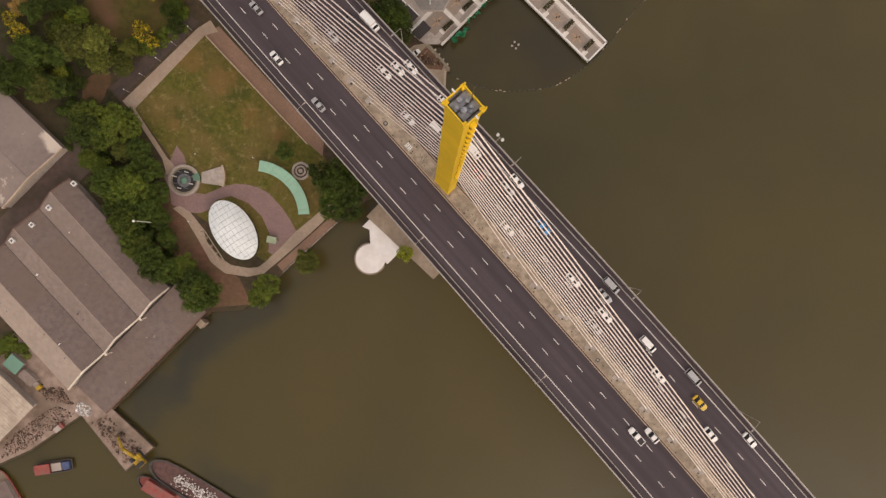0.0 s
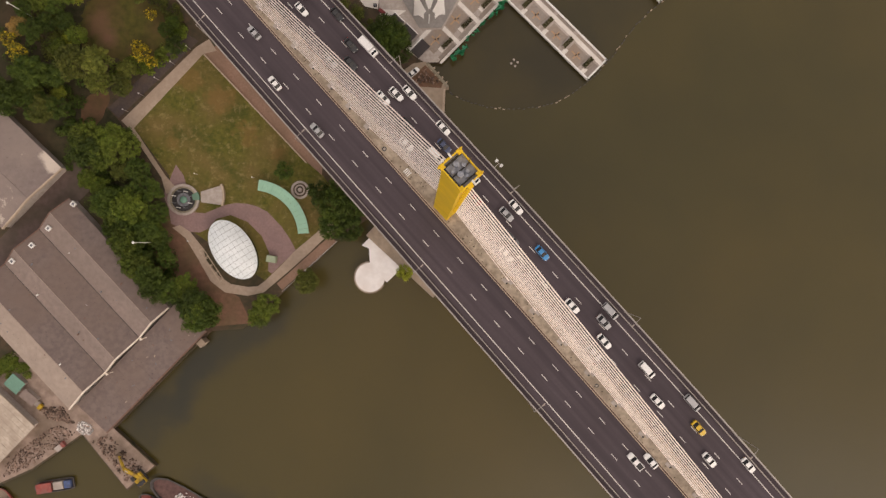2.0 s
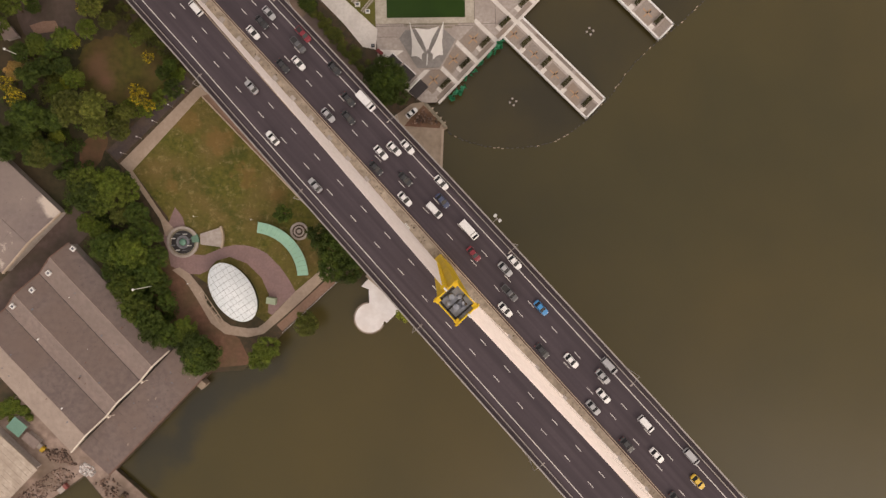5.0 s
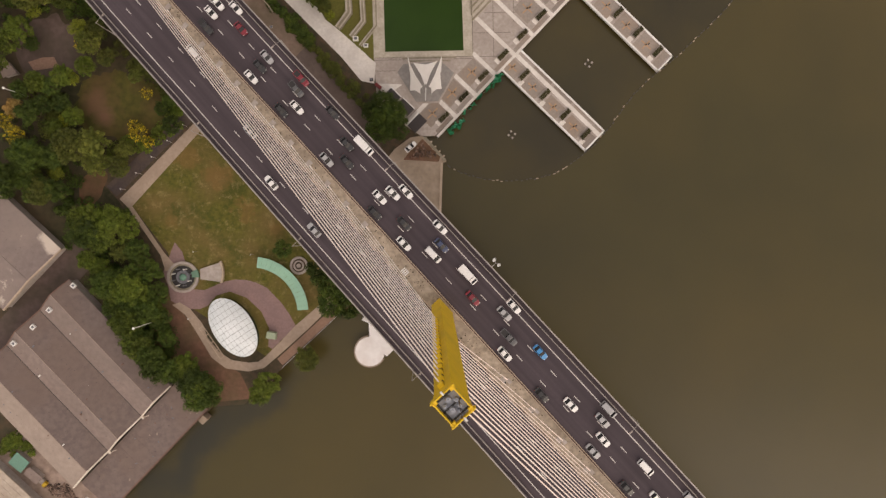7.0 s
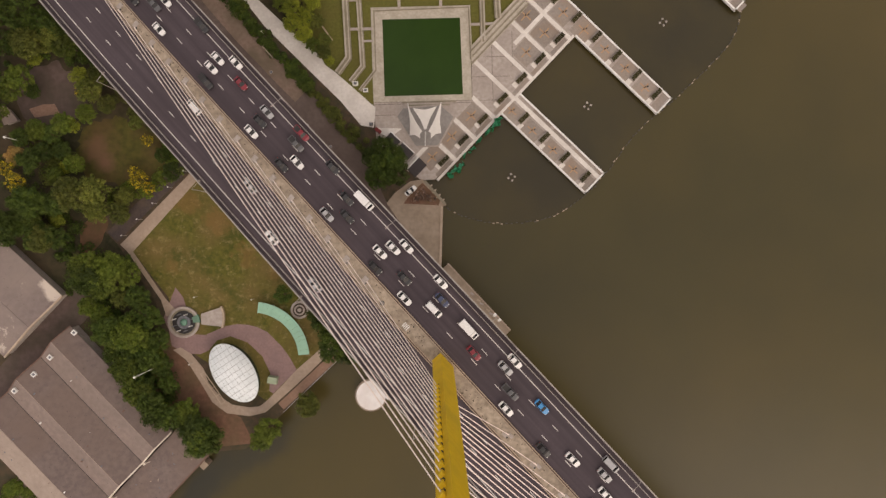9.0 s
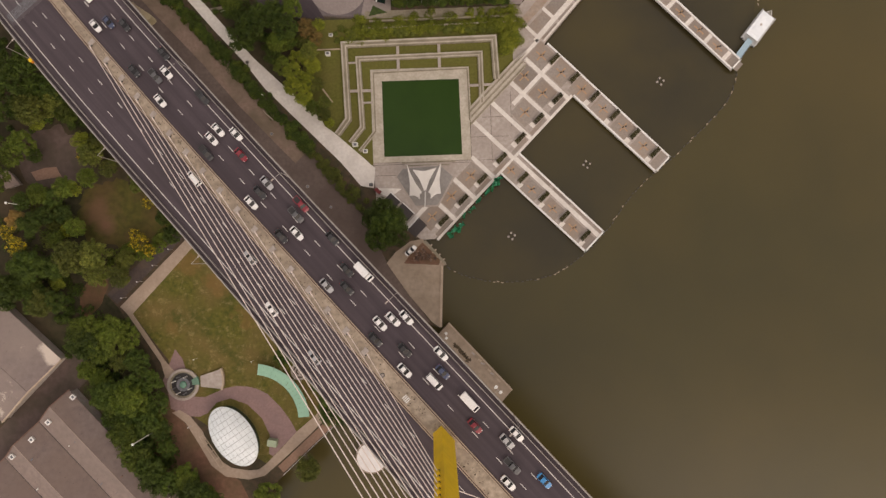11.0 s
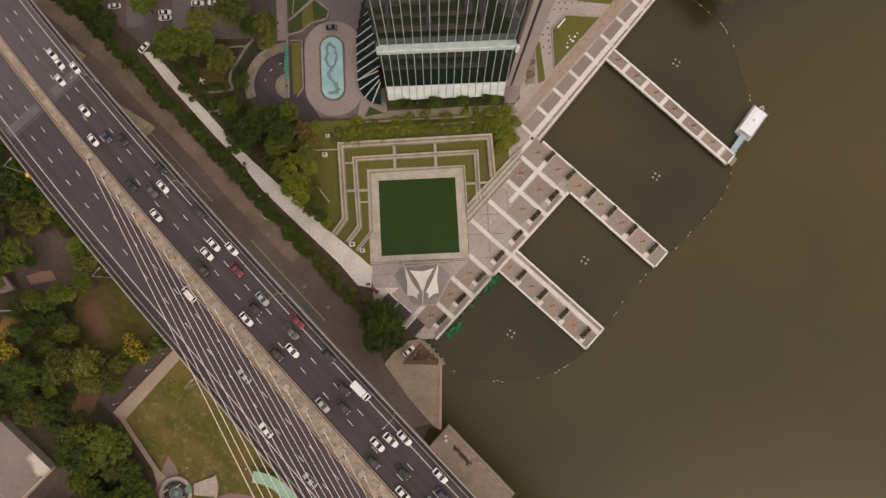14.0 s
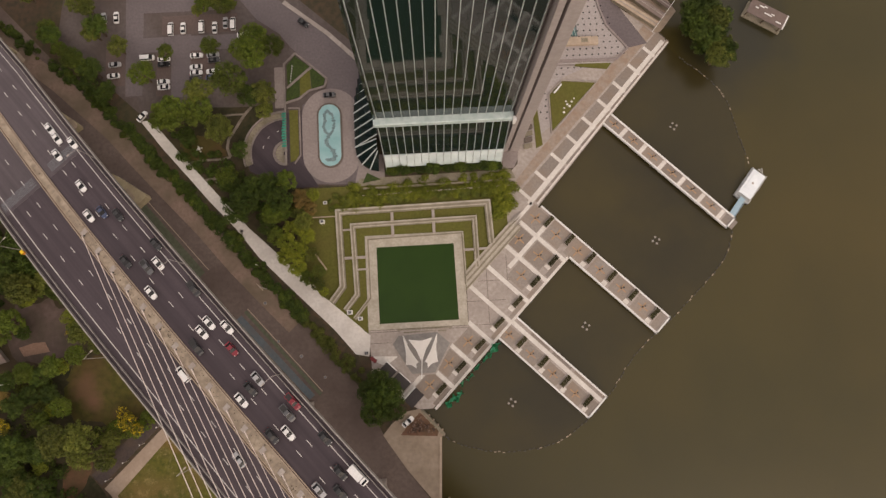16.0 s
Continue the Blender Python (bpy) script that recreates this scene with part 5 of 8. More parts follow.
for k in range(48):
    bm.faces.new((rows[RINGS - 1][k], rows[RINGS - 1][(k + 1) % 48], rows[RINGS][0]))
under = [bm.verts.new((v.co.x, v.co.y, 4.3)) for v in rows[0]]
for k in range(48):
    bm.faces.new((under[k], under[(k + 1) % 48], rows[0][(k + 1) % 48], rows[0][k]))
bm.faces.new(under[::-1])
part("roof", bm, surf("white_roof_sheet", (0.70, 0.75, 0.77), (0.78, 0.82, 0.84), 0.5, big=0.15, c3=(0.62, 0.67, 0.69), rough=0.5, bump=0.03), oval)
M_SEAM = plain("roof_seam", (0.33, 0.36, 0.36), 0.5)


def on_oval(p, q):
    """A point of the roof by its long and short coordinates."""
    c, s = math.cos(radians(OVT)), math.sin(radians(OVT))
    f = math.sqrt((p / 11.1) ** 2 + (q / 6.75) ** 2)
    return Vector((OCX + c * p - s * q, OCY + s * p + c * q, 4.66 + 2.0 * (1 - f * f)))


for k in range(-4, 5):
    q = k * 1.5
    half = 11.1 * math.sqrt(max(0, 1 - (q / 6.75) ** 2)) * 0.98
    bm = bmesh.new()
    for i in range(8):
        tube(bm, on_oval(-half + 2 * half * i / 8, q), on_oval(-half + 2 * half * (i + 1) / 8, q), 0.035 if k else 0.03, None, 4)
    part("seam", bm, M_SEAM, oval)
for k in range(-5, 6):
    p = k * 2.0
    half = 6.75 * math.sqrt(max(0, 1 - (p / 11.1) ** 2)) * 0.98
    bm = bmesh.new()
    for i in range(6):
        tube(bm, on_oval(p, -half + 2 * half * i / 6), on_oval(p, -half + 2 * half * (i + 1) / 6), 0.06, None, 4)
    part("seam", bm, M_SEAM, oval)
frame_c, frame_s = math.cos(radians(OVT)), math.sin(radians(OVT))
bm = bmesh.new()
for p0, p1, q0, q1 in ((-6.0, 6.5, -8.6, -8.5), (-6.0, 6.5, -10.1, -10.0)):
    a = (OCX + frame_c * p0 - frame_s * q0, OCY + frame_s * p0 + frame_c * q0, 3.2)
    b = (OCX + frame_c * p1 - frame_s * q1, OCY + frame_s * p1 + frame_c * q1, 3.2)
    tube(bm, a, b, 0.14, None, 6)
for p in (-6, -2.9, 0.2, 3.3, 6.5):
    a = (OCX + frame_c * p + frame_s * 8.6, OCY + frame_s * p - frame_c * 8.6, 3.2)
    b = (OCX + frame_c * p + frame_s * 10.1, OCY + frame_s * p - frame_c * 10.1, 3.2)
    tube(bm, a, b, 0.14, None, 6)
    tube(bm, (b[0], b[1], 0), b, 0.12, None, 6)
part("pergola", bm, M_CURB, oval, "open pergola frame beside the wall")
bm = prism(bmesh.new(), [(-59.6, -12.4), (-56.6, -13.0), (-56.9, -15.2), (-60.0, -14.6)], 0, 2.8)
part("porch", bm, plain("pale_green_sheet", (0.30, 0.36, 0.25), 0.5), oval, "pale green entrance porch")

arc_c, arc_r = (-64.5, -5.8), 19.3
arbor = thing("curved_pergola", "curved shade roof of mint-green sheet on posts", "shade shelter")
M_MINT = surf("mint_sheet", (0.25, 0.46, 0.34), (0.30, 0.53, 0.40), 0.6, big=0.15, c3=(0.24, 0.42, 0.32), rough=0.6, bump=0.03)
for k in range(15):
    a0 = 2.0 + k * 5.35
    part("roof_panel", prism(bmesh.new(), ring(arc_c[0], arc_c[1], arc_r - 3.7, arc_r, a0, a0 + 5.2, 3), 2.9, 3.05), M_MINT, arbor)
    if k % 3 == 0:
        for r in (arc_r - 3.3, arc_r - 0.4):
            x, y = arc_c[0] + r * math.cos(radians(a0 + 1)), arc_c[1] + r * math.sin(radians(a0 + 1))
            part("post", tube(bmesh.new(), (x, y, 0), (x, y, 2.9), 0.1), M_RAIL, arbor)

pav = thing("round_pavilion", "round stone stage with ringed steps and a green fountain bowl", "pavilion", Matrix.Translation((-88.4, 6.9, 0)))
for r0, r1, h, mat in ((4.6, 5.4, 0.9, M_CONC), (4.0, 4.6, 0.5, M_STEP), (2.3, 4.0, 0.3, M_DARK), (1.4, 2.3, 0.6, M_DARKGREY)):
    for a0 in range(0, 360, 90):
        part("ring_step", prism(bmesh.new(), ring(0, 0, r0, r1, a0, a0 + 90, 12), -0.2, h), mat, pav)
for k in range(8):
    a = k * 45 + 20
    x, y = 3.0 * math.cos(radians(a)), 3.0 * math.sin(radians(a))
    bm = tube(bmesh.new(), (x, y, 0.3), (x, y, 3.4), 0.2, 0.16, 10)
    part("column", bm, M_WHITEPAINT if k % 2 else M_DARKGREY, pav)
bm = bmesh.new()
bmesh.ops.create_uvsphere(bm, u_segments=24, v_segments=10, radius=1.25, matrix=Matrix.Translation((0, 0, 0.5)) @ Matrix.Diagonal((1, 1, 0.5, 1)))
part("bowl", bm, plain("green_glaze", (0.12, 0.24, 0.18), 0.3), pav, "green glazed bowl")
part("green_steps", prism(bmesh.new(), ring(0, 0, 3.3, 5.6, -2, 28, 6), 0, 1.0), plain("green_tiles", (0.11, 0.21, 0.15), 0.5), pav, "green tiled steps")
fan = thing("fan_platform", "fan-shaped pale concrete platform with a low wall", "platform")
part("floor", prism(bmesh.new(), [(-82.4, 6.0), (-82.4, 9.6), (-75.4, 11.7), (-74.5, 8.4), (-75.2, 4.9)], -0.2, 0.7), M_CONC, fan)
part("low_wall", prism(bmesh.new(), ring(-84, 8.2, 9.2, 9.75, -22, 24, 12), -0.2, 1.3), M_CURB, fan)
ringp = thing("ring_planter", "round tiered stone planter ring", "planter", Matrix.Translation((-48.5, 9.9, 0)))
for r0, r1, h in ((2.35, 3.1, 0.6), (1.3, 1.8, 0.9), (0.0001, 0.7, 1.1)):
    part("ring_wall", prism(bmesh.new(), ring(0, 0, r0, r1, 0, 359.9, 40), -0.2, h), M_CONC, ringp)
part("soil", prism(bmesh.new(), disc(0, 0, 2.3), -0.2, 0.35), M_GROUND, ringp)

M_CHALK = surf("white_render", (0.76, 0.73, 0.72), (0.84, 0.81, 0.80), 0.6, big=0.2, c3=(0.66, 0.60, 0.57), rough=0.8, bump=0.03)
land = thing("landing_stage", "white round concrete landing stage with a dark rim", "landing stage")
part("deck", prism(bmesh.new(), disc(-24.8, -20.6, 5.1), -2.5, 0.30), M_CHALK, land)
part("deck", prism(bmesh.new(), [(-27.5, -9.5), (-25.0, -10.6), (-24.8, -16), (-19, -22.5), (-8, -12), (-20, -2)], -2.5, 0.296), M_CHALK, land)
part("rim", prism(bmesh.new(), ring(-24.8, -20.6, 5.1, 5.6, 95, 330, 30), -2.5, 0.1), M_QUAY, land)


def park_lamp(x, y, h, ax, ay):
    e = thing("park_lamp", "tall white park lamp with a globe", "lamp", Matrix.Translation((x, y, 0)), "lamps in the park")
    part("pole", tube(bmesh.new(), (0, 0, 0), (0, 0, h), 0.09 if h < 10 else 0.15, 0.06 if h < 10 else 0.10), M_RAIL if h < 10 else M_WHITEPAINT, e)
    bm = bmesh.new()
    bmesh.ops.create_uvsphere(bm, u_segments=12, v_segments=8, radius=0.22 if h < 10 else 0.42, matrix=Matrix.Translation((0, 0, h)))
    part("globe", bm, M_WHITEPAINT, e)
    return e


park_lamp(-97.0, -7.7, 19.5, 0, 0)
park_lamp(-139.0, 70.0, 12.5, 0, 0)
for x, y in ((-83.6, 15.6), (-64.2, 14.2), (-86.2, -7.3), (-57.6, 105)):
    park_lamp(x, y, 3.2, 0, 0)
for i in range(5):
    park_lamp(-107 + 5.4 * i, 37.4 + 5.3 * i, 4.0, 0, 0)

# ---- river wall rail ----
rail = thing("handrail", "white metal handrail along the river wall", "handrail")
p0, p1 = Vector((-55.1, -25.2, 0)), Vector((-36, -8.0, 0))
for i in range(12):
    c = p0.lerp(p1, i / 11)
    part("post", tube(bmesh.new(), c, c + Vector((0, 0, 1.1)), 0.05, None, 6), M_WHITEPAINT, rail)
part("bar", tube(bmesh.new(), p0 + Vector((0, 0, 1.1)), p1 + Vector((0, 0, 1.1)), 0.05, None, 6), M_WHITEPAINT, rail)


# ---- warehouses ----
def gable_house(name, label, lines, b0, b1, skew, mats, cap, group=""):
    """A row of gables; lines are (a, z, kind) of eaves, ridges and valleys from one side to the other."""
    e = thing(name, label, "warehouse", None, group)

    def at(a, b):
        return ab(a - skew * (b - b1), b)

    def sheet(pa, pb, c0, c1, lo_off, hi_off):
        bm = bmesh.new()
        q = ((pa, c0), (pb, c0), (pb, c1), (pa, c1))
        lo = [bm.verts.new((*at(p[0], b), p[1] + lo_off)) for p, b in q]
        hi = [bm.verts.new((*at(p[0], b), p[1] + hi_off)) for p, b in q]
        bm.faces.new(hi), bm.faces.new(lo[::-1])
        for i in range(4):
            bm.faces.new((lo[i], lo[(i + 1) % 4], hi[(i + 1) % 4], hi[i]))
        return bm
    zlow = min(p[1] for p in lines)
    part("wall", prism(bmesh.new(), [at(lines[0][0] + 0.3, b0 + 0.3), at(lines[-1][0] - 0.3, b0 + 0.3), at(lines[-1][0] - 0.3, b1 - 0.3), at(lines[0][0] + 0.3, b1 - 0.3)], 0, zlow - 0.2), M_CONC, e)
    n = 7
    for i, (p, q) in enumerate(zip(lines, lines[1:])):
        for k in range(n):
            c0, c1 = b0 + (b1 - b0) * k / n, b0 + (b1 - b0) * (k + 1) / n - 0.015
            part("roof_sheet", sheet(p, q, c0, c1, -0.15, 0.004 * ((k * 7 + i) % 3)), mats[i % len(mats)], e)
        part("parapet_cap", sheet(p, q, b1 + 0.03, b1 + 0.46, -0.7, 0.32), cap, e, "painted gable cap")
        part("verge_board", sheet(p, q, b0 - 0.3, b0 - 0.02, -0.5, 0.22), M_RUSTED, e, "rusty verge board")
        if p[2] == "v":
            part("gutter", tube(bmesh.new(), (*at(p[0], b0), p[1] + 0.02), (*at(p[0], b1), p[1] + 0.02), 0.1, None, 6), M_DARK, e)
        if p[2] == "r":
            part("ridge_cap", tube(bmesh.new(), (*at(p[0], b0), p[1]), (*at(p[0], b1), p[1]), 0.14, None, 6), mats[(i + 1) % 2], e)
    return e


M_CAP = surf("cream_gable_paint", (0.62, 0.545, 0.46), (0.78, 0.70, 0.60), 0.9, big=0.25, c3=(0.48, 0.40, 0.33), rough=0.7)
M_RUSTED = surf("rusty_sheet", (0.13, 0.075, 0.06), (0.20, 0.12, 0.09), 1.0, rough=0.9)
# south-west slopes paler, north-east slopes darker: light and shade put into the colour
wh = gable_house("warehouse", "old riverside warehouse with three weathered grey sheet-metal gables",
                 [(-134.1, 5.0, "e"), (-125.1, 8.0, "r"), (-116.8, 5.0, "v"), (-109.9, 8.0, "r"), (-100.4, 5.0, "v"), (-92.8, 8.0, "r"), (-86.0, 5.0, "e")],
                 -93.3, -44.4, 0.062, (M_ROOFLIT, M_ROOF, M_ROOFPALE, M_ROOF, M_ROOFPALE, M_ROOF), M_CAP)
for a in (-116.8, -100.4):
    part("rain_hopper", prism(bmesh.new(), abrect(a - 0.35, a + 0.45, -43.9, -43.1), 4.3, 5.3), M_CAP, wh)
    part("downpipe", tube(bmesh.new(), (*ab(a, -43.5), 4.2), (*ab(a + 1.6, -42.6), 4.4), 0.13, None, 6), M_CAP, wh)
for x, y, z in ((-122.4, 5.4, 6.7), (-130.6, -2.6, 6.9), (-136.4, -8.2, 6.6), (-142.6, -13.4, 7.2)):
    bm = bmesh.new()
    for d0, d1, f0, f1 in ((-0.75, 0.75, 0.45, 0.75), (-0.75, 0.75, -0.75, -0.45), (-0.75, -0.45, -0.45, 0.45), (0.45, 0.75, -0.45, 0.45)):
        box(bm, d0, d1, f0, f1, z - 0.4, z + 0.5, Matrix.Translation((x, y, 0)) @ ABT)
    vent = part("roof_vent", bm, M_WHITEPAINT, wh)
    bm = bmesh.new()
    box(bm, -0.45, 0.45, -0.45, 0.45, z - 0.4, z + 0.25, Matrix.Translation((x, y, 0)) @ ABT)
    part("louvre", bm, M_DARKGREY, vent)
rgw = random.Random(41)
for k in range(26):
    a, b = rgw.uniform(-131, -90), rgw.uniform(-90, -48)
    bm = bmesh.new()
    w = rgw.uniform(0.15, 0.4)
    zz = 8.0 - 3.0 * min(abs(a + 0.062 * (b + 44.4) - r) for r in (-125.1, -109.9, -92.8)) / 8.4
    box(bm, -w, w, -w * 0.6, w * 0.6, zz - 0.6, zz + 0.18, Matrix.Translation((*ab(a, b), 0)) @ ABT)
    part("roof_patch", bm, rgw.choice((M_WHITEPAINT, M_DARKGREY, M_DARKGREY, M_RUSTED)), wh)
lean = thing("lean_to_roof", "flat grey sheet-metal lean-to over the quay", "shed")
for k in range(8):
    a0, a1 = -131.5 + 6.0 * k, -131.5 + 6.0 * (k + 1) - 0.015
    part("roof_sheet", prism(bmesh.new(), abrect(a0, a1, -43.7, -30.0), 3.9, 4.25 + 0.005 * (k % 3)), M_ROOF, lean)
    part("post", prism(bmesh.new(), abrect(a0 + 0.4, a0 + 0.9, -31.2, -30.7), -2, 3.9), M_CONC, lean)
part("eaves_board", prism(bmesh.new(), abrect(-131.5, -83.5, -30.0, -29.55), 3.6, 4.3), M_RUSTED, lean)
part("bay", prism(bmesh.new(), abrect(-89.5, -87, -29.5, -27.4), -1.5, 2.6), M_QUAY, lean)
for k in range(16):
    a, b = rgw.uniform(-129, -86), rgw.uniform(-42, -31)
    bm = bmesh.new()
    w = rgw.uniform(0.15, 0.5)
    box(bm, -w, w, -0.12, 0.12, 4.2, 4.34, Matrix.Translation((*ab(a, b), 0)) @ ABT @ Matrix.Rotation(rgw.uniform(0, 3), 4, "Z"))
    part("roof_patch", bm, rgw.choice((M_RUSTED, M_DARKGREY, M_CURB)), lean)
gable_house("warehouse", "patched and bleached sheet-metal warehouse roof among trees", [(-106.0, 4.6, "e"), (-92.0, 6.6, "r"), (-77.5, 4.6, "e")], -150.0, -102.6, 0.0, (M_ROOFPATCH, M_ROOFPATCH), M_CURB)
sh = thing("market_shed", "cream corrugated roof of a low shed", "shed")
M_CREAM = surf("cream_corrugated", (0.40, 0.335, 0.275), (0.52, 0.44, 0.365), 0.8, big=0.25, c3=(0.33, 0.265, 0.21), rough=0.75, big_amount=0.8)
for k in range(24):
    a0 = -170 + k * 0.98
    part("roof_sheet", prism(bmesh.new(), abrect(a0, a0 + 0.955, -80, -48.4), 4.2, 4.7 + 0.05 * (k % 2)), M_CREAM, sh)
part("wall", prism(bmesh.new(), abrect(-169, -147.5, -79, -49.5), -0.1, 4.2), M_CONC, sh)
hut = thing("small_hut", "small hut with a faded green sheet roof", "hut", Matrix.Translation((-145.6, -55.2, 0)) @ Matrix.Rotation(radians(-42), 4, "Z"))
bm = bmesh.new()
box(bm, -2.4, 2.4, -2.0, 2.0, 0, 2.6)
part("wall", bm, M_CONC, hut)
bm = bmesh.new()
box(bm, -2.8, 2.8, -2.4, 2.4, 2.6, 2.8, bevel=0.05)
part("roof", bm, plain("faded_green_sheet", (0.13, 0.26, 0.20), 0.6), hut)
hut2 = thing("small_hut", "small hut with a grey sheet roof", "hut", Matrix.Translation((-141.2, -60.0, 0)) @ Matrix.Rotation(radians(-42), 4, "Z"))
bm = bmesh.new()
box(bm, -2.6, 2.6, -1.3, 1.3, 0, 2.3)
part("wall", bm, M_CONC, hut2)
bm = bmesh.new()
box(bm, -2.9, 2.9, -1.6, 1.6, 2.3, 2.5, bevel=0.05)
part("roof", bm, M_ROOFPALE, hut2)
slab("back_lane", abrect(-150, -74, -103.0, -92.6), -0.3, 0.0, M_CLEARING, "trodden mauve-brown lane between the warehouses", "lane")
M_YARD = surf("dusty_yard", (0.25, 0.182, 0.150), (0.37, 0.28, 0.232), 0.5, big=0.12, c3=(0.15, 0.11, 0.08), rough=0.95, big_amount=0.8)
slab("yard", [(-153, -90), (-142, -85.2), (-124.6, -73.4), (-109.7, -92.8), (-100.2, -85), (-114, -71.5), (-131, -60), (-147, -45), (-158, -55)], -1.5, -0.02, M_YARD, "dusty brown yard and dirt quay", "yard")


# ---- boats and yard machines ----
def boat(name, label, L, W, m, hull, deckmat, cargo=None, cabin=None):
    e = thing(name, label, "boat", m)
    prof = [(-0.5, 0.78), (-0.42, 0.95), (-0.2, 1.0), (0.2, 1.0), (0.38, 0.86), (0.47, 0.5), (0.5, 0.12)]
    out = [(L * f, W / 2 * w) for f, w in prof] + [(L * f, -W / 2 * w) for f, w in reversed(prof)]
    bm = bmesh.new()
    lo = [bm.verts.new((x * 0.93, y * 0.8, -1.0)) for x, y in out]
    hi = [bm.verts.new((x, y, 1.0)) for x, y in out]
    hi2 = [bm.verts.new((x * 0.95, y * 0.88, 1.0)) for x, y in out]
    fl = [bm.verts.new((x * 0.94, y * 0.86, 0.3)) for x, y in out]
    n = len(out)
    for r0, r1 in ((lo, hi), (hi, hi2), (hi2, fl)):
        for i in range(n):
            bm.faces.new((r0[i], r0[(i + 1) % n], r1[(i + 1) % n], r1[i]))
    bm.faces.new(lo[::-1])
    part("hull", bm, hull, e)
    part("deck", prism(bmesh.new(), [(x * 0.94, y * 0.86) for x, y in out], 0.2, 0.32), deckmat, e)
    if cabin:
        x0, x1, mat, roof = cabin
        bm = bmesh.new()
        box(bm, x0, x1, -W * 0.34, W * 0.34, 0.3, 2.3, bevel=0.08)
        part("cabin", bm, mat, e)
        bm = bmesh.new()
        box(bm, x0 - 0.3, x1 + 0.3, -W * 0.38, W * 0.38, 2.3, 2.5, bevel=0.05)
        part("cabin_roof", bm, roof, e)
    if cargo:
        x0, x1, mat = cargo
        rng = random.Random(int(L * 10))
        bm = bmesh.new()
        for i in range(330):
            s = rng.uniform(0.18, 0.45)
            bmesh.ops.create_icosphere(bm, subdivisions=1, radius=s, matrix=Matrix.Translation((rng.uniform(x0, x1), rng.gauss(0, W * 0.13), 0.5 + rng.uniform(0, 0.6))) @ Matrix.Rotation(rng.uniform(0, 3), 4, "X") @ Matrix.Diagonal((1, rng.uniform(0.5, 1), rng.uniform(0.4, 0.8), 1)))
        tagged(part("cargo", bm, mat, e, "heap of white sacks and scrap"), kind="stuff")
    return e


M_RED = surf("faded_red_paint", (0.24, 0.050, 0.042), (0.36, 0.085, 0.070), 0.8, big=0.4, c3=(0.19, 0.10, 0.085), rough=0.7, big_amount=0.9)
M_MACHINE = surf("worn_machine_yellow", (0.36, 0.225, 0.014), (0.52, 0.34, 0.025), 1.5, big=0.5, c3=(0.14, 0.085, 0.035), rough=0.65, big_amount=0.8)
M_HULL = surf("dark_hull", (0.045, 0.04, 0.038), (0.075, 0.065, 0.06), 1.0, rough=0.6)
M_SACK = surf("white_sacks", (0.45, 0.42, 0.40), (0.72, 0.68, 0.66), 1.5, rough=0.9, island=0.4)
M_SCRAPWOOD = surf("dark_deck_boards", (0.06, 0.045, 0.038), (0.12, 0.09, 0.072), 1.2, rough=0.9)
M_HOLD = surf("rusty_hold", (0.085, 0.045, 0.042), (0.14, 0.078, 0.068), 0.8, rough=0.9)
M_BLUE = surf("worn_blue_paint", (0.04, 0.07, 0.18), (0.07, 0.11, 0.24), 0.9, big=0.5, c3=(0.06, 0.06, 0.08), rough=0.6, big_amount=0.8)
boat("cargo_barge", "dark steel barge loaded with white sacks", 36, 8.6, Matrix.Translation((-86.6, -100.2, -2)) @ Matrix.Rotation(radians(148), 4, "Z"), M_HULL, M_HOLD, (-13, 8, M_SACK), (-17.3, -15, M_MACHINE, M_MACHINE))
boat("tug_boat", "red-roofed wooden tug boat", 19, 5.2, Matrix.Translation((-98, -101, -2)) @ Matrix.Rotation(radians(147), 4, "Z"), M_HULL, M_RED, None, (-5, 6, M_RED, M_RED))
rb = boat("river_boat", "small wooden river boat, red forward and blue aft", 13.8, 4.4, Matrix.Translation((-135.0, -91.6, -2)) @ Matrix.Rotation(radians(188), 4, "Z"), M_HULL, M_SCRAPWOOD, None, (0.6, 5.2, M_RED, M_RED))
for x0, x1, mat, nm in ((-6.0, -3.6, M_BLUE, "blue_locker"), (-3.2, 0.2, M_CONC, "grey_awning")):
    bm = bmesh.new()
    box(bm, x0, x1, -1.35, 1.35, 0.3, 1.7, bevel=0.1)
    part(nm, bm, mat, rb)
boat("river_boat", "moored boat with a rusty red deck", 20, 6.0, Matrix.Translation((-150, -101, -2)) @ Matrix.Rotation(radians(120), 4, "Z"), M_RED, M_QUAY, None, (-3, 5, M_CONC, M_ROOF))
for x, y, deg, mat, lab in ((-131.8, -77.6, 38, M_RED, "small lorry with a faded red cab in the yard"), (-139.2, -62.4, -42, M_MACHINE, "small yellow cart beside the hut")):
    e = thing("yard_cart", lab, "cart", Matrix.Translation((x, y, 0)) @ Matrix.Rotation(radians(deg), 4, "Z"))
    bm = bmesh.new()
    box(bm, -1.6, 1.0, -0.9, 0.9, 0.5, 1.3, bevel=0.08)
    part("load_bed", bm, M_CONC, e)
    bm = bmesh.new()
    box(bm, 1.05, 2.3, -0.9, 0.9, 0.4, 1.9, bevel=0.15)
    part("cab", bm, mat, e)
    for wx in (-0.9, 1.5):
        for wy in (-0.85, 0.85):
            part("wheel", tube(bmesh.new(), (wx, wy - 0.12, 0.4), (wx, wy + 0.12, 0.4), 0.4, None, 12), M_DARK, e)
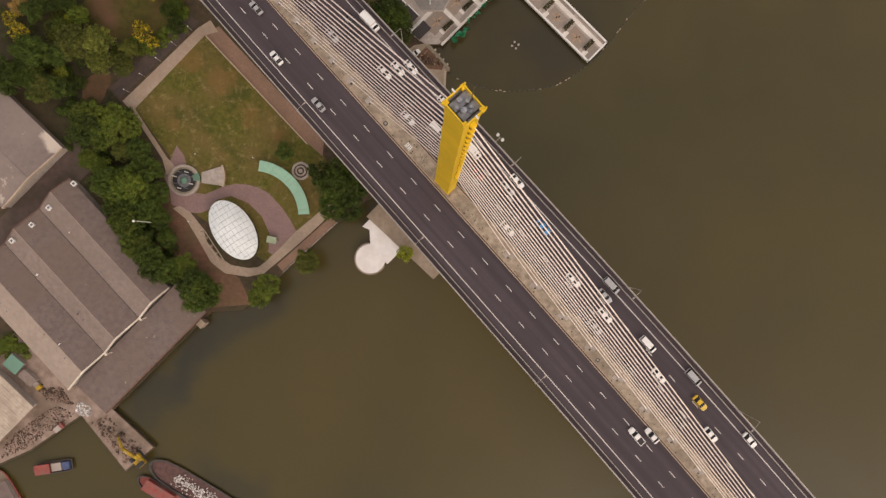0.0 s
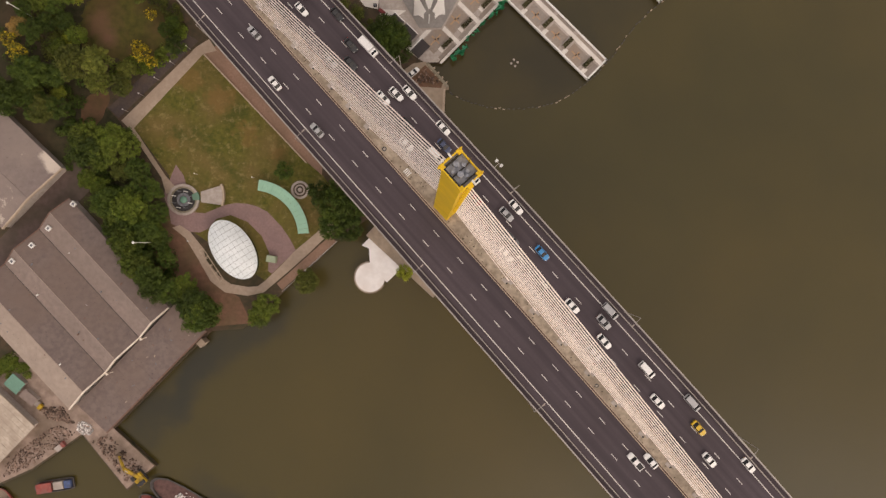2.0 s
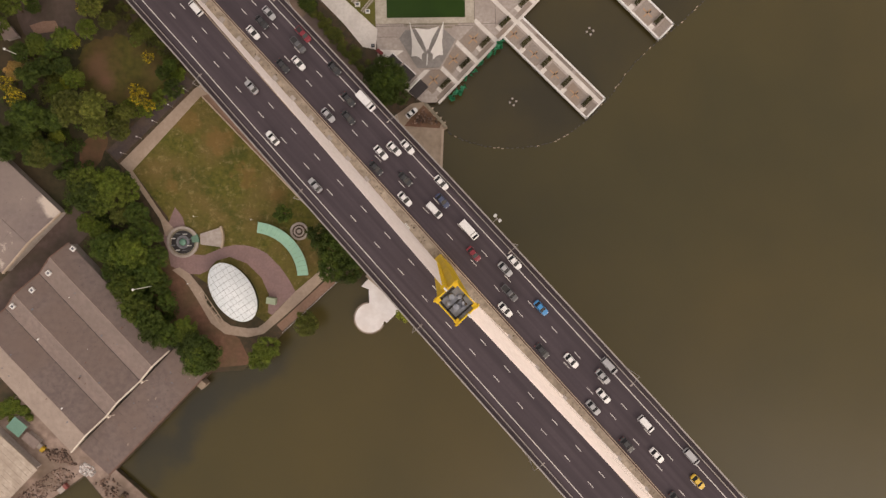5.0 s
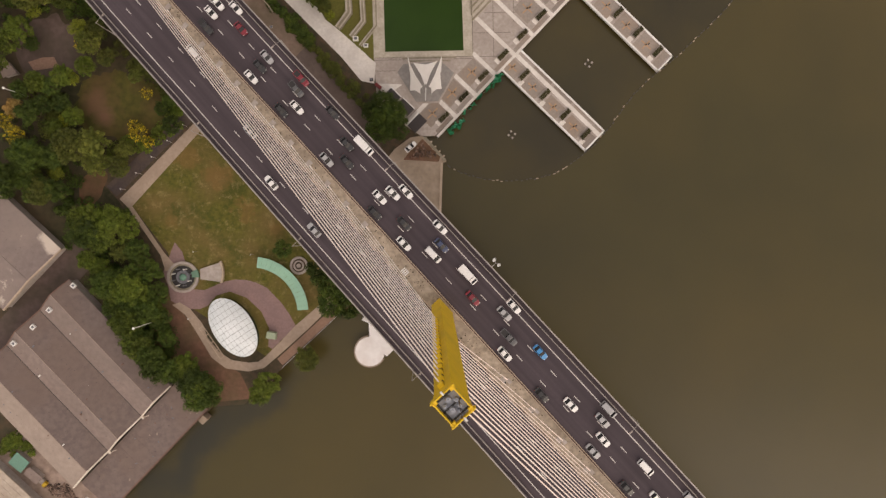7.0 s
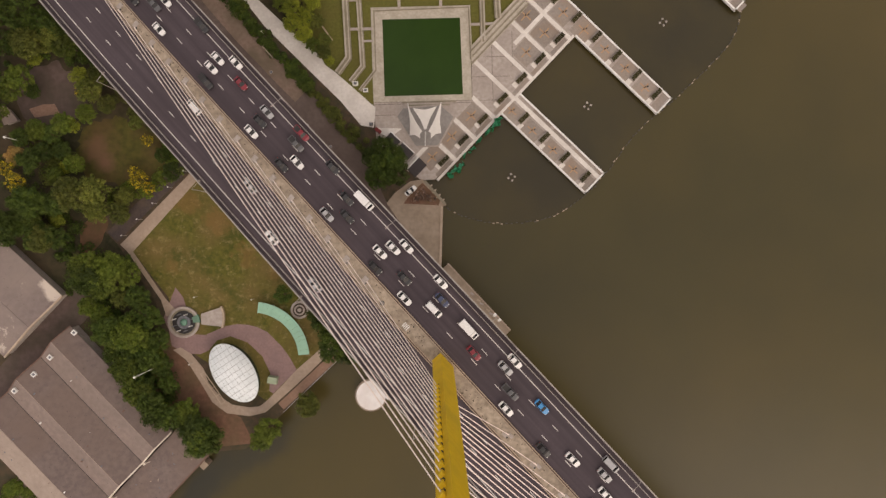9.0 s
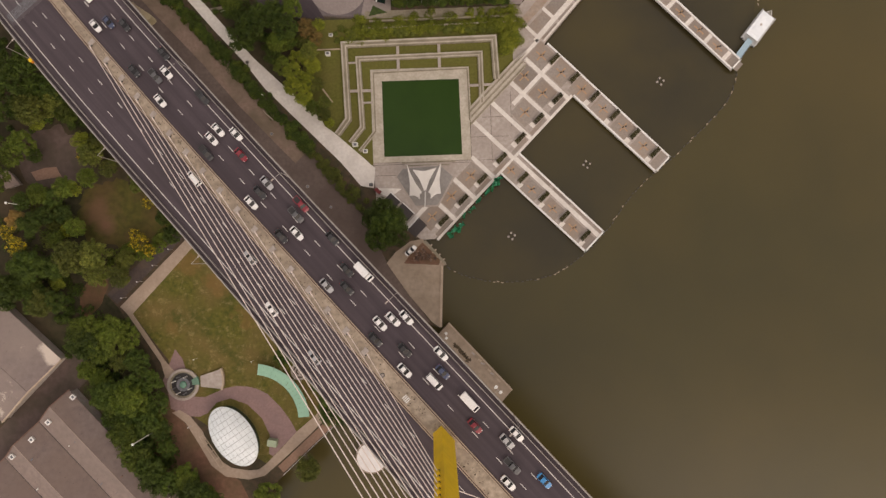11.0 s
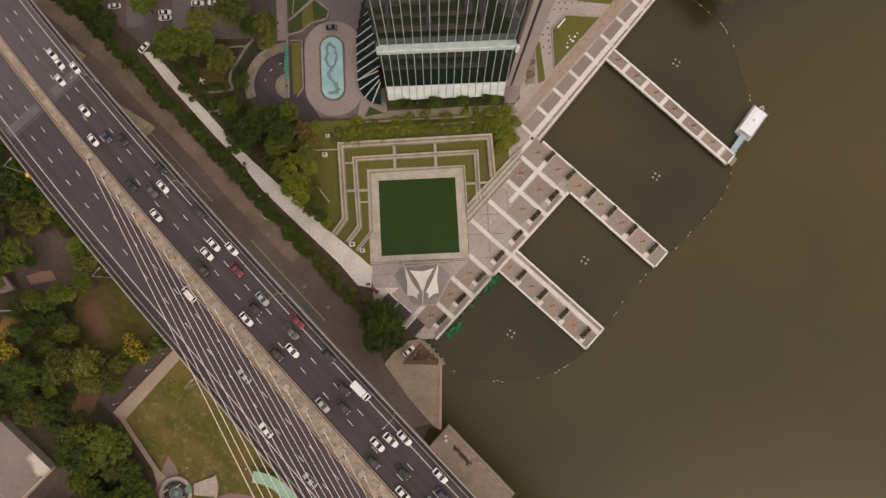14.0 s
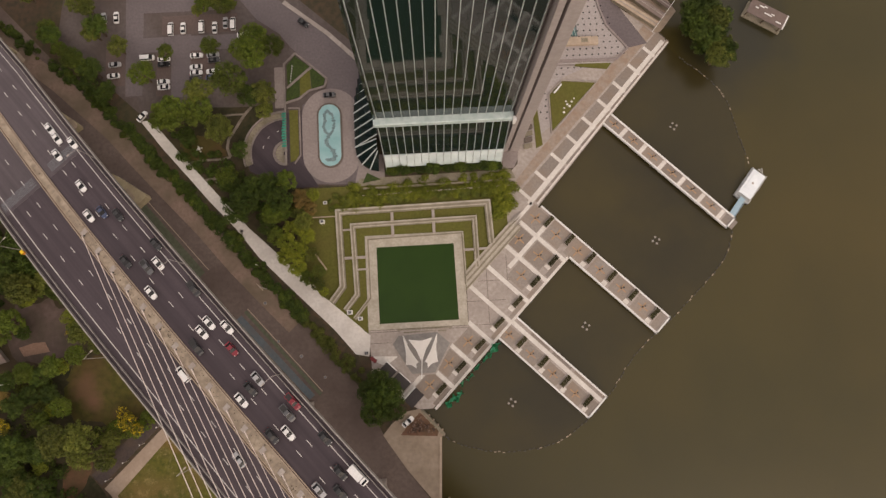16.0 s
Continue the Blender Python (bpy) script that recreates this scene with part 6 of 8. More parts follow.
# excavator
ex = thing("excavator", "yellow excavator working on the dirt quay", "excavator", Matrix.Translation((-104.6, -88.4, 0)) @ Matrix.Rotation(radians(130), 4, "Z") @ Matrix.Scale(1.25, 4))
for y in (-1.1, 1.1):
    bm = bmesh.new()
    box(bm, -1.9, 1.9, y - 0.35, y + 0.35, 0, 0.9, bevel=0.25)
    part("track", bm, M_DARK, ex)
bm = bmesh.new()
box(bm, -2.2, 1.3, -1.3, 1.3, 1.0, 2.1, bevel=0.15)
part("body", bm, M_MACHINE, ex)
bm = bmesh.new()
box(bm, 0.1, 1.5, 0.2, 1.2, 1.6, 3.0, bevel=0.12)
part("cab", bm, M_DARK, ex)
bm = bmesh.new()
tube(bm, (0.6, -0.2, 1.9), (4.4, -0.2, 4.2), 0.62, 0.5, 6)
part("boom", bm, M_MACHINE, ex)
part("stick", tube(bmesh.new(), (4.3, -0.2, 4.3), (8.0, -0.2, 2.2), 0.46, 0.32, 6), M_MACHINE, ex)
part("ram", tube(bmesh.new(), (1.4, -0.2, 2.6), (4.0, -0.2, 4.6), 0.12, None, 6), M_RAIL, ex)
bm = bmesh.new()
box(bm, 7.4, 8.9, -0.9, 0.5, 0.9, 1.9, bevel=0.25)
part("bucket", bm, M_BARK, ex)
bm = bmesh.new()
box(bm, -2.15, -1.0, -1.2, 1.2, 2.1, 2.5, bevel=0.15)
part("engine_cover", bm, M_DARK, ex)


def scatter(name, label, cat, outline, n, smin, smax, mat, seed, flat=0.5):
    """Loose pieces strewn inside an outline, joined."""
    rng = random.Random(seed)
    xs, ys = [p[0] for p in outline], [p[1] for p in outline]

    def inside(x, y):
        c = False
        for (x0, y0), (x1, y1) in zip(outline, outline[1:] + outline[:1]):
            if (y0 > y) != (y1 > y) and x < (x1 - x0) * (y - y0) / (y1 - y0) + x0:
                c = not c
        return c
    verts, faces = [], []
    k = 0
    while k < n:
        x, y = rng.uniform(min(xs), max(xs)), rng.uniform(min(ys), max(ys))
        if not inside(x, y):
            continue
        k += 1
        L, W, H = rng.uniform(smin, smax), rng.uniform(smin, smax) * 0.5, rng.uniform(smin, smax) * flat
        m = Matrix.Translation((x, y, H * 0.4)) @ Matrix.Rotation(rng.uniform(0, 6.3), 4, "Z") @ Matrix.Rotation(rng.uniform(-0.3, 0.3), 4, "X")
        base = len(verts)
        for dx, dy, dz in ((-1, -1, -1), (1, -1, -1), (1, 1, -1), (-1, 1, -1), (-0.8, -0.7, 1), (0.8, -0.8, 1), (0.7, 0.8, 1), (-0.8, 0.8, 1)):
            verts.append(tuple(m @ Vector((dx * L / 2, dy * W / 2, dz * H / 2))))
        faces += [tuple(base + i for i in f) for f in ((0, 3, 2, 1), (4, 5, 6, 7), (0, 1, 5, 4), (1, 2, 6, 5), (2, 3, 7, 6), (3, 0, 4, 7))]
    me = bpy.data.meshes.new(name)
    me.from_pydata(verts, [], faces)
    return tagged(link(name, me, mat), label, cat, "", "stuff")


M_SCRAP = surf("mixed_scrap", (0.075, 0.048, 0.036), (0.30, 0.205, 0.16), 0.35, big=0.3, c3=(0.11, 0.072, 0.056), rough=0.9, island=0.7, big_amount=0.9)
scatter("scrap", "strewn scrap wood and rusty metal", "scrap", [(-152, -88), (-142, -84), (-127, -73), (-133, -70), (-150, -81)], 520, 0.15, 1.0, M_SCRAP, 3, 0.3)
scatter("scrap", "strewn scrap wood and rusty metal", "scrap", [(-140, -64), (-131, -64), (-127, -70), (-136, -68)], 200, 0.25, 1.1, M_SCRAP, 4)
scatter("sacks", "heap of white plastic sacks on the quay", "sacks", disc(-123.6, -71.5, 3.0, 2.2, -30, 12), 150, 0.3, 0.9, M_SACK, 5, 0.7)
scatter("scrap", "planks and rubble strewn on the earth patch", "scrap", [(-9.5, 46.4), (-5.0, 51.6), (0.4, 46.0)], 110, 0.2, 1.1, M_SCRAP, 16, 1.2)
for k in range(4):
    bm = bmesh.new()
    f = 0.25 + 0.2 * k
    box(bm, -0.35, 1.5, -0.22, 0.22, -0.6, 0.75, Matrix.Translation((-4.4 + 7.0 * f, 52.9 - 8.3 * f, 0)) @ Matrix.Rotation(radians(40), 4, "Z"), 0.05)
    tagged(link("wall_stub", bm, M_CURB), "crumbling concrete stub jutting from the quay wall", "wall stub", "stubs of the quay wall")
scatter("scrap", "strewn scrap and sand heaps on the dirt quay", "scrap", [(-121, -76), (-116, -74), (-104, -85), (-110, -90)], 160, 0.25, 1.2, M_SCRAP, 6)

# ---- strip between the tower and the row of young trees ----
slab("forecourt_corner", [(-23.5, 131.4), (-12.9, 131.4), (-12.9, 142), (-21.0, 142)], -0.2, 0.035, M_FORE, "mauve stone paving at the corner of the tower", "pavement")
slab("planting_bed", [(-20.6, 132.0), (-19.0, 135.6), (-14.2, 133.0)], -0.2, 0.22, M_COVER, "wedge of dark groundcover at the tower corner", "planting")
slab("forecourt_corner", [(28.4, 134.4), (32.6, 134.6), (34.2, 137.6), (35.8, 150.0), (28.4, 150.0)], -0.2, 0.035, M_FORE, "mauve stone paving beside the granite piers", "pavement")
slab("garden_walk", [(-22, 130.6), (-22, 133.6), (31.5, 134.2), (33.0, 130.9)], -0.25, 0.05, M_STEP, "narrow grey-brown stone walk along the foot of the tower", "path")
slab("garden_wall", along([(-21.5, 127.3), (31.0, 128.3)], -0.22, 0.22), -0.2, 1.1, M_CONC, "low pale wall behind the terraces", "wall")
slab("garden_wall", along([(-20.5, 129.9), (31.0, 130.4)], -0.3, 0.3), -0.2, 0.9, M_STEP, "low grey-brown wall beside the walk", "wall")

# ---- car park, drive and forecourt west of the tower ----
slab("car_park", [(-97.5, 160.5), (-60, 140), (-48, 133), (-20, 131), (-19, 181), (-45, 205), (-62, 212), (-125, 215), (-128, 190)], -0.3, 0.0, M_ROAD, "grey-mauve asphalt of the car park and drives", "car park")
slab("ramp_road", [(-36, 131.6), (-44, 131.6), (-52, 134), (-60.0, 138.5), (-61.0, 148), (-55.5, 155), (-47.2, 158.8), (-41.3, 159.8), (-41.0, 140)], -0.28, 0.03, M_ASPHALT, "dark asphalt ramp curving below the forecourt", "road")
slab("drive", [(-68, 210), (-56.6, 194.6), (-48.4, 188.6), (-44.7, 183.4), (-37.5, 176.6), (-31.7, 171.0), (-32.5, 166.0), (-41, 161.5), (-41, 133), (-20.2, 131.5), (-20.1, 176.0), (-31, 187.2), (-47, 200.3), (-58, 211)], -0.28, 0.028, M_DRIVE, "smooth mauve-grey drive curving to the entrance", "road")
slab("aisle", [(-87.4, 166.8), (-80.6, 166.8), (-80.2, 190.3), (-87.2, 190.3)], -0.2, 0.014, M_DRIVE, "smooth grey aisle of the car park", "road")
slab("aisle", [(-103.5, 168), (-97.5, 168), (-97.0, 205), (-103.5, 205)], -0.2, 0.012, M_DRIVE, "smooth grey aisle of the car park", "road")
slab("aisle", [(-97.2, 184.0), (-62.5, 184.0), (-62.5, 189.6), (-97.2, 189.6)], -0.2, 0.010, M_DRIVE, "smooth grey aisle of the car park", "road")
slab("aisle", [(-97.2, 199.0), (-64.5, 199.0), (-64.5, 212), (-97.2, 212)], -0.2, 0.011, M_DRIVE, "smooth grey aisle of the car park", "road")
for x0, x1, y0, y1 in ((-92.6, -87.5, 167.5, 183.5), (-80.5, -70.0, 171.5, 183.8), (-90.5, -63.5, 190.4, 197.5), (-110.5, -103.6, 172, 186)):
    slab("parking_bays", [(x0, y0), (x1, y0), (x1, y1), (x0, y1)], -0.2, 0.006, M_BAYS, "brown brick parking bays", "parking")
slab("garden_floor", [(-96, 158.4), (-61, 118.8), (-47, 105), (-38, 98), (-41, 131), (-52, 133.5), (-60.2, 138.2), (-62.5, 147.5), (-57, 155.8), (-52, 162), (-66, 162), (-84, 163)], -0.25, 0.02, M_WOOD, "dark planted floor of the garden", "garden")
slab("garden_lawn", ragged([(-84.0, 149.9), (-79.6, 151.6), (-74.0, 151.4), (-68.9, 148.7), (-67.6, 144.6), (-76.0, 143.6), (-80.9, 143.2)], 12), -0.2, 0.034, M_GLADE, "thin brown-green grass in the garden", "lawn")
M_GARDENPATH = surf("worn_garden_path", (0.20, 0.165, 0.138), (0.29, 0.245, 0.205), 1.2, big=0.3, c3=(0.11, 0.09, 0.065), rough=0.95, big_amount=0.8)
for line, w in (([(-59.0, 161.8), (-61.2, 159.4), (-62.9, 157.0), (-65.0, 153.6), (-67.2, 150.2), (-67.7, 147.2), (-66.6, 143.9)], 1.0), ([(-80.4, 142.5), (-78.0, 143.1), (-74.0, 143.2), (-70.0, 143.2), (-66.6, 143.9)], 0.8), ([(-76.1, 135.9), (-72.8, 136.3), (-69.8, 136.7)], 1.0), ([(-69.5, 159.0), (-65.0, 159.3), (-61.3, 159.2)], 0.7)):
    slab("garden_path", along(line, -w / 2, w / 2), -0.2, 0.045 + 0.006 * w, M_GARDENPATH, "narrow worn stone garden path", "path")
# white table with four stools on the garden grass, and a bench
e = thing("garden_table", "white round garden table on a stone base", "table", Matrix.Translation((-77.4, 147.3, 0.03)))
part("tabletop", tube(bmesh.new(), (0, 0, 0.68), (0, 0, 0.76), 0.55, None, 20), M_WHITEPAINT, e)
part("foot", tube(bmesh.new(), (0, 0, 0), (0, 0, 0.68), 0.28, 0.16, 12), M_WHITEPAINT, e)
for k in range(4):
    a = 0.4 + k * math.pi / 2
    e = thing("garden_stool", "white drum-shaped garden stool beside the table", "stool", Matrix.Translation((-77.4 + 0.95 * math.cos(a), 147.3 + 0.95 * math.sin(a), 0.03)), "stools round the garden table")
    bm = tube(bmesh.new(), (0, 0, 0), (0, 0, 0.22), 0.2, 0.28, 12)
    part("drum", tube(bm, (0, 0, 0.22), (0, 0, 0.45), 0.28, 0.22, 12), M_WHITEPAINT, e)
e = thing("garden_bench", "short white stone bench beside the garden path", "bench", Matrix.Translation((-71.0, 135.2, 0.02)) @ Matrix.Rotation(0.15, 4, "Z"))
bm = bmesh.new()
box(bm, -0.8, 0.8, -0.24, 0.24, 0.38, 0.48, bevel=0.02)
part("seat", bm, M_WHITEPAINT, e)
for x in (-0.55, 0.55):
    bm = bmesh.new()
    box(bm, x - 0.1, x + 0.1, -0.18, 0.18, 0, 0.38, bevel=0.02)
    part("leg", bm, M_WHITEPAINT, e)


def stadium(cx, cy, hw, hl, n=16):
    top = [(cx + hw * math.cos(math.pi * i / n), cy + hl - hw + hw * math.sin(math.pi * i / n)) for i in range(n + 1)]
    bot = [(cx - hw * math.cos(math.pi * i / n), cy - hl + hw - hw * math.sin(math.pi * i / n)) for i in range(n + 1)]
    return top + bot


slab("forecourt", stadium(-31.0, 149.9, 10.2, 17.2), -0.2, 0.14, M_FORE, "pale mauve stone forecourt island", "forecourt")
pool = thing("fountain_pool", "long rounded fountain pool with pale blue mosaic", "pool")
part("rim", prism(bmesh.new(), stadium(-31.5, 149.9, 4.4, 11.8), -0.1, 0.5), M_JOINT, pool)
M_AQUA = surf("aqua_pool", (0.22, 0.42, 0.44), (0.30, 0.50, 0.52), 0.3, rough=0.2, bump=0.0)
part("water", prism(bmesh.new(), stadium(-31.5, 149.9, 3.8, 11.2), 0.2, 0.53), M_AQUA, pool)
M_MOSAIC = surf("grey_mosaic", (0.11, 0.18, 0.19), (0.17, 0.25, 0.26), 1.0, rough=0.4)
curl = [(-32.6, 141.0), (-30.6, 140.7), (-29.8, 142.2), (-30.6, 144.2), (-32.2, 146.0), (-33.0, 148.0), (-31.6, 149.8), (-30.4, 151.4), (-29.8, 154.0), (-30.4, 157.0), (-32.0, 158.8), (-33.2, 157.6), (-33.0, 155.4), (-33.6, 153.2), (-33.0, 151.0), (-31.4, 149.9)]
k = 0
for p, q in zip(curl, curl[1:]):
    for f in (0.0, 0.34, 0.67):
        x, y = p[0] + (q[0] - p[0]) * f, p[1] + (q[1] - p[1]) * f
        part("mosaic", prism(bmesh.new(), disc(x, y, 0.62 + 0.18 * math.sin(k * 2.3) + (0.25 if y < 148 else 0), 0.45, 40 * math.sin(k), 10), 0.3, 0.545 + 0.0012 * (k % 5)), M_MOSAIC, pool)
        k += 1
M_RAMPCONC = surf("grey_ramp_concrete", (0.235, 0.198, 0.182), (0.305, 0.262, 0.240), 1.2, big=0.2, c3=(0.16, 0.13, 0.12), rough=0.9, big_amount=0.7)
RCX, RCY = -47.2, 144.6
slab("ramp_wall", ring(RCX, RCY, 14.45, 15.0, 90, 198, 30), -0.3, 0.9, M_RAMPCONC, "curved pale wall round the ramp", "wall")
slab("ramp_walk", ring(RCX, RCY, 12.4, 14.45, 90, 198, 30), -0.3, 0.12, M_STEP, "curved grey walk beside the ramp wall", "path")
slab("ramp_kerb", ring(RCX, RCY, 11.9, 12.4, 90, 198, 30), -0.3, 0.5, M_RAMPCONC, "curved pale kerb of the ramp", "kerb")
slab("ramp_island", ring(-47.2, 144.2, 3.6, 4.5, 88, 268, 24), -0.2, 0.4, M_RAMPCONC, "curved kerb island of the ramp", "kerb")
slab("ramp_grate", ring(-47.2, 144.2, 0.8, 3.55, 90, 266, 20), -0.2, 0.12, M_STEP, "brown slatted grate inside the island", "grate")
for k in range(9):
    a = 100 + k * 20
    c0, s0 = math.cos(radians(a)), math.sin(radians(a))
    setting("grate_bar", tube(bmesh.new(), (-47.2 + 0.9 * c0, 144.2 + 0.9 * s0, 0.2), (-47.2 + 3.2 * c0, 144.2 + 3.2 * s0, 0.2), 0.07, None, 6), M_RAMPCONC, "pale bar of the ramp grate", "grate")
for a in (112, 140, 168):
    c0, s0 = math.cos(radians(a)), math.sin(radians(a))
    slab("lane_mark", along([(RCX + 8.2 * math.cos(radians(a - 7)), RCY + 8.2 * math.sin(radians(a - 7))), (RCX + 8.2 * c0, RCY + 8.2 * s0)], -0.09, 0.09), 0.0, 0.04, M_PAINT, "white lane dash on the ramp", "road marking")
slab("planting_bed", [(-45.6, 159.8), (-42.5, 159.7), (-42.5, 143.6), (-43.6, 141.4), (-45.6, 140.8)], -0.2, 0.25, M_GRASS, "strip of trimmed grass beside the ramp", "lawn")
slab("planting_bed", [(-46.2, 176.3), (-43.2, 179.9), (-38.0, 175.6), (-45.9, 169.0)], -0.2, 0.25, M_COVER, "wedge of dark groundcover with white marker stones", "planting")
slab("planting_bed", [(-46.3, 167.4), (-41.6, 171.4), (-41.8, 164.6), (-46.6, 163.2)], -0.2, 0.24, M_COVER, "wedge of dark groundcover in the drive", "planting")
slab("planting_bed", [(-41.5, 171.5), (-38.0, 174.5), (-37.6, 167.2), (-41.6, 164.5)], -0.2, 0.26, M_GRASS, "bright strip of trimmed grass in the drive", "lawn")
slab("planting_bed", [(-37.9, 174.4), (-36.8, 174.9), (-32.6, 171.0), (-33.2, 168.6), (-37.4, 167.3)], -0.2, 0.24, M_COVER, "wedge of dark groundcover beside the forecourt", "planting")
for line, w in (([(-47.0, 177.0), (-43.0, 181.0), (-37.2, 175.8), (-31.9, 170.8), (-32.8, 168.0), (-38.5, 166.6), (-42.0, 163.8), (-47.4, 162.4)], 0.7), ([(-46.2, 168.0), (-37.4, 175.4)], 0.8), ([(-46.0, 160.6), (-42.0, 160.4), (-42.0, 143.2), (-44.2, 140.2)], 0.5)):
    for p, q in zip(line, line[1:]):
        slab("bed_kerb", along([p, q], -w / 2, w / 2), -0.2, 0.4 + 0.004 * (p[0] > -40), M_RAMPCONC, "pale concrete kerb round the planting beds", "kerb")
for k in range(7):
    e = thing("marker_stone", "small white marker stone in the groundcover", "stone", Matrix.Translation((-44.9 + 0.12 * k, 170.5 + 0.95 * k, 0.25)), "marker stones in the bed")
    bm = bmesh.new()
    bmesh.ops.create_icosphere(bm, subdivisions=1, radius=0.22, matrix=Matrix.Diagonal((1.2, 0.9, 0.8, 1)))
    part("rock", bm, M_WHITEPAINT, e)
slab("screen_wall", [(-47.3, 177), (-46.7, 177), (-46.7, 139.8), (-47.3, 139.8)], -0.2, 0.9, M_RAMPCONC, "low concrete wall beside the ramp", "wall")
slab("side_walk", [(-50.6, 176), (-47.4, 176), (-47.4, 160.8), (-50.6, 160.8)], -0.2, 0.05, M_FORE, "narrow grey walk beside the screen wall", "path")
net = thing("green_netting", "teal green netting hung along the ramp wall", "netting")
rg = random.Random(8)
for k in range(13):
    y = 146.2 + k * 0.98
    bm = bmesh.new()
    prism(bm, [(-48.0 + rg.uniform(-0.5, 0.2), y), (-46.8, y + 0.1), (-46.6, y + rg.uniform(0.5, 0.8)), (-47.9 + rg.uniform(-0.3, 0.3), y + 0.7)], 0.9, 1.0 + rg.uniform(0.02, 0.25))
    part("cloth", bm, plain("teal_cloth", (0.04, 0.27, 0.19), 0.8) if k == 0 else bpy.data.materials["teal_cloth"], net)
slab("side_kerb", along([(-20.0, 165), (-20.2, 175.8), (-31.2, 187.0), (-47.2, 200.2)], 0.0, 1.5), -0.2, 0.2, M_CONC, "pale pavement along the drive", "pavement")
slab("drive_kerb", [(-19.3, 183), (-18.3, 183), (-16.5, 205), (-17.5, 205)], -0.2, 0.4, M_CONC, "pale kerb beside the tower", "kerb")

# plaza north of the tower
M_TILE = surf("pale_tiles", (0.33, 0.295, 0.285), (0.42, 0.375, 0.36), 1.5, rough=0.8)
slab("tiled_forecourt", [(40.5, 157.5), (37, 142), (47.5, 149.5), (47.5, 163.2), (52.8, 167), (64, 171.2), (77, 176), (68.5, 197), (55, 203), (38, 204), (37, 178)], -0.2, 0.04, M_TILE, "pale tiled forecourt with dark inlaid dots", "pavement")
dots = bmesh.new()
box(dots, -0.28, 0.28, -0.28, 0.28, 0, 0.02, Matrix.Rotation(radians(45), 4, "Z"))
dot_mesh = bpy.data.meshes.new("inlay")
dots.to_mesh(dot_mesh)
dots.free()
dot_mesh.materials.append(M_DARK)
inlays = thing("inlaid_tiles", "dark square tiles inlaid in the pale paving", "tiles")
for i in range(17):
    for j in range(23):
        x, y = 38.6 + 2.3 * i + (0.4 if j % 2 else 0), 152 + 2.3 * j
        if y > 203 - 0.1 * i or (y < 166.5 and x > 46.8) or (166 < y < 175 and x > 49 + (y - 166) * 2.4) or x > 76 - (y - 176) * 0.4 or x < 40.2 + 0.02 * y:
            continue
        o = link("inlay", dot_mesh, None, inlays)
        o.location = (x, y, 0.042)
slab("lawn_bed", [(47.3, 147.4), (47.3, 160.6), (52.2, 165.4), (63.9, 164.2)], -0.2, 0.3, M_GRASS, "triangular bed of trimmed grass with white stones", "lawn")
slab("lawn_bed", [(56.9, 170.8), (58.8, 172.8), (70.4, 171.3), (68.6, 169.2)], -0.2, 0.3, M_GRASS, "narrow bed of trimmed grass", "lawn")
bm = bmesh.new()
for p, q in (((46.9, 146.4), (46.9, 160.8)), ((46.9, 160.8), (52.0, 165.8)), ((52.0, 165.8), (64.7, 164.6)), ((64.7, 164.6), (46.9, 146.4))):
    tube(bm, (*p, 0.25), (*q, 0.25), 0.22, None, 6)
setting("bed_kerb", bm, M_CONC, "grey stone kerb round the grass bed", "kerb")
for i, (x, y) in enumerate(((53, 156), (54.2, 157.3), (55, 156.6), (53.8, 158.4), (55.8, 158.2), (52.8, 154.4), (56.8, 159.4))):
    e = thing("stone", "white ornamental stone on the grass", "stone", Matrix.Translation((x - 0.9, y - 0.6, 0.3)), "white stones on the grass")
    bm = bmesh.new()
    bmesh.ops.create_icosphere(bm, subdivisions=1, radius=0.4 + 0.1 * (i % 3), matrix=Matrix.Diagonal((1, 0.8, 0.6, 1)))
    part("rock", bm, M_WHITEPAINT, e)
bench = thing("bench", "long white stone bench on the grass", "bench", Matrix.Translation((50.3, 162.6, 0.3)) @ Matrix.Rotation(radians(48), 4, "Z"))
bm = bmesh.new()
box(bm, -2.2, 2.2, -0.3, 0.3, 0.35, 0.5, bevel=0.04)
part("seat", bm, M_WHITEPAINT, bench)
for x in (-1.7, 1.7):
    bm = bmesh.new()
    box(bm, x - 0.15, x + 0.15, -0.25, 0.25, 0, 0.35)
    part("leg", bm, M_CONC, bench)
skyl = thing("skylight", "glazed skylight pavilion with a teal tint", "skylight", Matrix.Translation((55.2, 186.2, 0)))
bm = bmesh.new()
bmesh.ops.create_cone(bm, cap_ends=True, segments=4, radius1=5.6, radius2=3.6, depth=2.6, matrix=Matrix.Translation((0, 0, 1.3)) @ Matrix.Rotation(radians(45), 4, "Z"))
part("glazing", bm, glass("teal_glass", (0.10, 0.20, 0.21), 0.08), skyl)
for k in range(-3, 4):
    part("bar", tube(bmesh.new(), (k * 1.1, -3.9, 0.1), (k * 0.75, -2.6, 2.65), 0.09, None, 5), M_MULL, skyl)
    part("bar", tube(bmesh.new(), (k * 0.75, -2.6, 2.65), (k * 0.75, 2.6, 2.65), 0.07, None, 5), M_MULL, skyl)
roofN = thing("entrance_block", "low pale stone block with square skylights", "pavilion", Matrix.Translation((57.6, 179.9, 0)))
bm = bmesh.new()
box(bm, -8.6, 8.6, -1.5, 1.5, 0, 1.4, bevel=0.1)
part("block", bm, M_CURB, roofN)
for x in (-4.8, 3.6):
    bm = bmesh.new()
    box(bm, x - 1.2, x + 1.2, -0.8, 0.8, 1.4, 1.5, bevel=0.03)
    part("roof_light", bm, M_STEP, roofN)
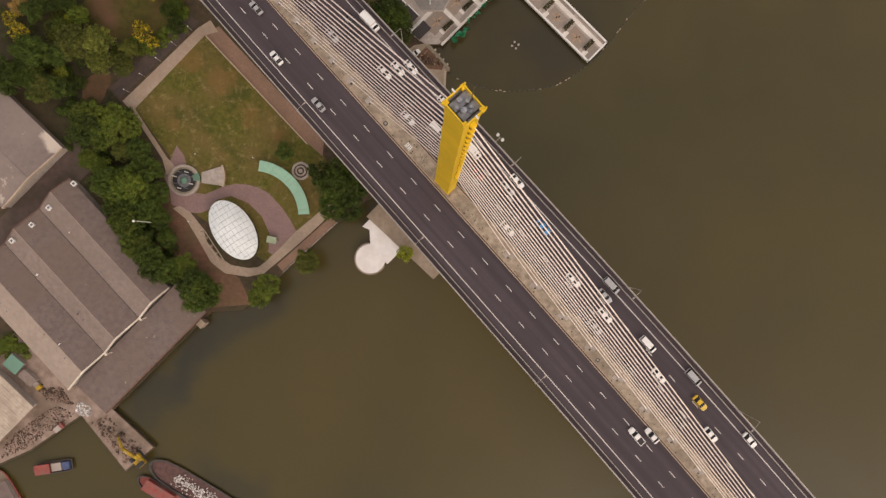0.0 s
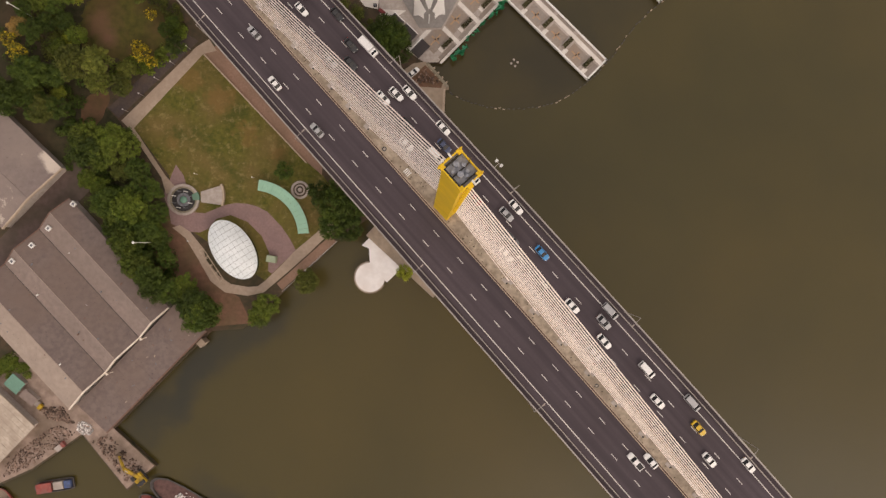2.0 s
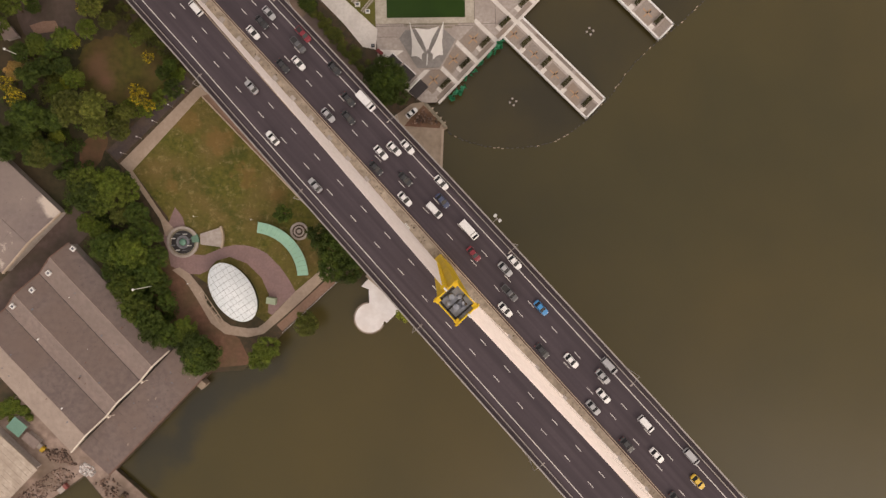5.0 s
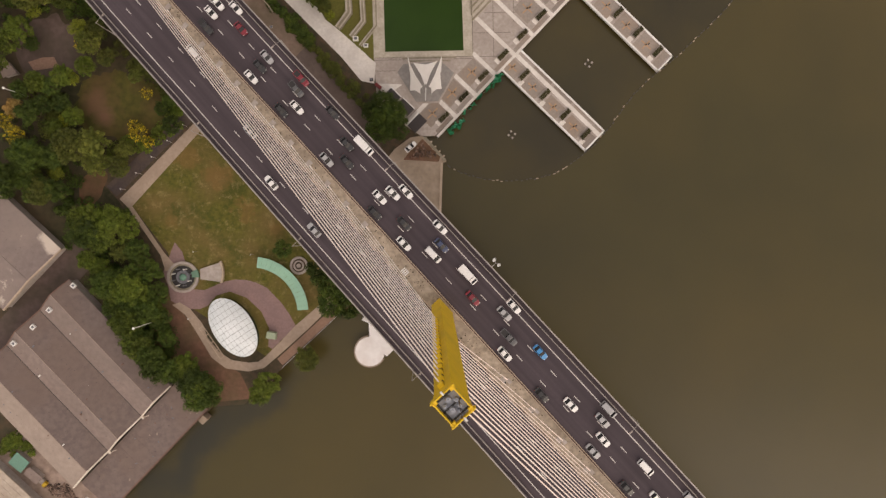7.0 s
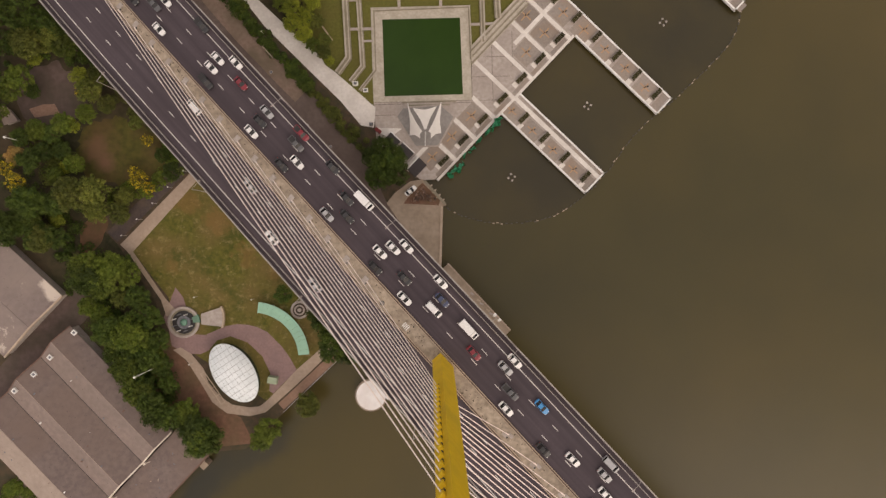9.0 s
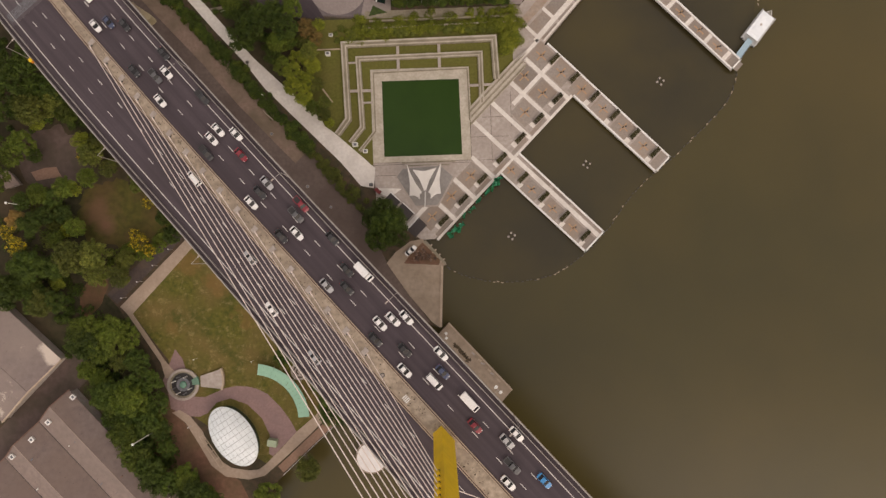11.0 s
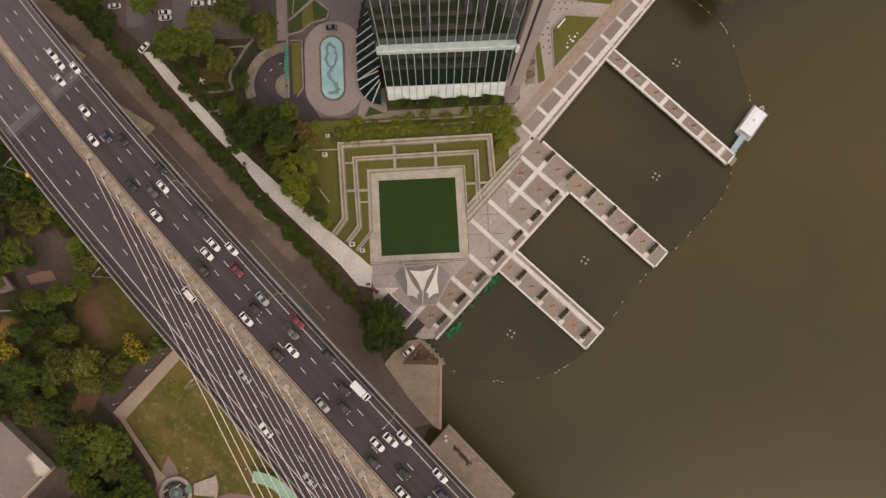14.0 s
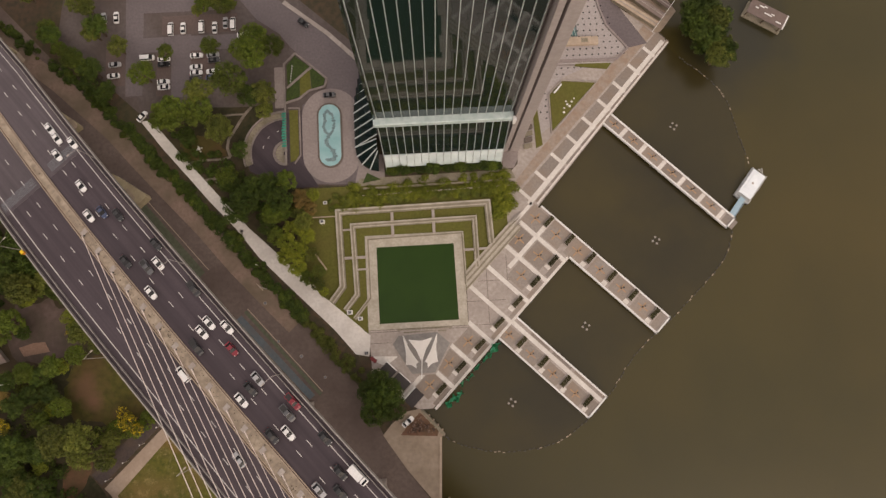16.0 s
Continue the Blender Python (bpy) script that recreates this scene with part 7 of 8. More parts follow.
slab("tile_wall", along([(44.5, 173.6), (72.6, 173.2), (76.4, 176.8), (69.6, 185.6), (67.6, 192.0), (66.5, 197)], 0.0, 0.7), -0.2, 0.5, M_FORE, "low mauve stone wall round the tiled court", "wall")
for k in range(4):
    slab("stair_tread", [(48 + 3 * (k > 1), 172.9 - 0.6 * k), (72 - 0.8 * k, 172.5 - 0.6 * k), (72 - 0.8 * k, 172.0 - 0.6 * k), (48 + 3 * (k > 1), 172.4 - 0.6 * k)], -0.1, 0.40 - 0.08 * k, (M_FORE, M_TILE)[k % 2], "mauve stone stair tread of the court", "stairs")
slab("service_yard", [(69.8, 186.2), (77.0, 176.9), (84.2, 178.2), (74.0, 194.4), (66, 199), (67.8, 192.6)], -0.2, 0.05, M_DRIVE, "grey asphalt yard beside the court", "road")
slab("planting_strip", [(40.7, 157.4), (42.4, 155.9), (43.4, 142.4), (41.0, 141.2)], -0.2, 0.3, M_GRASS, "narrow grass strip along the tower", "lawn")
for k in range(6):
    slab("stepped_planter", [(36.6 + 0.4 * k, 141.0 + 2.3 * k), (39.6 + 0.2 * k, 141.6 + 2.3 * k), (39.6 + 0.2 * k, 143.2 + 2.3 * k), (36.6 + 0.4 * k, 142.8 + 2.3 * k)], -0.1, 0.6 + 0.15 * (k % 2), (M_STEP, M_JOINT)[k % 2], "dark stepped stone planter beside the tower", "planter")
# jetty sheds north of the promenade
for i, (p, q, w, mat) in enumerate((((73.0, 195.6), (87.6, 184.4), 2.2, M_CURB), ((79.0, 196.8), (90.6, 187.0), 2.6, M_ROOFPALE), ((84, 198.5), (93.4, 190.5), 2.0, M_ROOF))):
    jt = thing("jetty_shed", "long low jetty shed with a weathered roof", "shed", None, "sheds on the jetty")
    part("wall", prism(bmesh.new(), along([p, q], -w / 2 + 0.2, w / 2 - 0.2), -2.5, 1.8), M_STEP, jt)
    part("roof", prism(bmesh.new(), along([p, q], -w / 2, w / 2), 1.8, 2.05), mat, jt)
    part("ridge", tube(bmesh.new(), (*p, 2.1), (*q, 2.1), 0.16, None, 6), M_CONC, jt)
slab("jetty", [(84.4, 178.6), (90.6, 183.6), (96, 190), (90, 200), (74, 198)], -2.6, -0.05, M_QUAY, "old concrete jetty beside the promenade", "jetty")
mast = thing("mast", "thin white pole leaning over the jetty", "mast", Matrix.Translation((86.5, 182.4, 0)))
part("pole", tube(bmesh.new(), (0, 0, 0), (5.2, 6.5, 10.5), 0.14, 0.08, 8), M_WHITEPAINT, mast)

# ---- river fittings ----
def fountain(x, y):
    e = thing("floating_fountain", "floating fountain of four white floats", "fountain", Matrix.Translation((x, y, -2)), "floating fountains in the river")
    for k in range(4):
        a = k * 90 + 10
        c = (1.15 * math.cos(radians(a)), 1.15 * math.sin(radians(a)), 0.1)
        bm = bmesh.new()
        bmesh.ops.create_uvsphere(bm, u_segments=10, v_segments=6, radius=0.42, matrix=Matrix.Translation(c) @ Matrix.Diagonal((1, 1, 0.6, 1)))
        part("float", bm, M_CONC, e)
        part("link_bar", tube(bmesh.new(), c, (1.15 * math.cos(radians(a + 90)), 1.15 * math.sin(radians(a + 90)), 0.1), 0.05, None, 5), M_DARK, e)
    return e


for x, y in ((26.4, 53.8), (53.7, 78.0), (80.9, 106.4), (91.3, 147.3)):
    fountain(x, y)
boom = bmesh.new()
flecks = bmesh.new()
line = [(3.4, 43.5), (13.0, 39.1), (24.7, 37.3), (40.6, 38.9), (51.8, 46.3), (60.2, 54.8), (70.0, 68.2), (84.6, 79.6), (99.5, 93.0), (106.1, 100.8), (108.7, 110.8)]
line2 = [(95.8, 173.5), (110.9, 159.8), (113.5, 146.9), (116.9, 132.1)]
rgq = random.Random(23)
for ln in (rounded(line), rounded(line2)):
    for p, q in zip(ln, ln[1:]):
        p, q = Vector((*p, -1.97)), Vector((*q, -1.97))
        n = max(1, int((q - p).length / 1.25))
        for i in range(n):
            c = p.lerp(q, (i + 0.5) / n)
            d = (q - p).normalized()
            jit = Vector((rgq.uniform(-0.25, 0.25), rgq.uniform(-0.25, 0.25), 0))
            tube(flecks if rgq.random() < 0.22 else boom, c + jit - d * 0.42, c + jit + d * 0.42, 0.19, None, 6)
tagged(link("boom_floats", flecks, M_CURB), "pale bleached floats of the boom", "floats", "", "stuff")
tagged(link("floating_boom", boom, M_HULL), "dark floating boom of linked floats round the piers", "boom", "", "stuff")
pont = thing("ferry_pontoon", "white-roofed floating pontoon with a blue gangway", "pontoon", Matrix.Translation((116.1, 123.9, -2)) @ Matrix.Rotation(radians(50.5), 4, "Z"))
bm = bmesh.new()
box(bm, -6.3, 6.3, -2.95, 2.95, -0.6, 0.7, bevel=0.3)
part("float_deck", bm, surf("pale_pontoon_deck", (0.42, 0.44, 0.45), (0.56, 0.58, 0.58), 1.0, big=0.4, c3=(0.30, 0.29, 0.27), rough=0.7, big_amount=0.8), pont)
M_PONTROOF = surf("blue_white_roof", (0.74, 0.79, 0.83), (0.84, 0.88, 0.91), 0.7, big=0.3, c3=(0.66, 0.70, 0.74), rough=0.45, bump=0.03)
bm = bmesh.new()
box(bm, -5.0, 5.1, -2.2, 2.75, 2.3, 2.52, bevel=0.1)
part("roof", bm, M_PONTROOF, pont)
bm = bmesh.new()
box(bm, -3.6, 3.9, -1.2, 1.8, 2.52, 2.66, bevel=0.06)
part("roof_panel", bm, M_PONTROOF, pont)
part("hatch", tube(bmesh.new(), (0.4, 0.3, 2.66), (0.4, 0.3, 2.8), 0.45, 0.35, 12), M_CONC, pont)
for x in (-4.2, 0.1, 4.4):
    for y in (-2.1, 2.1):
        part("post", tube(bmesh.new(), (x, y, 0.7), (x, y, 2.3), 0.09, None, 6), M_WHITEPAINT, pont)
for y in (-2.8, 2.8):
    part("rail", tube(bmesh.new(), (-6.0, y, 1.6), (6.0, y, 1.6), 0.07, None, 6), M_WHITEPAINT, pont)
    for x in (-6.0, -3.0, 0.0, 3.0, 6.0):
        part("stanchion", tube(bmesh.new(), (x, y, 0.68), (x, y, 1.6), 0.05, None, 6), M_WHITEPAINT, pont)
for y in (-2.4, 2.4):
    part("fender", tube(bmesh.new(), (-6.45, y, 0.0), (-6.45, y, 0.9), 0.22, None, 10), M_DARK, pont)
bm = tube(bmesh.new(), (6.2, -1.1, 0.8), (7.7, 0.0, 0.9), 0.1, None, 6)
tube(bm, (6.2, 1.1, 0.8), (7.7, 0.0, 0.9), 0.1, None, 6)
tube(bm, (6.6, -0.75, 0.85), (6.6, 0.75, 0.85), 0.08, None, 6)
part("bow_frame", bm, M_WHITEPAINT, pont)
gang = thing("gangway", "pale blue gangway from pier to pontoon", "gangway")
g0, g1 = Vector((107.5, 113.4, 0.3)), Vector((112.6, 119.6, -0.4))
d = (g1 - g0).normalized()
side = Vector((-d.y, d.x, 0)) * 1.0
bm = bmesh.new()
vs = [bm.verts.new(v) for v in (g0 - side, g1 - side, g1 + side, g0 + side)]
vs2 = [bm.verts.new(v.co - Vector((0, 0, 0.25))) for v in vs]
bm.faces.new(vs), bm.faces.new(vs2[::-1])
for i in range(4):
    bm.faces.new((vs2[i], vs2[(i + 1) % 4], vs[(i + 1) % 4], vs[i]))
part("walkway", bm, plain("pale_blue_paint", (0.33, 0.47, 0.55), 0.5), gang)
for s in (-1, 1):
    part("rail", tube(bmesh.new(), g0 + side * s + Vector((0, 0, 0.9)), g1 + side * s + Vector((0, 0, 0.9)), 0.06, None, 6), plain("blue_rail", (0.33, 0.45, 0.52), 0.5), gang)
pier_n = thing("old_pier", "weathered floating pier with a flat brown shed roof", "pier", Matrix.Translation((128.6, 186.6, -0.8)) @ Matrix.Rotation(radians(-32), 4, "Z") @ Matrix.Diagonal((0.92, 0.75, 0.6, 1)))
for k in range(11):
    bm = bmesh.new()
    box(bm, -7.6 + k * 1.38, -7.6 + k * 1.38 + 1.36, -3.9, 3.9, 3.4, 3.6)
    part("roof_sheet", bm, M_ROOF, pier_n)
bm = bmesh.new()
box(bm, -8.2, 8.2, -4.4, 4.4, -2.6, -1.0, bevel=0.2)
part("float_deck", bm, M_STEP, pier_n)
for x, y, l in ((-3, 2, 1.0), (-1.5, 2.6, 0.6), (0.5, -0.4, 1.6), (2.2, 0.6, 0.7), (5.4, -1.8, 1.1), (-4.6, 0.4, 0.7)):
    bm = bmesh.new()
    box(bm, x - l, x + l, y - 0.3, y + 0.3, 3.6, 4.0, bevel=0.08)
    part("roof_bundle", bm, M_WHITEPAINT, pier_n)
part("edge_board", prism(bmesh.new(), [(7.6, -3.9), (8.1, -3.9), (8.1, 3.9), (7.6, 3.9)], 3.3, 3.75), M_WHITEPAINT, pier_n)
for x in (-7, 0, 7):
    for y in (-3.5, 3.5):
        part("pile", tube(bmesh.new(), (x, y, -4), (x, y, 3.4), 0.25, None, 8), M_BARK, pier_n)

# ---- umbrellas and street furniture on the quay ----
M_GREEN = plain("green_canvas", (0.012, 0.24, 0.10), 0.7)
M_GREENPALE = plain("sun_bleached_canvas", (0.07, 0.42, 0.24), 0.7)


def cloth(length, width, seed, mat, parent):
    """A crumpled sheet of canvas with torn edges, drooping from a rail."""
    rg = random.Random(seed)
    bm = bmesh.new()
    n, m = max(4, int(length * 1.6)), 4
    g = []
    for i in range(n + 1):
        row = []
        for k in range(m + 1):
            edge = 0.35 if k in (0, m) else 0.12
            x = length * (i / n - 0.5) + rg.uniform(-0.2, 0.2)
            y = width * (k / m - 0.5) * (0.6 + 0.5 * math.sin(i * 1.3 + seed)) + rg.uniform(-edge, edge)
            row.append(bm.verts.new((x, y, 1.6 + 0.35 * math.sin(i * 2.1 + k + seed) + rg.uniform(-0.25, 0.25))))
        g.append(row)
    for i in range(n):
        for k in range(m):
            if rg.random() < 0.9:
                bm.faces.new((g[i][k], g[i + 1][k], g[i + 1][k + 1], g[i][k + 1]))
    bmesh.ops.solidify(bm, geom=bm.faces[:], thickness=0.03)
    return part("cloth", bm, mat, parent)


for i, (a, b, ln, w, tilt) in enumerate(((43.6, -35.3, 4.6, 2.2, 0), (46.6, -34.6, 3.6, 2.4, -12), (50.4, -36.3, 2.2, 1.0, 20), (53.6, -35.8, 2.8, 1.4, 0), (57.6, -36.2, 3.2, 1.2, 0), (61.4, -36.0, 3.4, 1.4, 6), (64.6, -35.8, 5.2, 2.2, -6), (67.6, -36.2, 3.0, 1.6, -30))):
    e = thing("awning", "torn green canvas awning hung over the quay rail", "awning", Matrix.Translation((*ab(a, b), 0)) @ Matrix.Rotation(radians(45 + tilt), 4, "Z"), "green awnings on the quay")
    for x in (-ln * 0.4, ln * 0.4):
        part("pole", tube(bmesh.new(), (x, 0.7, 0), (x, 0.2, 1.7), 0.05, None, 6), M_RAIL, e)
    cloth(ln, w, 31 + i, M_GREEN, e)
    cloth(ln * 0.55, w * 0.5, 61 + i, M_GREENPALE, e).location = (0.4, 0.3, 0.45)


# ---- vehicles ----
def loft(bm, secs):
    rows = [[bm.verts.new((x, s * hw, z)) for s, z in ((-1, z0), (1, z0), (1, z1), (-1, z1))] for x, hw, z0, z1 in secs]
    for a, b in zip(rows, rows[1:]):
        for k in range(4):
            bm.faces.new((a[k], a[(k + 1) % 4], b[(k + 1) % 4], b[k]))
    bm.faces.new(rows[0]), bm.faces.new(rows[-1][::-1])
    return bm


def frustum(bm, x0, x1, hw0, z0, x2, x3, hw1, z1):
    lo = [bm.verts.new(v) for v in ((x0, -hw0, z0), (x1, -hw0, z0), (x1, hw0, z0), (x0, hw0, z0))]
    hi = [bm.verts.new(v) for v in ((x2, -hw1, z1), (x3, -hw1, z1), (x3, hw1, z1), (x2, hw1, z1))]
    bm.faces.new(hi), bm.faces.new(lo[::-1])
    for k in range(4):
        bm.faces.new((lo[k], lo[(k + 1) % 4], hi[(k + 1) % 4], hi[k]))
    return bm


M_CARGLASS = surf("car_glass", (0.010, 0.010, 0.012), (0.014, 0.014, 0.016), 1.0, rough=0.2, bump=0.0, spec=0.3)
M_TYRE = plain("tyre_rubber", (0.015, 0.015, 0.015), 0.9)
M_LIGHT = plain("lamp_lens", (0.55, 0.55, 0.52), 0.2)
M_TAIL = plain("tail_lens", (0.30, 0.02, 0.015), 0.3)
PAINTS = {"w": ("white", (0.76, 0.75, 0.74)), "d": ("black", (0.018, 0.018, 0.020)), "s": ("silver", (0.36, 0.36, 0.37)), "g": ("dark grey", (0.085, 0.085, 0.09)),
          "n": ("navy blue", (0.035, 0.05, 0.11)), "r": ("crimson red", (0.20, 0.008, 0.020)), "b": ("bright blue", (0.02, 0.22, 0.50)), "y": ("yellow", (0.60, 0.38, 0.01))}
paint_mats = {}


def make_car(kind, key):
    word, c = PAINTS[key]
    if key not in paint_mats:
        m = plain(word.replace(" ", "_") + "_car_paint", c, 0.3)
        m.node_tree.nodes["Principled BSDF"].inputs["Coat Weight"].default_value = 0.6
        paint_mats[key] = m
    pm = paint_mats[key]
    names = {"sedan": "sedan car", "van": "passenger van", "pickup": "pickup truck", "truck": "box truck"}
    e = thing(kind if kind != "sedan" else "car", f"{word} {names[kind]} standing on dark asphalt", names[kind].split()[-1], None, "vehicles on the roads")
    bm = bmesh.new()
    if kind == "sedan":
        loft(bm, [(-2.25, 0.62, 0.4, 0.72), (-2.1, 0.82, 0.3, 0.9), (-1.3, 0.89, 0.25, 0.97), (0.9, 0.89, 0.25, 0.95), (1.8, 0.83, 0.3, 0.8), (2.25, 0.6, 0.36, 0.62)])
        part("body", bm, pm, e)
        part("window_band", frustum(bmesh.new(), -1.75, 1.05, 0.8, 0.94, -1.1, 0.25, 0.64, 1.42), M_CARGLASS, e)
        part("roof", frustum(bmesh.new(), -1.05, 0.18, 0.66, 1.40, -0.92, 0.06, 0.58, 1.46), pm, e)
        wx, L = (-1.35, 1.35), 2.2
    elif kind == "van":
        loft(bm, [(-2.5, 0.8, 0.4, 1.0), (-2.4, 0.9, 0.3, 1.15), (1.6, 0.9, 0.28, 1.1), (2.2, 0.85, 0.3, 0.95), (2.5, 0.65, 0.36, 0.7)])
        part("body", bm, pm, e)
        part("window_band", frustum(bmesh.new(), -2.42, 1.9, 0.86, 1.08, -2.25, 0.95, 0.74, 1.85), M_CARGLASS, e)
        part("roof", frustum(bmesh.new(), -2.3, 1.0, 0.78, 1.82, -2.15, 0.8, 0.7, 1.92), pm, e)
        wx, L = (-1.6, 1.5), 2.45
    elif kind == "pickup":
        loft(bm, [(-2.6, 0.85, 0.45, 0.95), (-2.5, 0.9, 0.35, 1.0), (1.2, 0.9, 0.35, 1.02), (2.2, 0.85, 0.38, 0.92), (2.6, 0.65, 0.42, 0.7)])
        part("body", bm, pm, e)
        bm = bmesh.new()
        box(bm, -2.4, -0.75, -0.72, 0.72, 0.98, 1.03)
        part("load_bed", bm, M_DARK, e, "dark open load bed")
        part("window_band", frustum(bmesh.new(), -0.7, 1.35, 0.82, 1.0, -0.5, 0.55, 0.68, 1.58), M_CARGLASS, e)
        part("roof", frustum(bmesh.new(), -0.55, 0.6, 0.72, 1.56, -0.45, 0.45, 0.62, 1.63), pm, e)
        wx, L = (-1.6, 1.6), 2.55
    else:
        loft(bm, [(1.4, 0.95, 0.4, 1.9), (2.4, 0.95, 0.4, 1.8), (2.9, 0.9, 0.4, 1.2)])
        part("cab", bm, pm, e)
        bm = bmesh.new()
        box(bm, -3.0, 1.25, -1.0, 1.0, 0.7, 2.6, bevel=0.05)
        part("cargo_box", bm, pm, e)
        part("window_band", frustum(bmesh.new(), 1.9, 2.75, 0.9, 1.25, 2.0, 2.45, 0.8, 1.84), M_CARGLASS, e)
        wx, L = (-1.9, 1.9), 2.85
    for x in wx:
        for s in (-1, 1):
            bm = tube(bmesh.new(), (x, s * 0.68, 0.32), (x, s * 0.9, 0.32), 0.32, None, 12)
            w = part("wheel", bm, M_TYRE, e)
            part("rim", tube(bmesh.new(), (x, s * 0.88, 0.32), (x, s * 0.915, 0.32), 0.2, None, 8), M_RAIL, w)
    for s in (-1, 1):
        bm = bmesh.new()
        box(bm, L - 0.25, L - 0.04, s * 0.58 - 0.14, s * 0.58 + 0.14, 0.58, 0.72)
        part("headlight", bm, M_LIGHT, e)
        bm = bmesh.new()
        box(bm, -L - 0.03, -L + 0.12, s * 0.62 - 0.14, s * 0.62 + 0.14, 0.66, 0.82)
        part("tail_light", bm, M_TAIL, e)
    return e


car_protos = {}


def put_car(kind, key, m):
    if (kind, key) not in car_protos:
        car_protos[kind, key] = make_car(kind, key)
        car_protos[kind, key].matrix_basis = m
    else:
        copy_thing(car_protos[kind, key], m)


KIND = {"v": ("van", "w"), "t": ("truck", "w"), "G": ("van", "s"), "p": ("pickup", "w"), "R": ("pickup", "r"), "N": ("pickup", "g"), "D": ("pickup", "d")}
lanes = {
    3.9: "-153w -134d -121.7w -100.8D -81.4w -68.8d -50.3s -30.9d -19.6w 19.8w 34.2d 54.1s 67.2d 86.4d",
    7.7: "-176w -162.3w -151n -128.3N -102.8w -81.9d -66.4w -46.1d -33.1w -23.5d -12.1v 3.4r 17.3N 41.2w 53.6w 74.5w 94.9w",
    11.0: "-185w -180.6w -146.8d -126.8w -103.4w -93.5r -82.5s -70.3N -49.7d -31.5w -12.5n -2t 11.9s 25.7b 49.8s 66.5v 86.9y",
    14.0: "-175.7w -131.7d -113.8D -98.9w -71.5R -58.7d -45.9t -29.4w -16.3w 12.2w 48.8G 80.8G 102.8w",
    -3.6: "-97.7v 84.9w", -6.6: "-70.3s 82.3p", -11.6: "-55.9w -38.5s",
}
rng = random.Random(11)
for v, text in lanes.items():
    for tok in text.split():
        u, code = float(tok[:-1]), tok[-1]
        kind, key = KIND.get(code, ("sedan", code))
        turn = Matrix.Rotation(math.pi if v < 0 else 0, 4, "Z") @ Matrix.Rotation(radians(rng.uniform(-1.2, 1.2)), 4, "Z")
        put_car(kind, key, deck_pose(u, v + rng.uniform(-0.1, 0.1), 0.02) @ turn)
parked = [(-95.5, 181.7, 2, "v"), (-89.6, 181.0, 2, "w"), (-89.7, 179.0, 2, "d"), (-89.8, 172.5, 2, "w"), (-89.7, 170.5, 182, "w"), (-107, 179.8, 3, "s"), (-107.5, 175.6, 183, "w"), (-78.0, 181.7, 2, "w"), (-78.2, 177.4, 182, "w"), (-78.2, 175.3, 2, "w"), (-78.5, 173.1, 2, "d"),
          (-72.2, 181.7, 3, "s"), (-71.9, 179.7, 3, "g"), (-72.4, 175.5, 183, "w"), (-72.6, 173.3, 3, "n"), (-87.1, 192.2, 90, "v"), (-82.7, 192.3, 90, "w"), (-76.1, 192.6, 90, "v"), (-71.4, 192.0, 90, "w"), (-67.5, 193.5, 90, "s"), (-64.8, 193.1, 90, "v"), (-61.2, 188.8, 5, "w"), (-61.7, 186.1, 5, "g"),
          (-111, 197.4, 95, "s"), (-106.6, 197.6, 92, "w"), (-97.2, 160.1, 48, "w"), (-31.2, 164.5, 2, "g"), (-39.7, 192.1, -38, "d"), (-8.9, 49.9, 38, "w")]
for x, y, deg, code in parked:
    kind, key = KIND.get(code, ("sedan", code))
    put_car(kind, key, Matrix.Translation((x, y, 0.37 if y < 60 else 0.16 if x > -35 else 0.03)) @ Matrix.Rotation(radians(deg), 4, "Z"))


# ---- trees ----
def crown_mesh(seed, n, leaf, rx, rz, lobes, gap=0.0):
    rng0 = np.random.default_rng(seed)
    L = []
    for k in range(lobes):
        a = rng0.uniform(0, 2 * math.pi)
        r = rx * 0.82 * math.sqrt(rng0.uniform(0.02, 1))
        L.append((np.array((r * math.cos(a), r * math.sin(a), rng0.uniform(-0.25, 0.45) * rz + (rx - r) / rx * rz * 0.35)), rng0.uniform(0.11, 0.27) * rx))

    def place(r):
        c, rad = L[r.integers(0, lobes)]
        v = r.normal(0, 1, 3)
        v[2] = abs(v[2]) * 0.9 - 0.25
        v /= np.linalg.norm(v)
        d = rad * r.uniform(0.55, 1.14)
        return c + v * d * np.array((1, 1, 0.75)), v
    return leaf_quads(n, leaf, place, seed + 1, 0.25)


def make_tree(seed, kind, n, leaf, rx, rz, height, lobes, label):
    e = thing("tree", label, "tree", None, "trees on the river bank")
    rng = random.Random(seed)
    bm = bmesh.new()
    top = height - rz * 0.4
    tube(bm, (0, 0, -0.2), (0.1, 0.05, top * 0.55), rx * 0.07 + 0.08, rx * 0.05 + 0.05, 8)
    for k in range(6):
        a = k * 1.05 + rng.uniform(-0.3, 0.3)
        tube(bm, (0.1, 0.05, top * 0.5), (math.cos(a) * rx * 0.55, math.sin(a) * rx * 0.55, top + rng.uniform(-0.2, 0.3) * rz), rx * 0.035 + 0.04, 0.04, 6)
    part("trunk", bm, M_BARK, e)
    cr = part("crown", crown_mesh(seed, n, leaf, rx, rz, lobes), LEAVES[kind], e)
    cr.location = (0, 0, height - rz * 0.5)
    return e


tree_protos = {}
LABEL = {"deep": "broad dark green tree with a dense crown", "fresh": "fresh green leafy tree", "olive": "olive green tree with an open crown", "lime": "slim lime green young tree", "yellow": "tree covered in yellow blossom", "rust": "tree with rusty orange-brown leaves"}


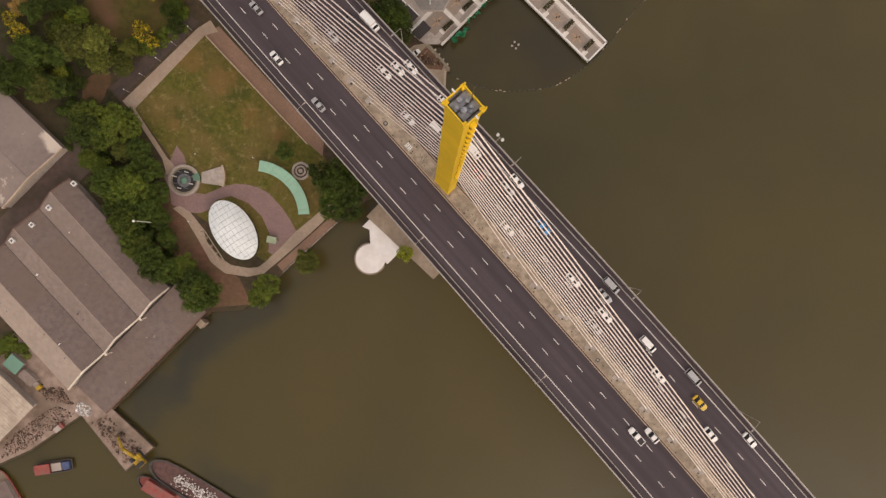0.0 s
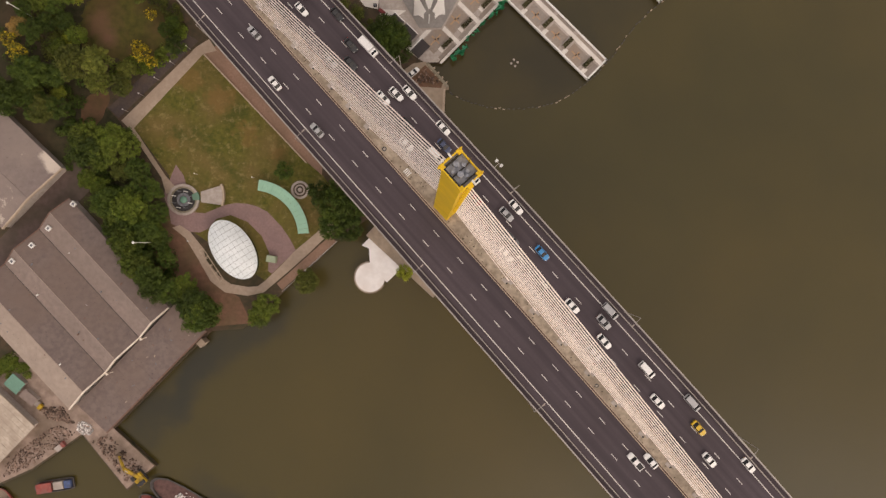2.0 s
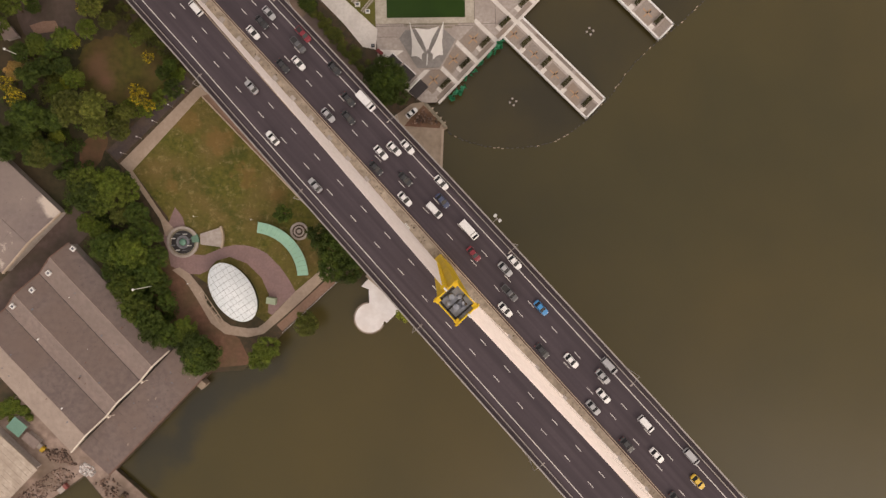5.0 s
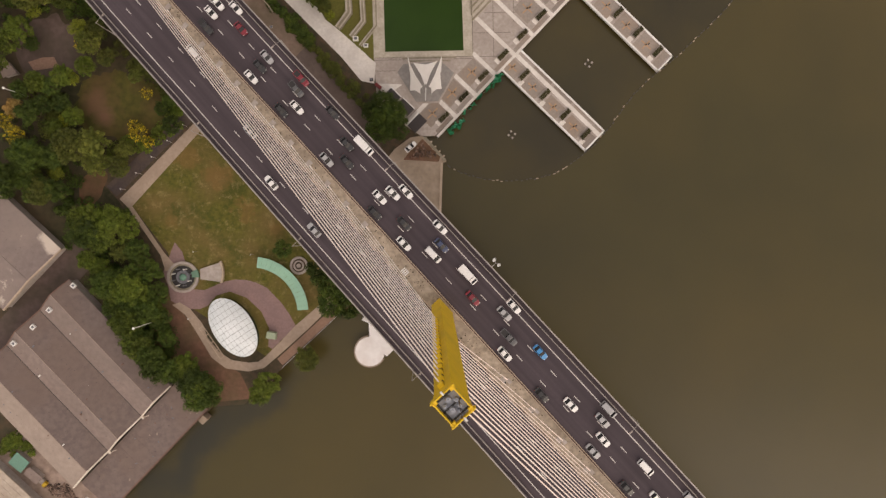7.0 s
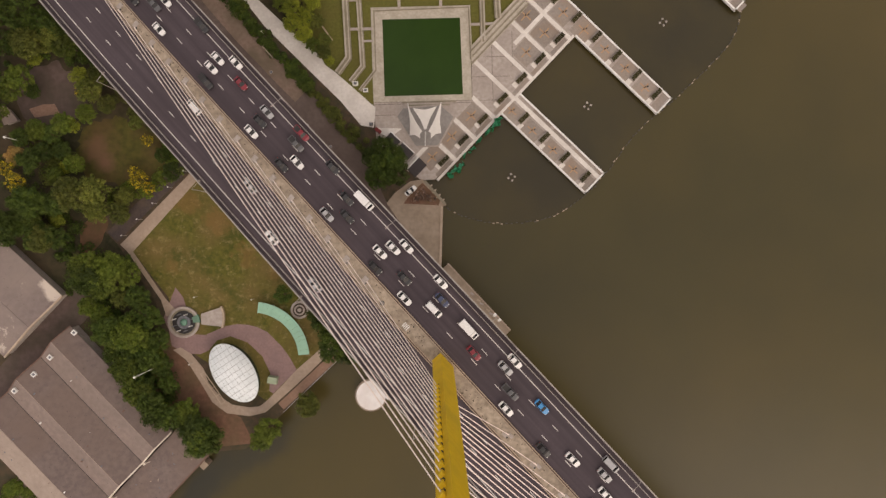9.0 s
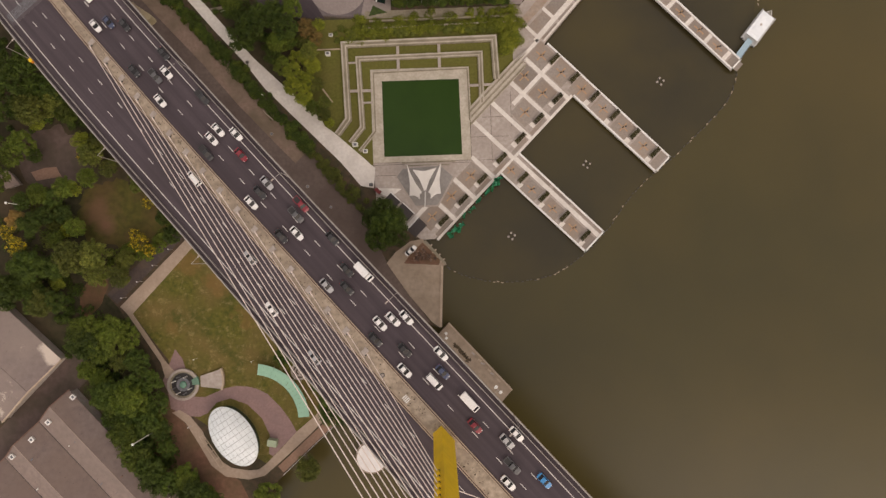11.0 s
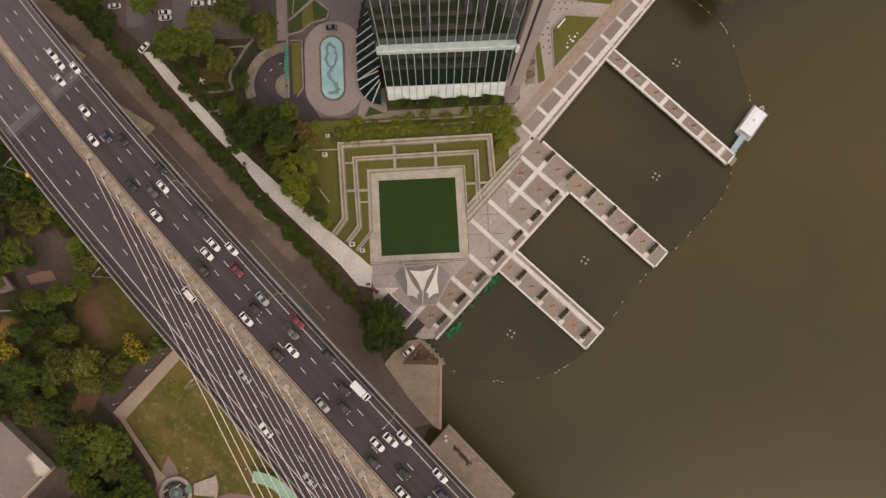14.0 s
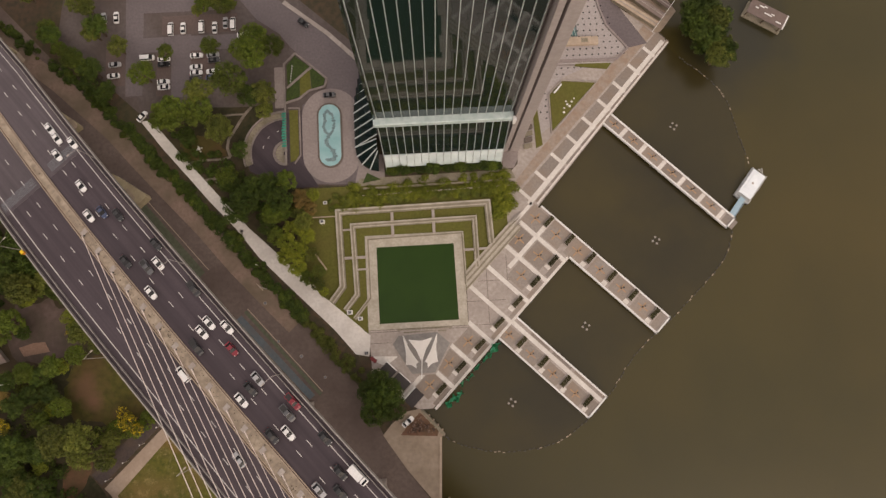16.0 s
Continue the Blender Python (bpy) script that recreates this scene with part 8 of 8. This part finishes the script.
def put_tree(kind, x, y, r, seed):
    variant = seed % 3 if kind in ("deep", "fresh", "olive", "lime") else 0
    m = Matrix.Translation((x, y, -0.05)) @ Matrix.Rotation(seed * 2.4, 4, "Z") @ Matrix.Diagonal((r / 5, r / 5, r / 5 * (0.92 + 0.04 * (seed % 5)), 1))
    if (kind, variant) not in tree_protos:
        n = 3900 if kind != "yellow" else 1800
        t = make_tree(101 + variant * 7 + len(kind) * 13, kind, n, 0.25 if kind != "lime" else 0.23, 5.0, 3.6, 9.0, 58 + variant * 12 if kind != "yellow" else 34, LABEL[kind])
        t.matrix_basis = Matrix.Identity(4)
        tree_protos[kind, variant] = t
        t.matrix_world = m
    else:
        src = tree_protos[kind, variant]
        o = copy_thing(src, Matrix.Identity(4))
        o.matrix_basis = m


def belt(points, kinds, r, count, spread, seed):
    """Trees set at random along a line of points."""
    rng = random.Random(seed)
    for i in range(count):
        t = rng.uniform(0, len(points) - 1.001)
        k = int(t)
        p, q = points[k], points[k + 1]
        x = p[0] + (q[0] - p[0]) * (t - k) + rng.gauss(0, spread)
        y = p[1] + (q[1] - p[1]) * (t - k) + rng.gauss(0, spread)
        put_tree(rng.choice(kinds), x, y, r * rng.uniform(0.75, 1.25), seed * 100 + i)


# painted strips beside the viaduct
M_GRN = surf("faded_green_paint", (0.085, 0.095, 0.06), (0.12, 0.13, 0.085), 0.8, rough=0.85)
M_BLU = surf("faded_blue_paint", (0.09, 0.115, 0.13), (0.125, 0.15, 0.165), 0.8, big=0.2, c3=(0.13, 0.11, 0.10), rough=0.8)
for line, w, mat, lab in (([(-98.4, 128.6), (-77.2, 102.6)], 3.4, M_GRN, "faded green painted ground strip"), ([(-64.6, 87.6), (-40.5, 59.6)], 2.3, M_BLU, "faded blue painted ground strip"), ([(-62.4, 89.6), (-37.6, 60.4)], 1.2, M_GRN, "faded green painted ground strip")):
    slab("court_strip", along(line, -w / 2, w / 2), -0.2, 0.05 if w > 2 else 0.046, mat, lab, "ground marking")
for line in ([(-96.0, 130.2), (-74.6, 104.4)], [(-61.6, 90.4), (-37.0, 61.4)]):
    slab("court_line", along(line, -0.12, 0.12), -0.2, 0.058, M_CURB, "pale kerb line beside the painted strip", "ground marking")
solo = [("deep", -16.6, 58.4, 5.6), ("deep", -20.4, 60.8, 4.6), ("deep", -13.6, 61.0, 4.2), ("deep", -13.2, 55.8, 4.6), ("deep", -19.0, 54.6, 5.0), ("deep", -17.4, 64.2, 4.4),
        ("deep", -53.0, 15.9, 3.4), ("deep", -36.2, 4.4, 5.6), ("deep", -29.5, 2.4, 5.4), ("deep", -41.0, 8.2, 4.2), ("deep", -31.0, -3.5, 5.0), ("deep", -37.0, -2.8, 4.8), ("deep", -34.0, 9.0, 4.6), ("lime", -12.6, -18.7, 3.0), ("olive", -45.2, -21.0, 4.4),
        ("fresh", -59.0, -29.6, 5.0), ("fresh", -61.5, -33.0, 4.0), ("fresh", -78.5, -30.5, 3.4),
        ("yellow", -99.3, 56.0, 3.4), ("yellow", -97.0, 53.0, 2.3), ("yellow", -101.8, 58.4, 2.4), ("yellow", -140.5, 56.4, 3.6), ("yellow", -144.0, 61.0, 3.0), ("yellow", -96.9, 69.3, 2.3), ("deep", -88.6, 58.4, 3.4), ("deep", -92.0, 64.0, 2.8), ("deep", -89.6, 66.4, 2.6), ("olive", -100.5, 75.2, 2.8), ("olive", -97.2, 77.6, 2.6),
        ("olive", -131.6, 100.6, 5.0), ("olive", -126.0, 102.6, 4.6), ("lime", -133.6, 97.6, 2.6), ("fresh", -121.2, 100.8, 4.2), ("fresh", -136.6, 90.2, 4.8), ("fresh", -140.6, 86.2, 4.4), ("deep", -134.6, 86.6, 2.8), ("lime", -117.4, 90.2, 3.8), ("olive", -114.2, 85.6, 4.2), ("olive", -112.6, 90.4, 3.6), ("yellow", -118.9, 86.2, 2.0), ("olive", -109.6, 81.4, 3.2),
        ("fresh", -133.0, 73.4, 3.8), ("fresh", -123.2, 75.2, 4.2), ("lime", -121.6, 74.6, 2.6), ("fresh", -116.2, 78.2, 3.4), ("deep", -128.2, 72.0, 3.6), ("fresh", -120.8, 61.8, 3.6), ("deep", -124.4, 66.4, 3.4), ("fresh", -127.3, 57.9, 3.4), ("lime", -125.2, 60.6, 2.2), ("rust", -141.0, 65.4, 3.4), ("deep", -135.4, 63.0, 4.2), ("deep", -131.0, 66.0, 3.4), ("deep", -138.4, 71.0, 3.4),
        ("deep", -139.4, 110.4, 5.4), ("deep", -130.4, 109.0, 4.8), ("deep", -146.0, 101.0, 5.2), ("deep", -148.0, 92.0, 4.6), ("deep", -122.6, 107.6, 4.4), ("deep", -133.0, 117.4, 5.2), ("deep", -144.0, 120.0, 5.6), ("olive", -137.4, 104.0, 3.4),
        ("olive", -120.5, 51.5, 6.0), ("olive", -113.0, 52.6, 5.6), ("olive", -106.0, 44.8, 3.8), ("olive", -113.5, 46.0, 4.6), ("olive", -104.6, 50.4, 3.6), ("deep", -127.4, 48.4, 4.4), ("lime", -127.6, 43.0, 2.6), ("deep", -127.0, 37.0, 4.2), ("rust", -41.6, 126.6, 3.2), ("rust", -38.6, 123.4, 2.4), ("lime", -37.6, 127.6, 2.4), ("deep", -48.1, 126.0, 4.2), ("deep", -59.2, 126.4, 4.6), ("deep", -63.0, 122.5, 4.2), ("deep", -55.5, 130.6, 4.4), ("deep", -65.3, 133.0, 3.4), ("deep", -51.5, 132.0, 3.8),
        ("lime", -46.4, 111.6, 3.2), ("lime", -43.2, 103.0, 3.0), ("lime", -44.6, 116.4, 3.0), ("olive", -40.6, 118.6, 3.0), ("lime", -39.6, 113.5, 2.8), ("olive", -38.8, 107.4, 2.8), ("olive", -36.4, 101.6, 2.2), ("lime", -42.0, 108.4, 3.0), ("olive", -36.6, 97.2, 2.4), ("lime", -47.0, 106.8, 2.8), ("fresh", -51.0, 121.4, 3.4), ("fresh", -50.4, 114.4, 3.2), ("deep", -53.0, 117.6, 3.0), ("fresh", -47.6, 122.4, 3.2), ("fresh", -40.2, 99.4, 2.6), ("lime", -35.0, 94.6, 1.8), ("olive", -43.0, 122.6, 2.6),
        ("olive", -75.2, 165.2, 4.8), ("fresh", -63.7, 168.4, 5.6), ("fresh", -83.5, 157.2, 5.8), ("fresh", -88.5, 156.0, 3.6), ("fresh", -75.0, 158.2, 5.0), ("olive", -68.2, 151.9, 4.6), ("olive", -52.6, 164.0, 4.3), ("fresh", -55.8, 177.4, 4.8), ("fresh", -55.6, 183.5, 4.6), ("fresh", -60.0, 180.5, 4.4), ("fresh", -49.6, 181.6, 3.8), ("deep", -58.0, 163.5, 3.8), ("olive", -53.0, 158.5, 3.2),
        ("fresh", -94.2, 172.8, 4.2), ("fresh", -71.6, 182.9, 3.2), ("fresh", -87.5, 181.8, 2.9), ("olive", -103.5, 184.0, 3.4), ("fresh", -66.0, 135.6, 3.4), ("fresh", -46.0, 132.8, 3.6), ("fresh", -103.9, 24.6, 4.6), ("deep", -100.6, 16.4, 4.6), ("deep", -96.7, 9.6, 4.4), ("deep", -94.7, 2.1, 4.2), ("deep", -102.8, 8.3, 4.4), ("olive", -106.7, 16.5, 4.0), ("deep", -94.2, -6.8, 3.8), ("fresh", -118.2, 13.8, 3.6), ("deep", -92.2, -12.9, 3.4), ("deep", -105.2, 27.4, 3.6), ("deep", -80.0, 150.5, 3.2), ("deep", -62.0, 145.0, 3.0)]
solo += [("fresh", -111.8, 3.6, 3.6), ("deep", -110.4, -2.4, 3.4), ("deep", -107.6, -8.6, 3.4), ("fresh", -104.8, -15.6, 3.4), ("deep", -102.0, -21.4, 3.2), ("deep", -99.0, -25.6, 2.8)]
for i, (kind, x, y, r) in enumerate(solo):
    put_tree(kind, x, y, r * (1.15 if y > 95 else 1.05), 300 + i)
belt([(-120, 27), (-115, 24), (-108, 26)], ["deep", "fresh", "fresh"], 4.8, 12, 2.0, 1)
belt([(-119, 14), (-110, 6), (-101, 1), (-97, -5)], ["fresh", "deep", "fresh"], 4.6, 12, 2.4, 2)
belt([(-108, -4), (-101, -12), (-98, -20), (-90, -24), (-84, -28), (-78, -31)], ["fresh", "deep"], 4.4, 26, 1.7, 3)
belt([(-146, 42), (-138, 39), (-129, 36), (-138, 46), (-128, 48), (-142, 50)], ["fresh", "deep", "deep", "olive"], 4.4, 22, 1.6, 4)
belt([(-155, 60), (-165, 90), (-160, 130), (-175, 160)], ["deep", "fresh"], 6.0, 8, 6.0, 8)


def shrubs(name, label, points, r, count, spread, seed, kind, leaf=0.3, per=170):
    """A run of bushes grown together: many leaf clumps round stems set along a line."""
    rng = np.random.default_rng(seed)
    stems = []
    for i in range(count):
        t = rng.uniform(0, len(points) - 1.001)
        k = int(t)
        p, q = np.array(points[k]), np.array(points[k + 1])
        c = p + (q - p) * (t - k) + rng.normal(0, spread, 2)
        stems.append((c, r * rng.uniform(0.6, 1.3), rng.uniform(0.7, 1.3)))

    def place(g):
        c, rad, tall = stems[g.integers(0, count)]
        v = g.normal(0, 1, 3)
        v[2] = abs(v[2])
        v /= np.linalg.norm(v)
        d = rad * g.uniform(0.6, 1.05)
        return np.array((c[0] + v[0] * d, c[1] + v[1] * d, 0.2 + v[2] * d * 1.1 * tall)), v
    return tagged(link(name, leaf_quads(count * per, leaf, place, seed + 1, 0.3), LEAVES[kind]), label, "shrubs", "", "stuff")


M_VERGE = surf("dry_verge", (0.21, 0.145, 0.112), (0.29, 0.205, 0.162), 0.8, big=0.1, c3=(0.12, 0.10, 0.06), rough=0.95, big_amount=0.7)
HEDGE = [(-152, 200), (-124, 177), (-104.0, 157.5), (-94.0, 145.6), (-83.4, 133.6), (-73.0, 122), (-61.4, 107.6), (-49.3, 94.2), (-42.3, 86.6)]
slab("verge_earth", along(HEDGE, 1.2, 7.4), -0.2, 0.034, M_VERGE, "dry pinkish earth verge between hedge and road", "verge")
shrubs("hedge", "overgrown dark green hedge beside the pale lane", HEDGE, 1.5, 300, 0.95, 9, "deep", 0.26, 130)
shrubs("hedge", "fresh green bushes growing through the hedge", HEDGE, 1.3, 50, 1.1, 21, "fresh")
shrubs("hedge", "yellow-green bushes growing through the hedge", HEDGE, 0.9, 12, 1.1, 31, "olive", 0.2)
shrubs("verge", "low olive bushes and grass on the verge", [(-43, 86), (-34, 76), (-25, 66)], 1.3, 60, 1.0, 15, "olive", 0.2)
shrubs("hedge_row", "dense row of lime green young trees behind the terraces", [(-31, 126.4), (-10, 126.8), (12, 127.2), (31, 128.0)], 1.7, 120, 1.3, 12, "lime", 0.22)
shrubs("hedge_row", "olive undergrowth in the row of young trees", [(-33, 126.0), (-10, 126.2), (12, 126.6), (31, 127.4)], 1.4, 80, 1.2, 32, "olive", 0.22)
shrubs("hedge_row", "lime green bushes at the corner of the plaza", [(24.8, 126), (26.0, 119), (29.5, 121), (28, 126)], 1.8, 40, 0.8, 13, "lime", 0.24)
# small trees at the canopy; their tops also stand in for reflections in its glass
rgb = random.Random(77)
for k, (x, r) in enumerate(((-11.4, 1.6), (-9.9, 2.4), (-8.4, 1.7), (-6.2, 2.7), (-5.0, 1.6), (-3.2, 1.3), (-0.2, 2.3), (1.6, 1.2), (4.1, 3.0), (5.6, 1.8), (8.2, 1.4), (9.6, 2.3), (11.6, 1.2), (13.6, 2.7), (14.8, 1.7), (17.6, 2.2), (20.4, 1.4), (21.8, 2.9), (23.0, 2.0), (24.8, 2.5), (26.6, 2.1))):
    put_tree(("deep", "fresh")[k % 3 == 1], x, 135.2 + rgb.uniform(-0.3, 0.3), r * 0.95, 700 + k)
shrubs("foliage", "lime treetops reaching over the garden walk", [(-30, 130.6), (-8, 130.4), (2, 131.0), (14, 130.8), (24, 131.6), (30, 131)], 1.7, 34, 0.9, 52, "lime", 0.2, 150)
shrubs("bushes", "low green bushes in the garden beds", [(-84, 150), (-72, 140), (-60, 130), (-52, 120)], 1.6, 60, 2.5, 20, "deep", 0.22)
shrubs("undergrowth", "dark undergrowth between the park trees", [(-146, 66), (-130, 46), (-122, 22), (-108, 2), (-98, -16), (-88, -27)], 2.1, 150, 3.2, 23, "deep", 0.3, 90)
shrubs("undergrowth", "dark undergrowth in the wood beside the bridge", [(-152, 112), (-140, 104), (-124, 106), (-112, 96)], 2.0, 120, 3.0, 24, "deep", 0.3, 90)
shrubs("undergrowth", "olive undergrowth in the wood", [(-138, 72), (-128, 66), (-132, 54), (-140, 36)], 1.8, 60, 3.0, 26, "olive", 0.26, 90)
shrubs("undergrowth", "green bushes between the lane and the wood", [(-112, 50), (-106, 53), (-100, 52), (-91, 60), (-88, 66)], 1.5, 60, 1.5, 28, "fresh", 0.26, 100)
shrubs("undergrowth", "olive bushes beside the bridge", [(-88, 66), (-94, 74), (-104, 84), (-112, 94)], 1.8, 50, 1.8, 29, "olive", 0.26, 100)
shrubs("yard_bushes", "rough green bushes beside the yard huts", [(-152, -44), (-150, -52), (-147, -48), (-141, -52)], 1.6, 30, 1.4, 33, "fresh", 0.24)
belt([(-104, 207), (-88, 201), (-70, 200), (-62, 197)], ["olive", "olive", "fresh"], 2.8, 12, 1.2, 17)
belt([(-140, 205), (-130, 213), (-114, 196), (-112, 186)], ["deep", "olive"], 4.0, 8, 2.5, 18)
belt([(-135, 196), (-120, 182), (-112, 171), (-106, 166)], ["deep", "fresh", "deep"], 3.6, 12, 1.5, 27)
belt([(98, 180), (104, 183), (108, 175), (106, 170), (101, 175), (95, 187), (110, 184)], ["deep", "olive", "deep"], 4.6, 20, 1.4, 19)
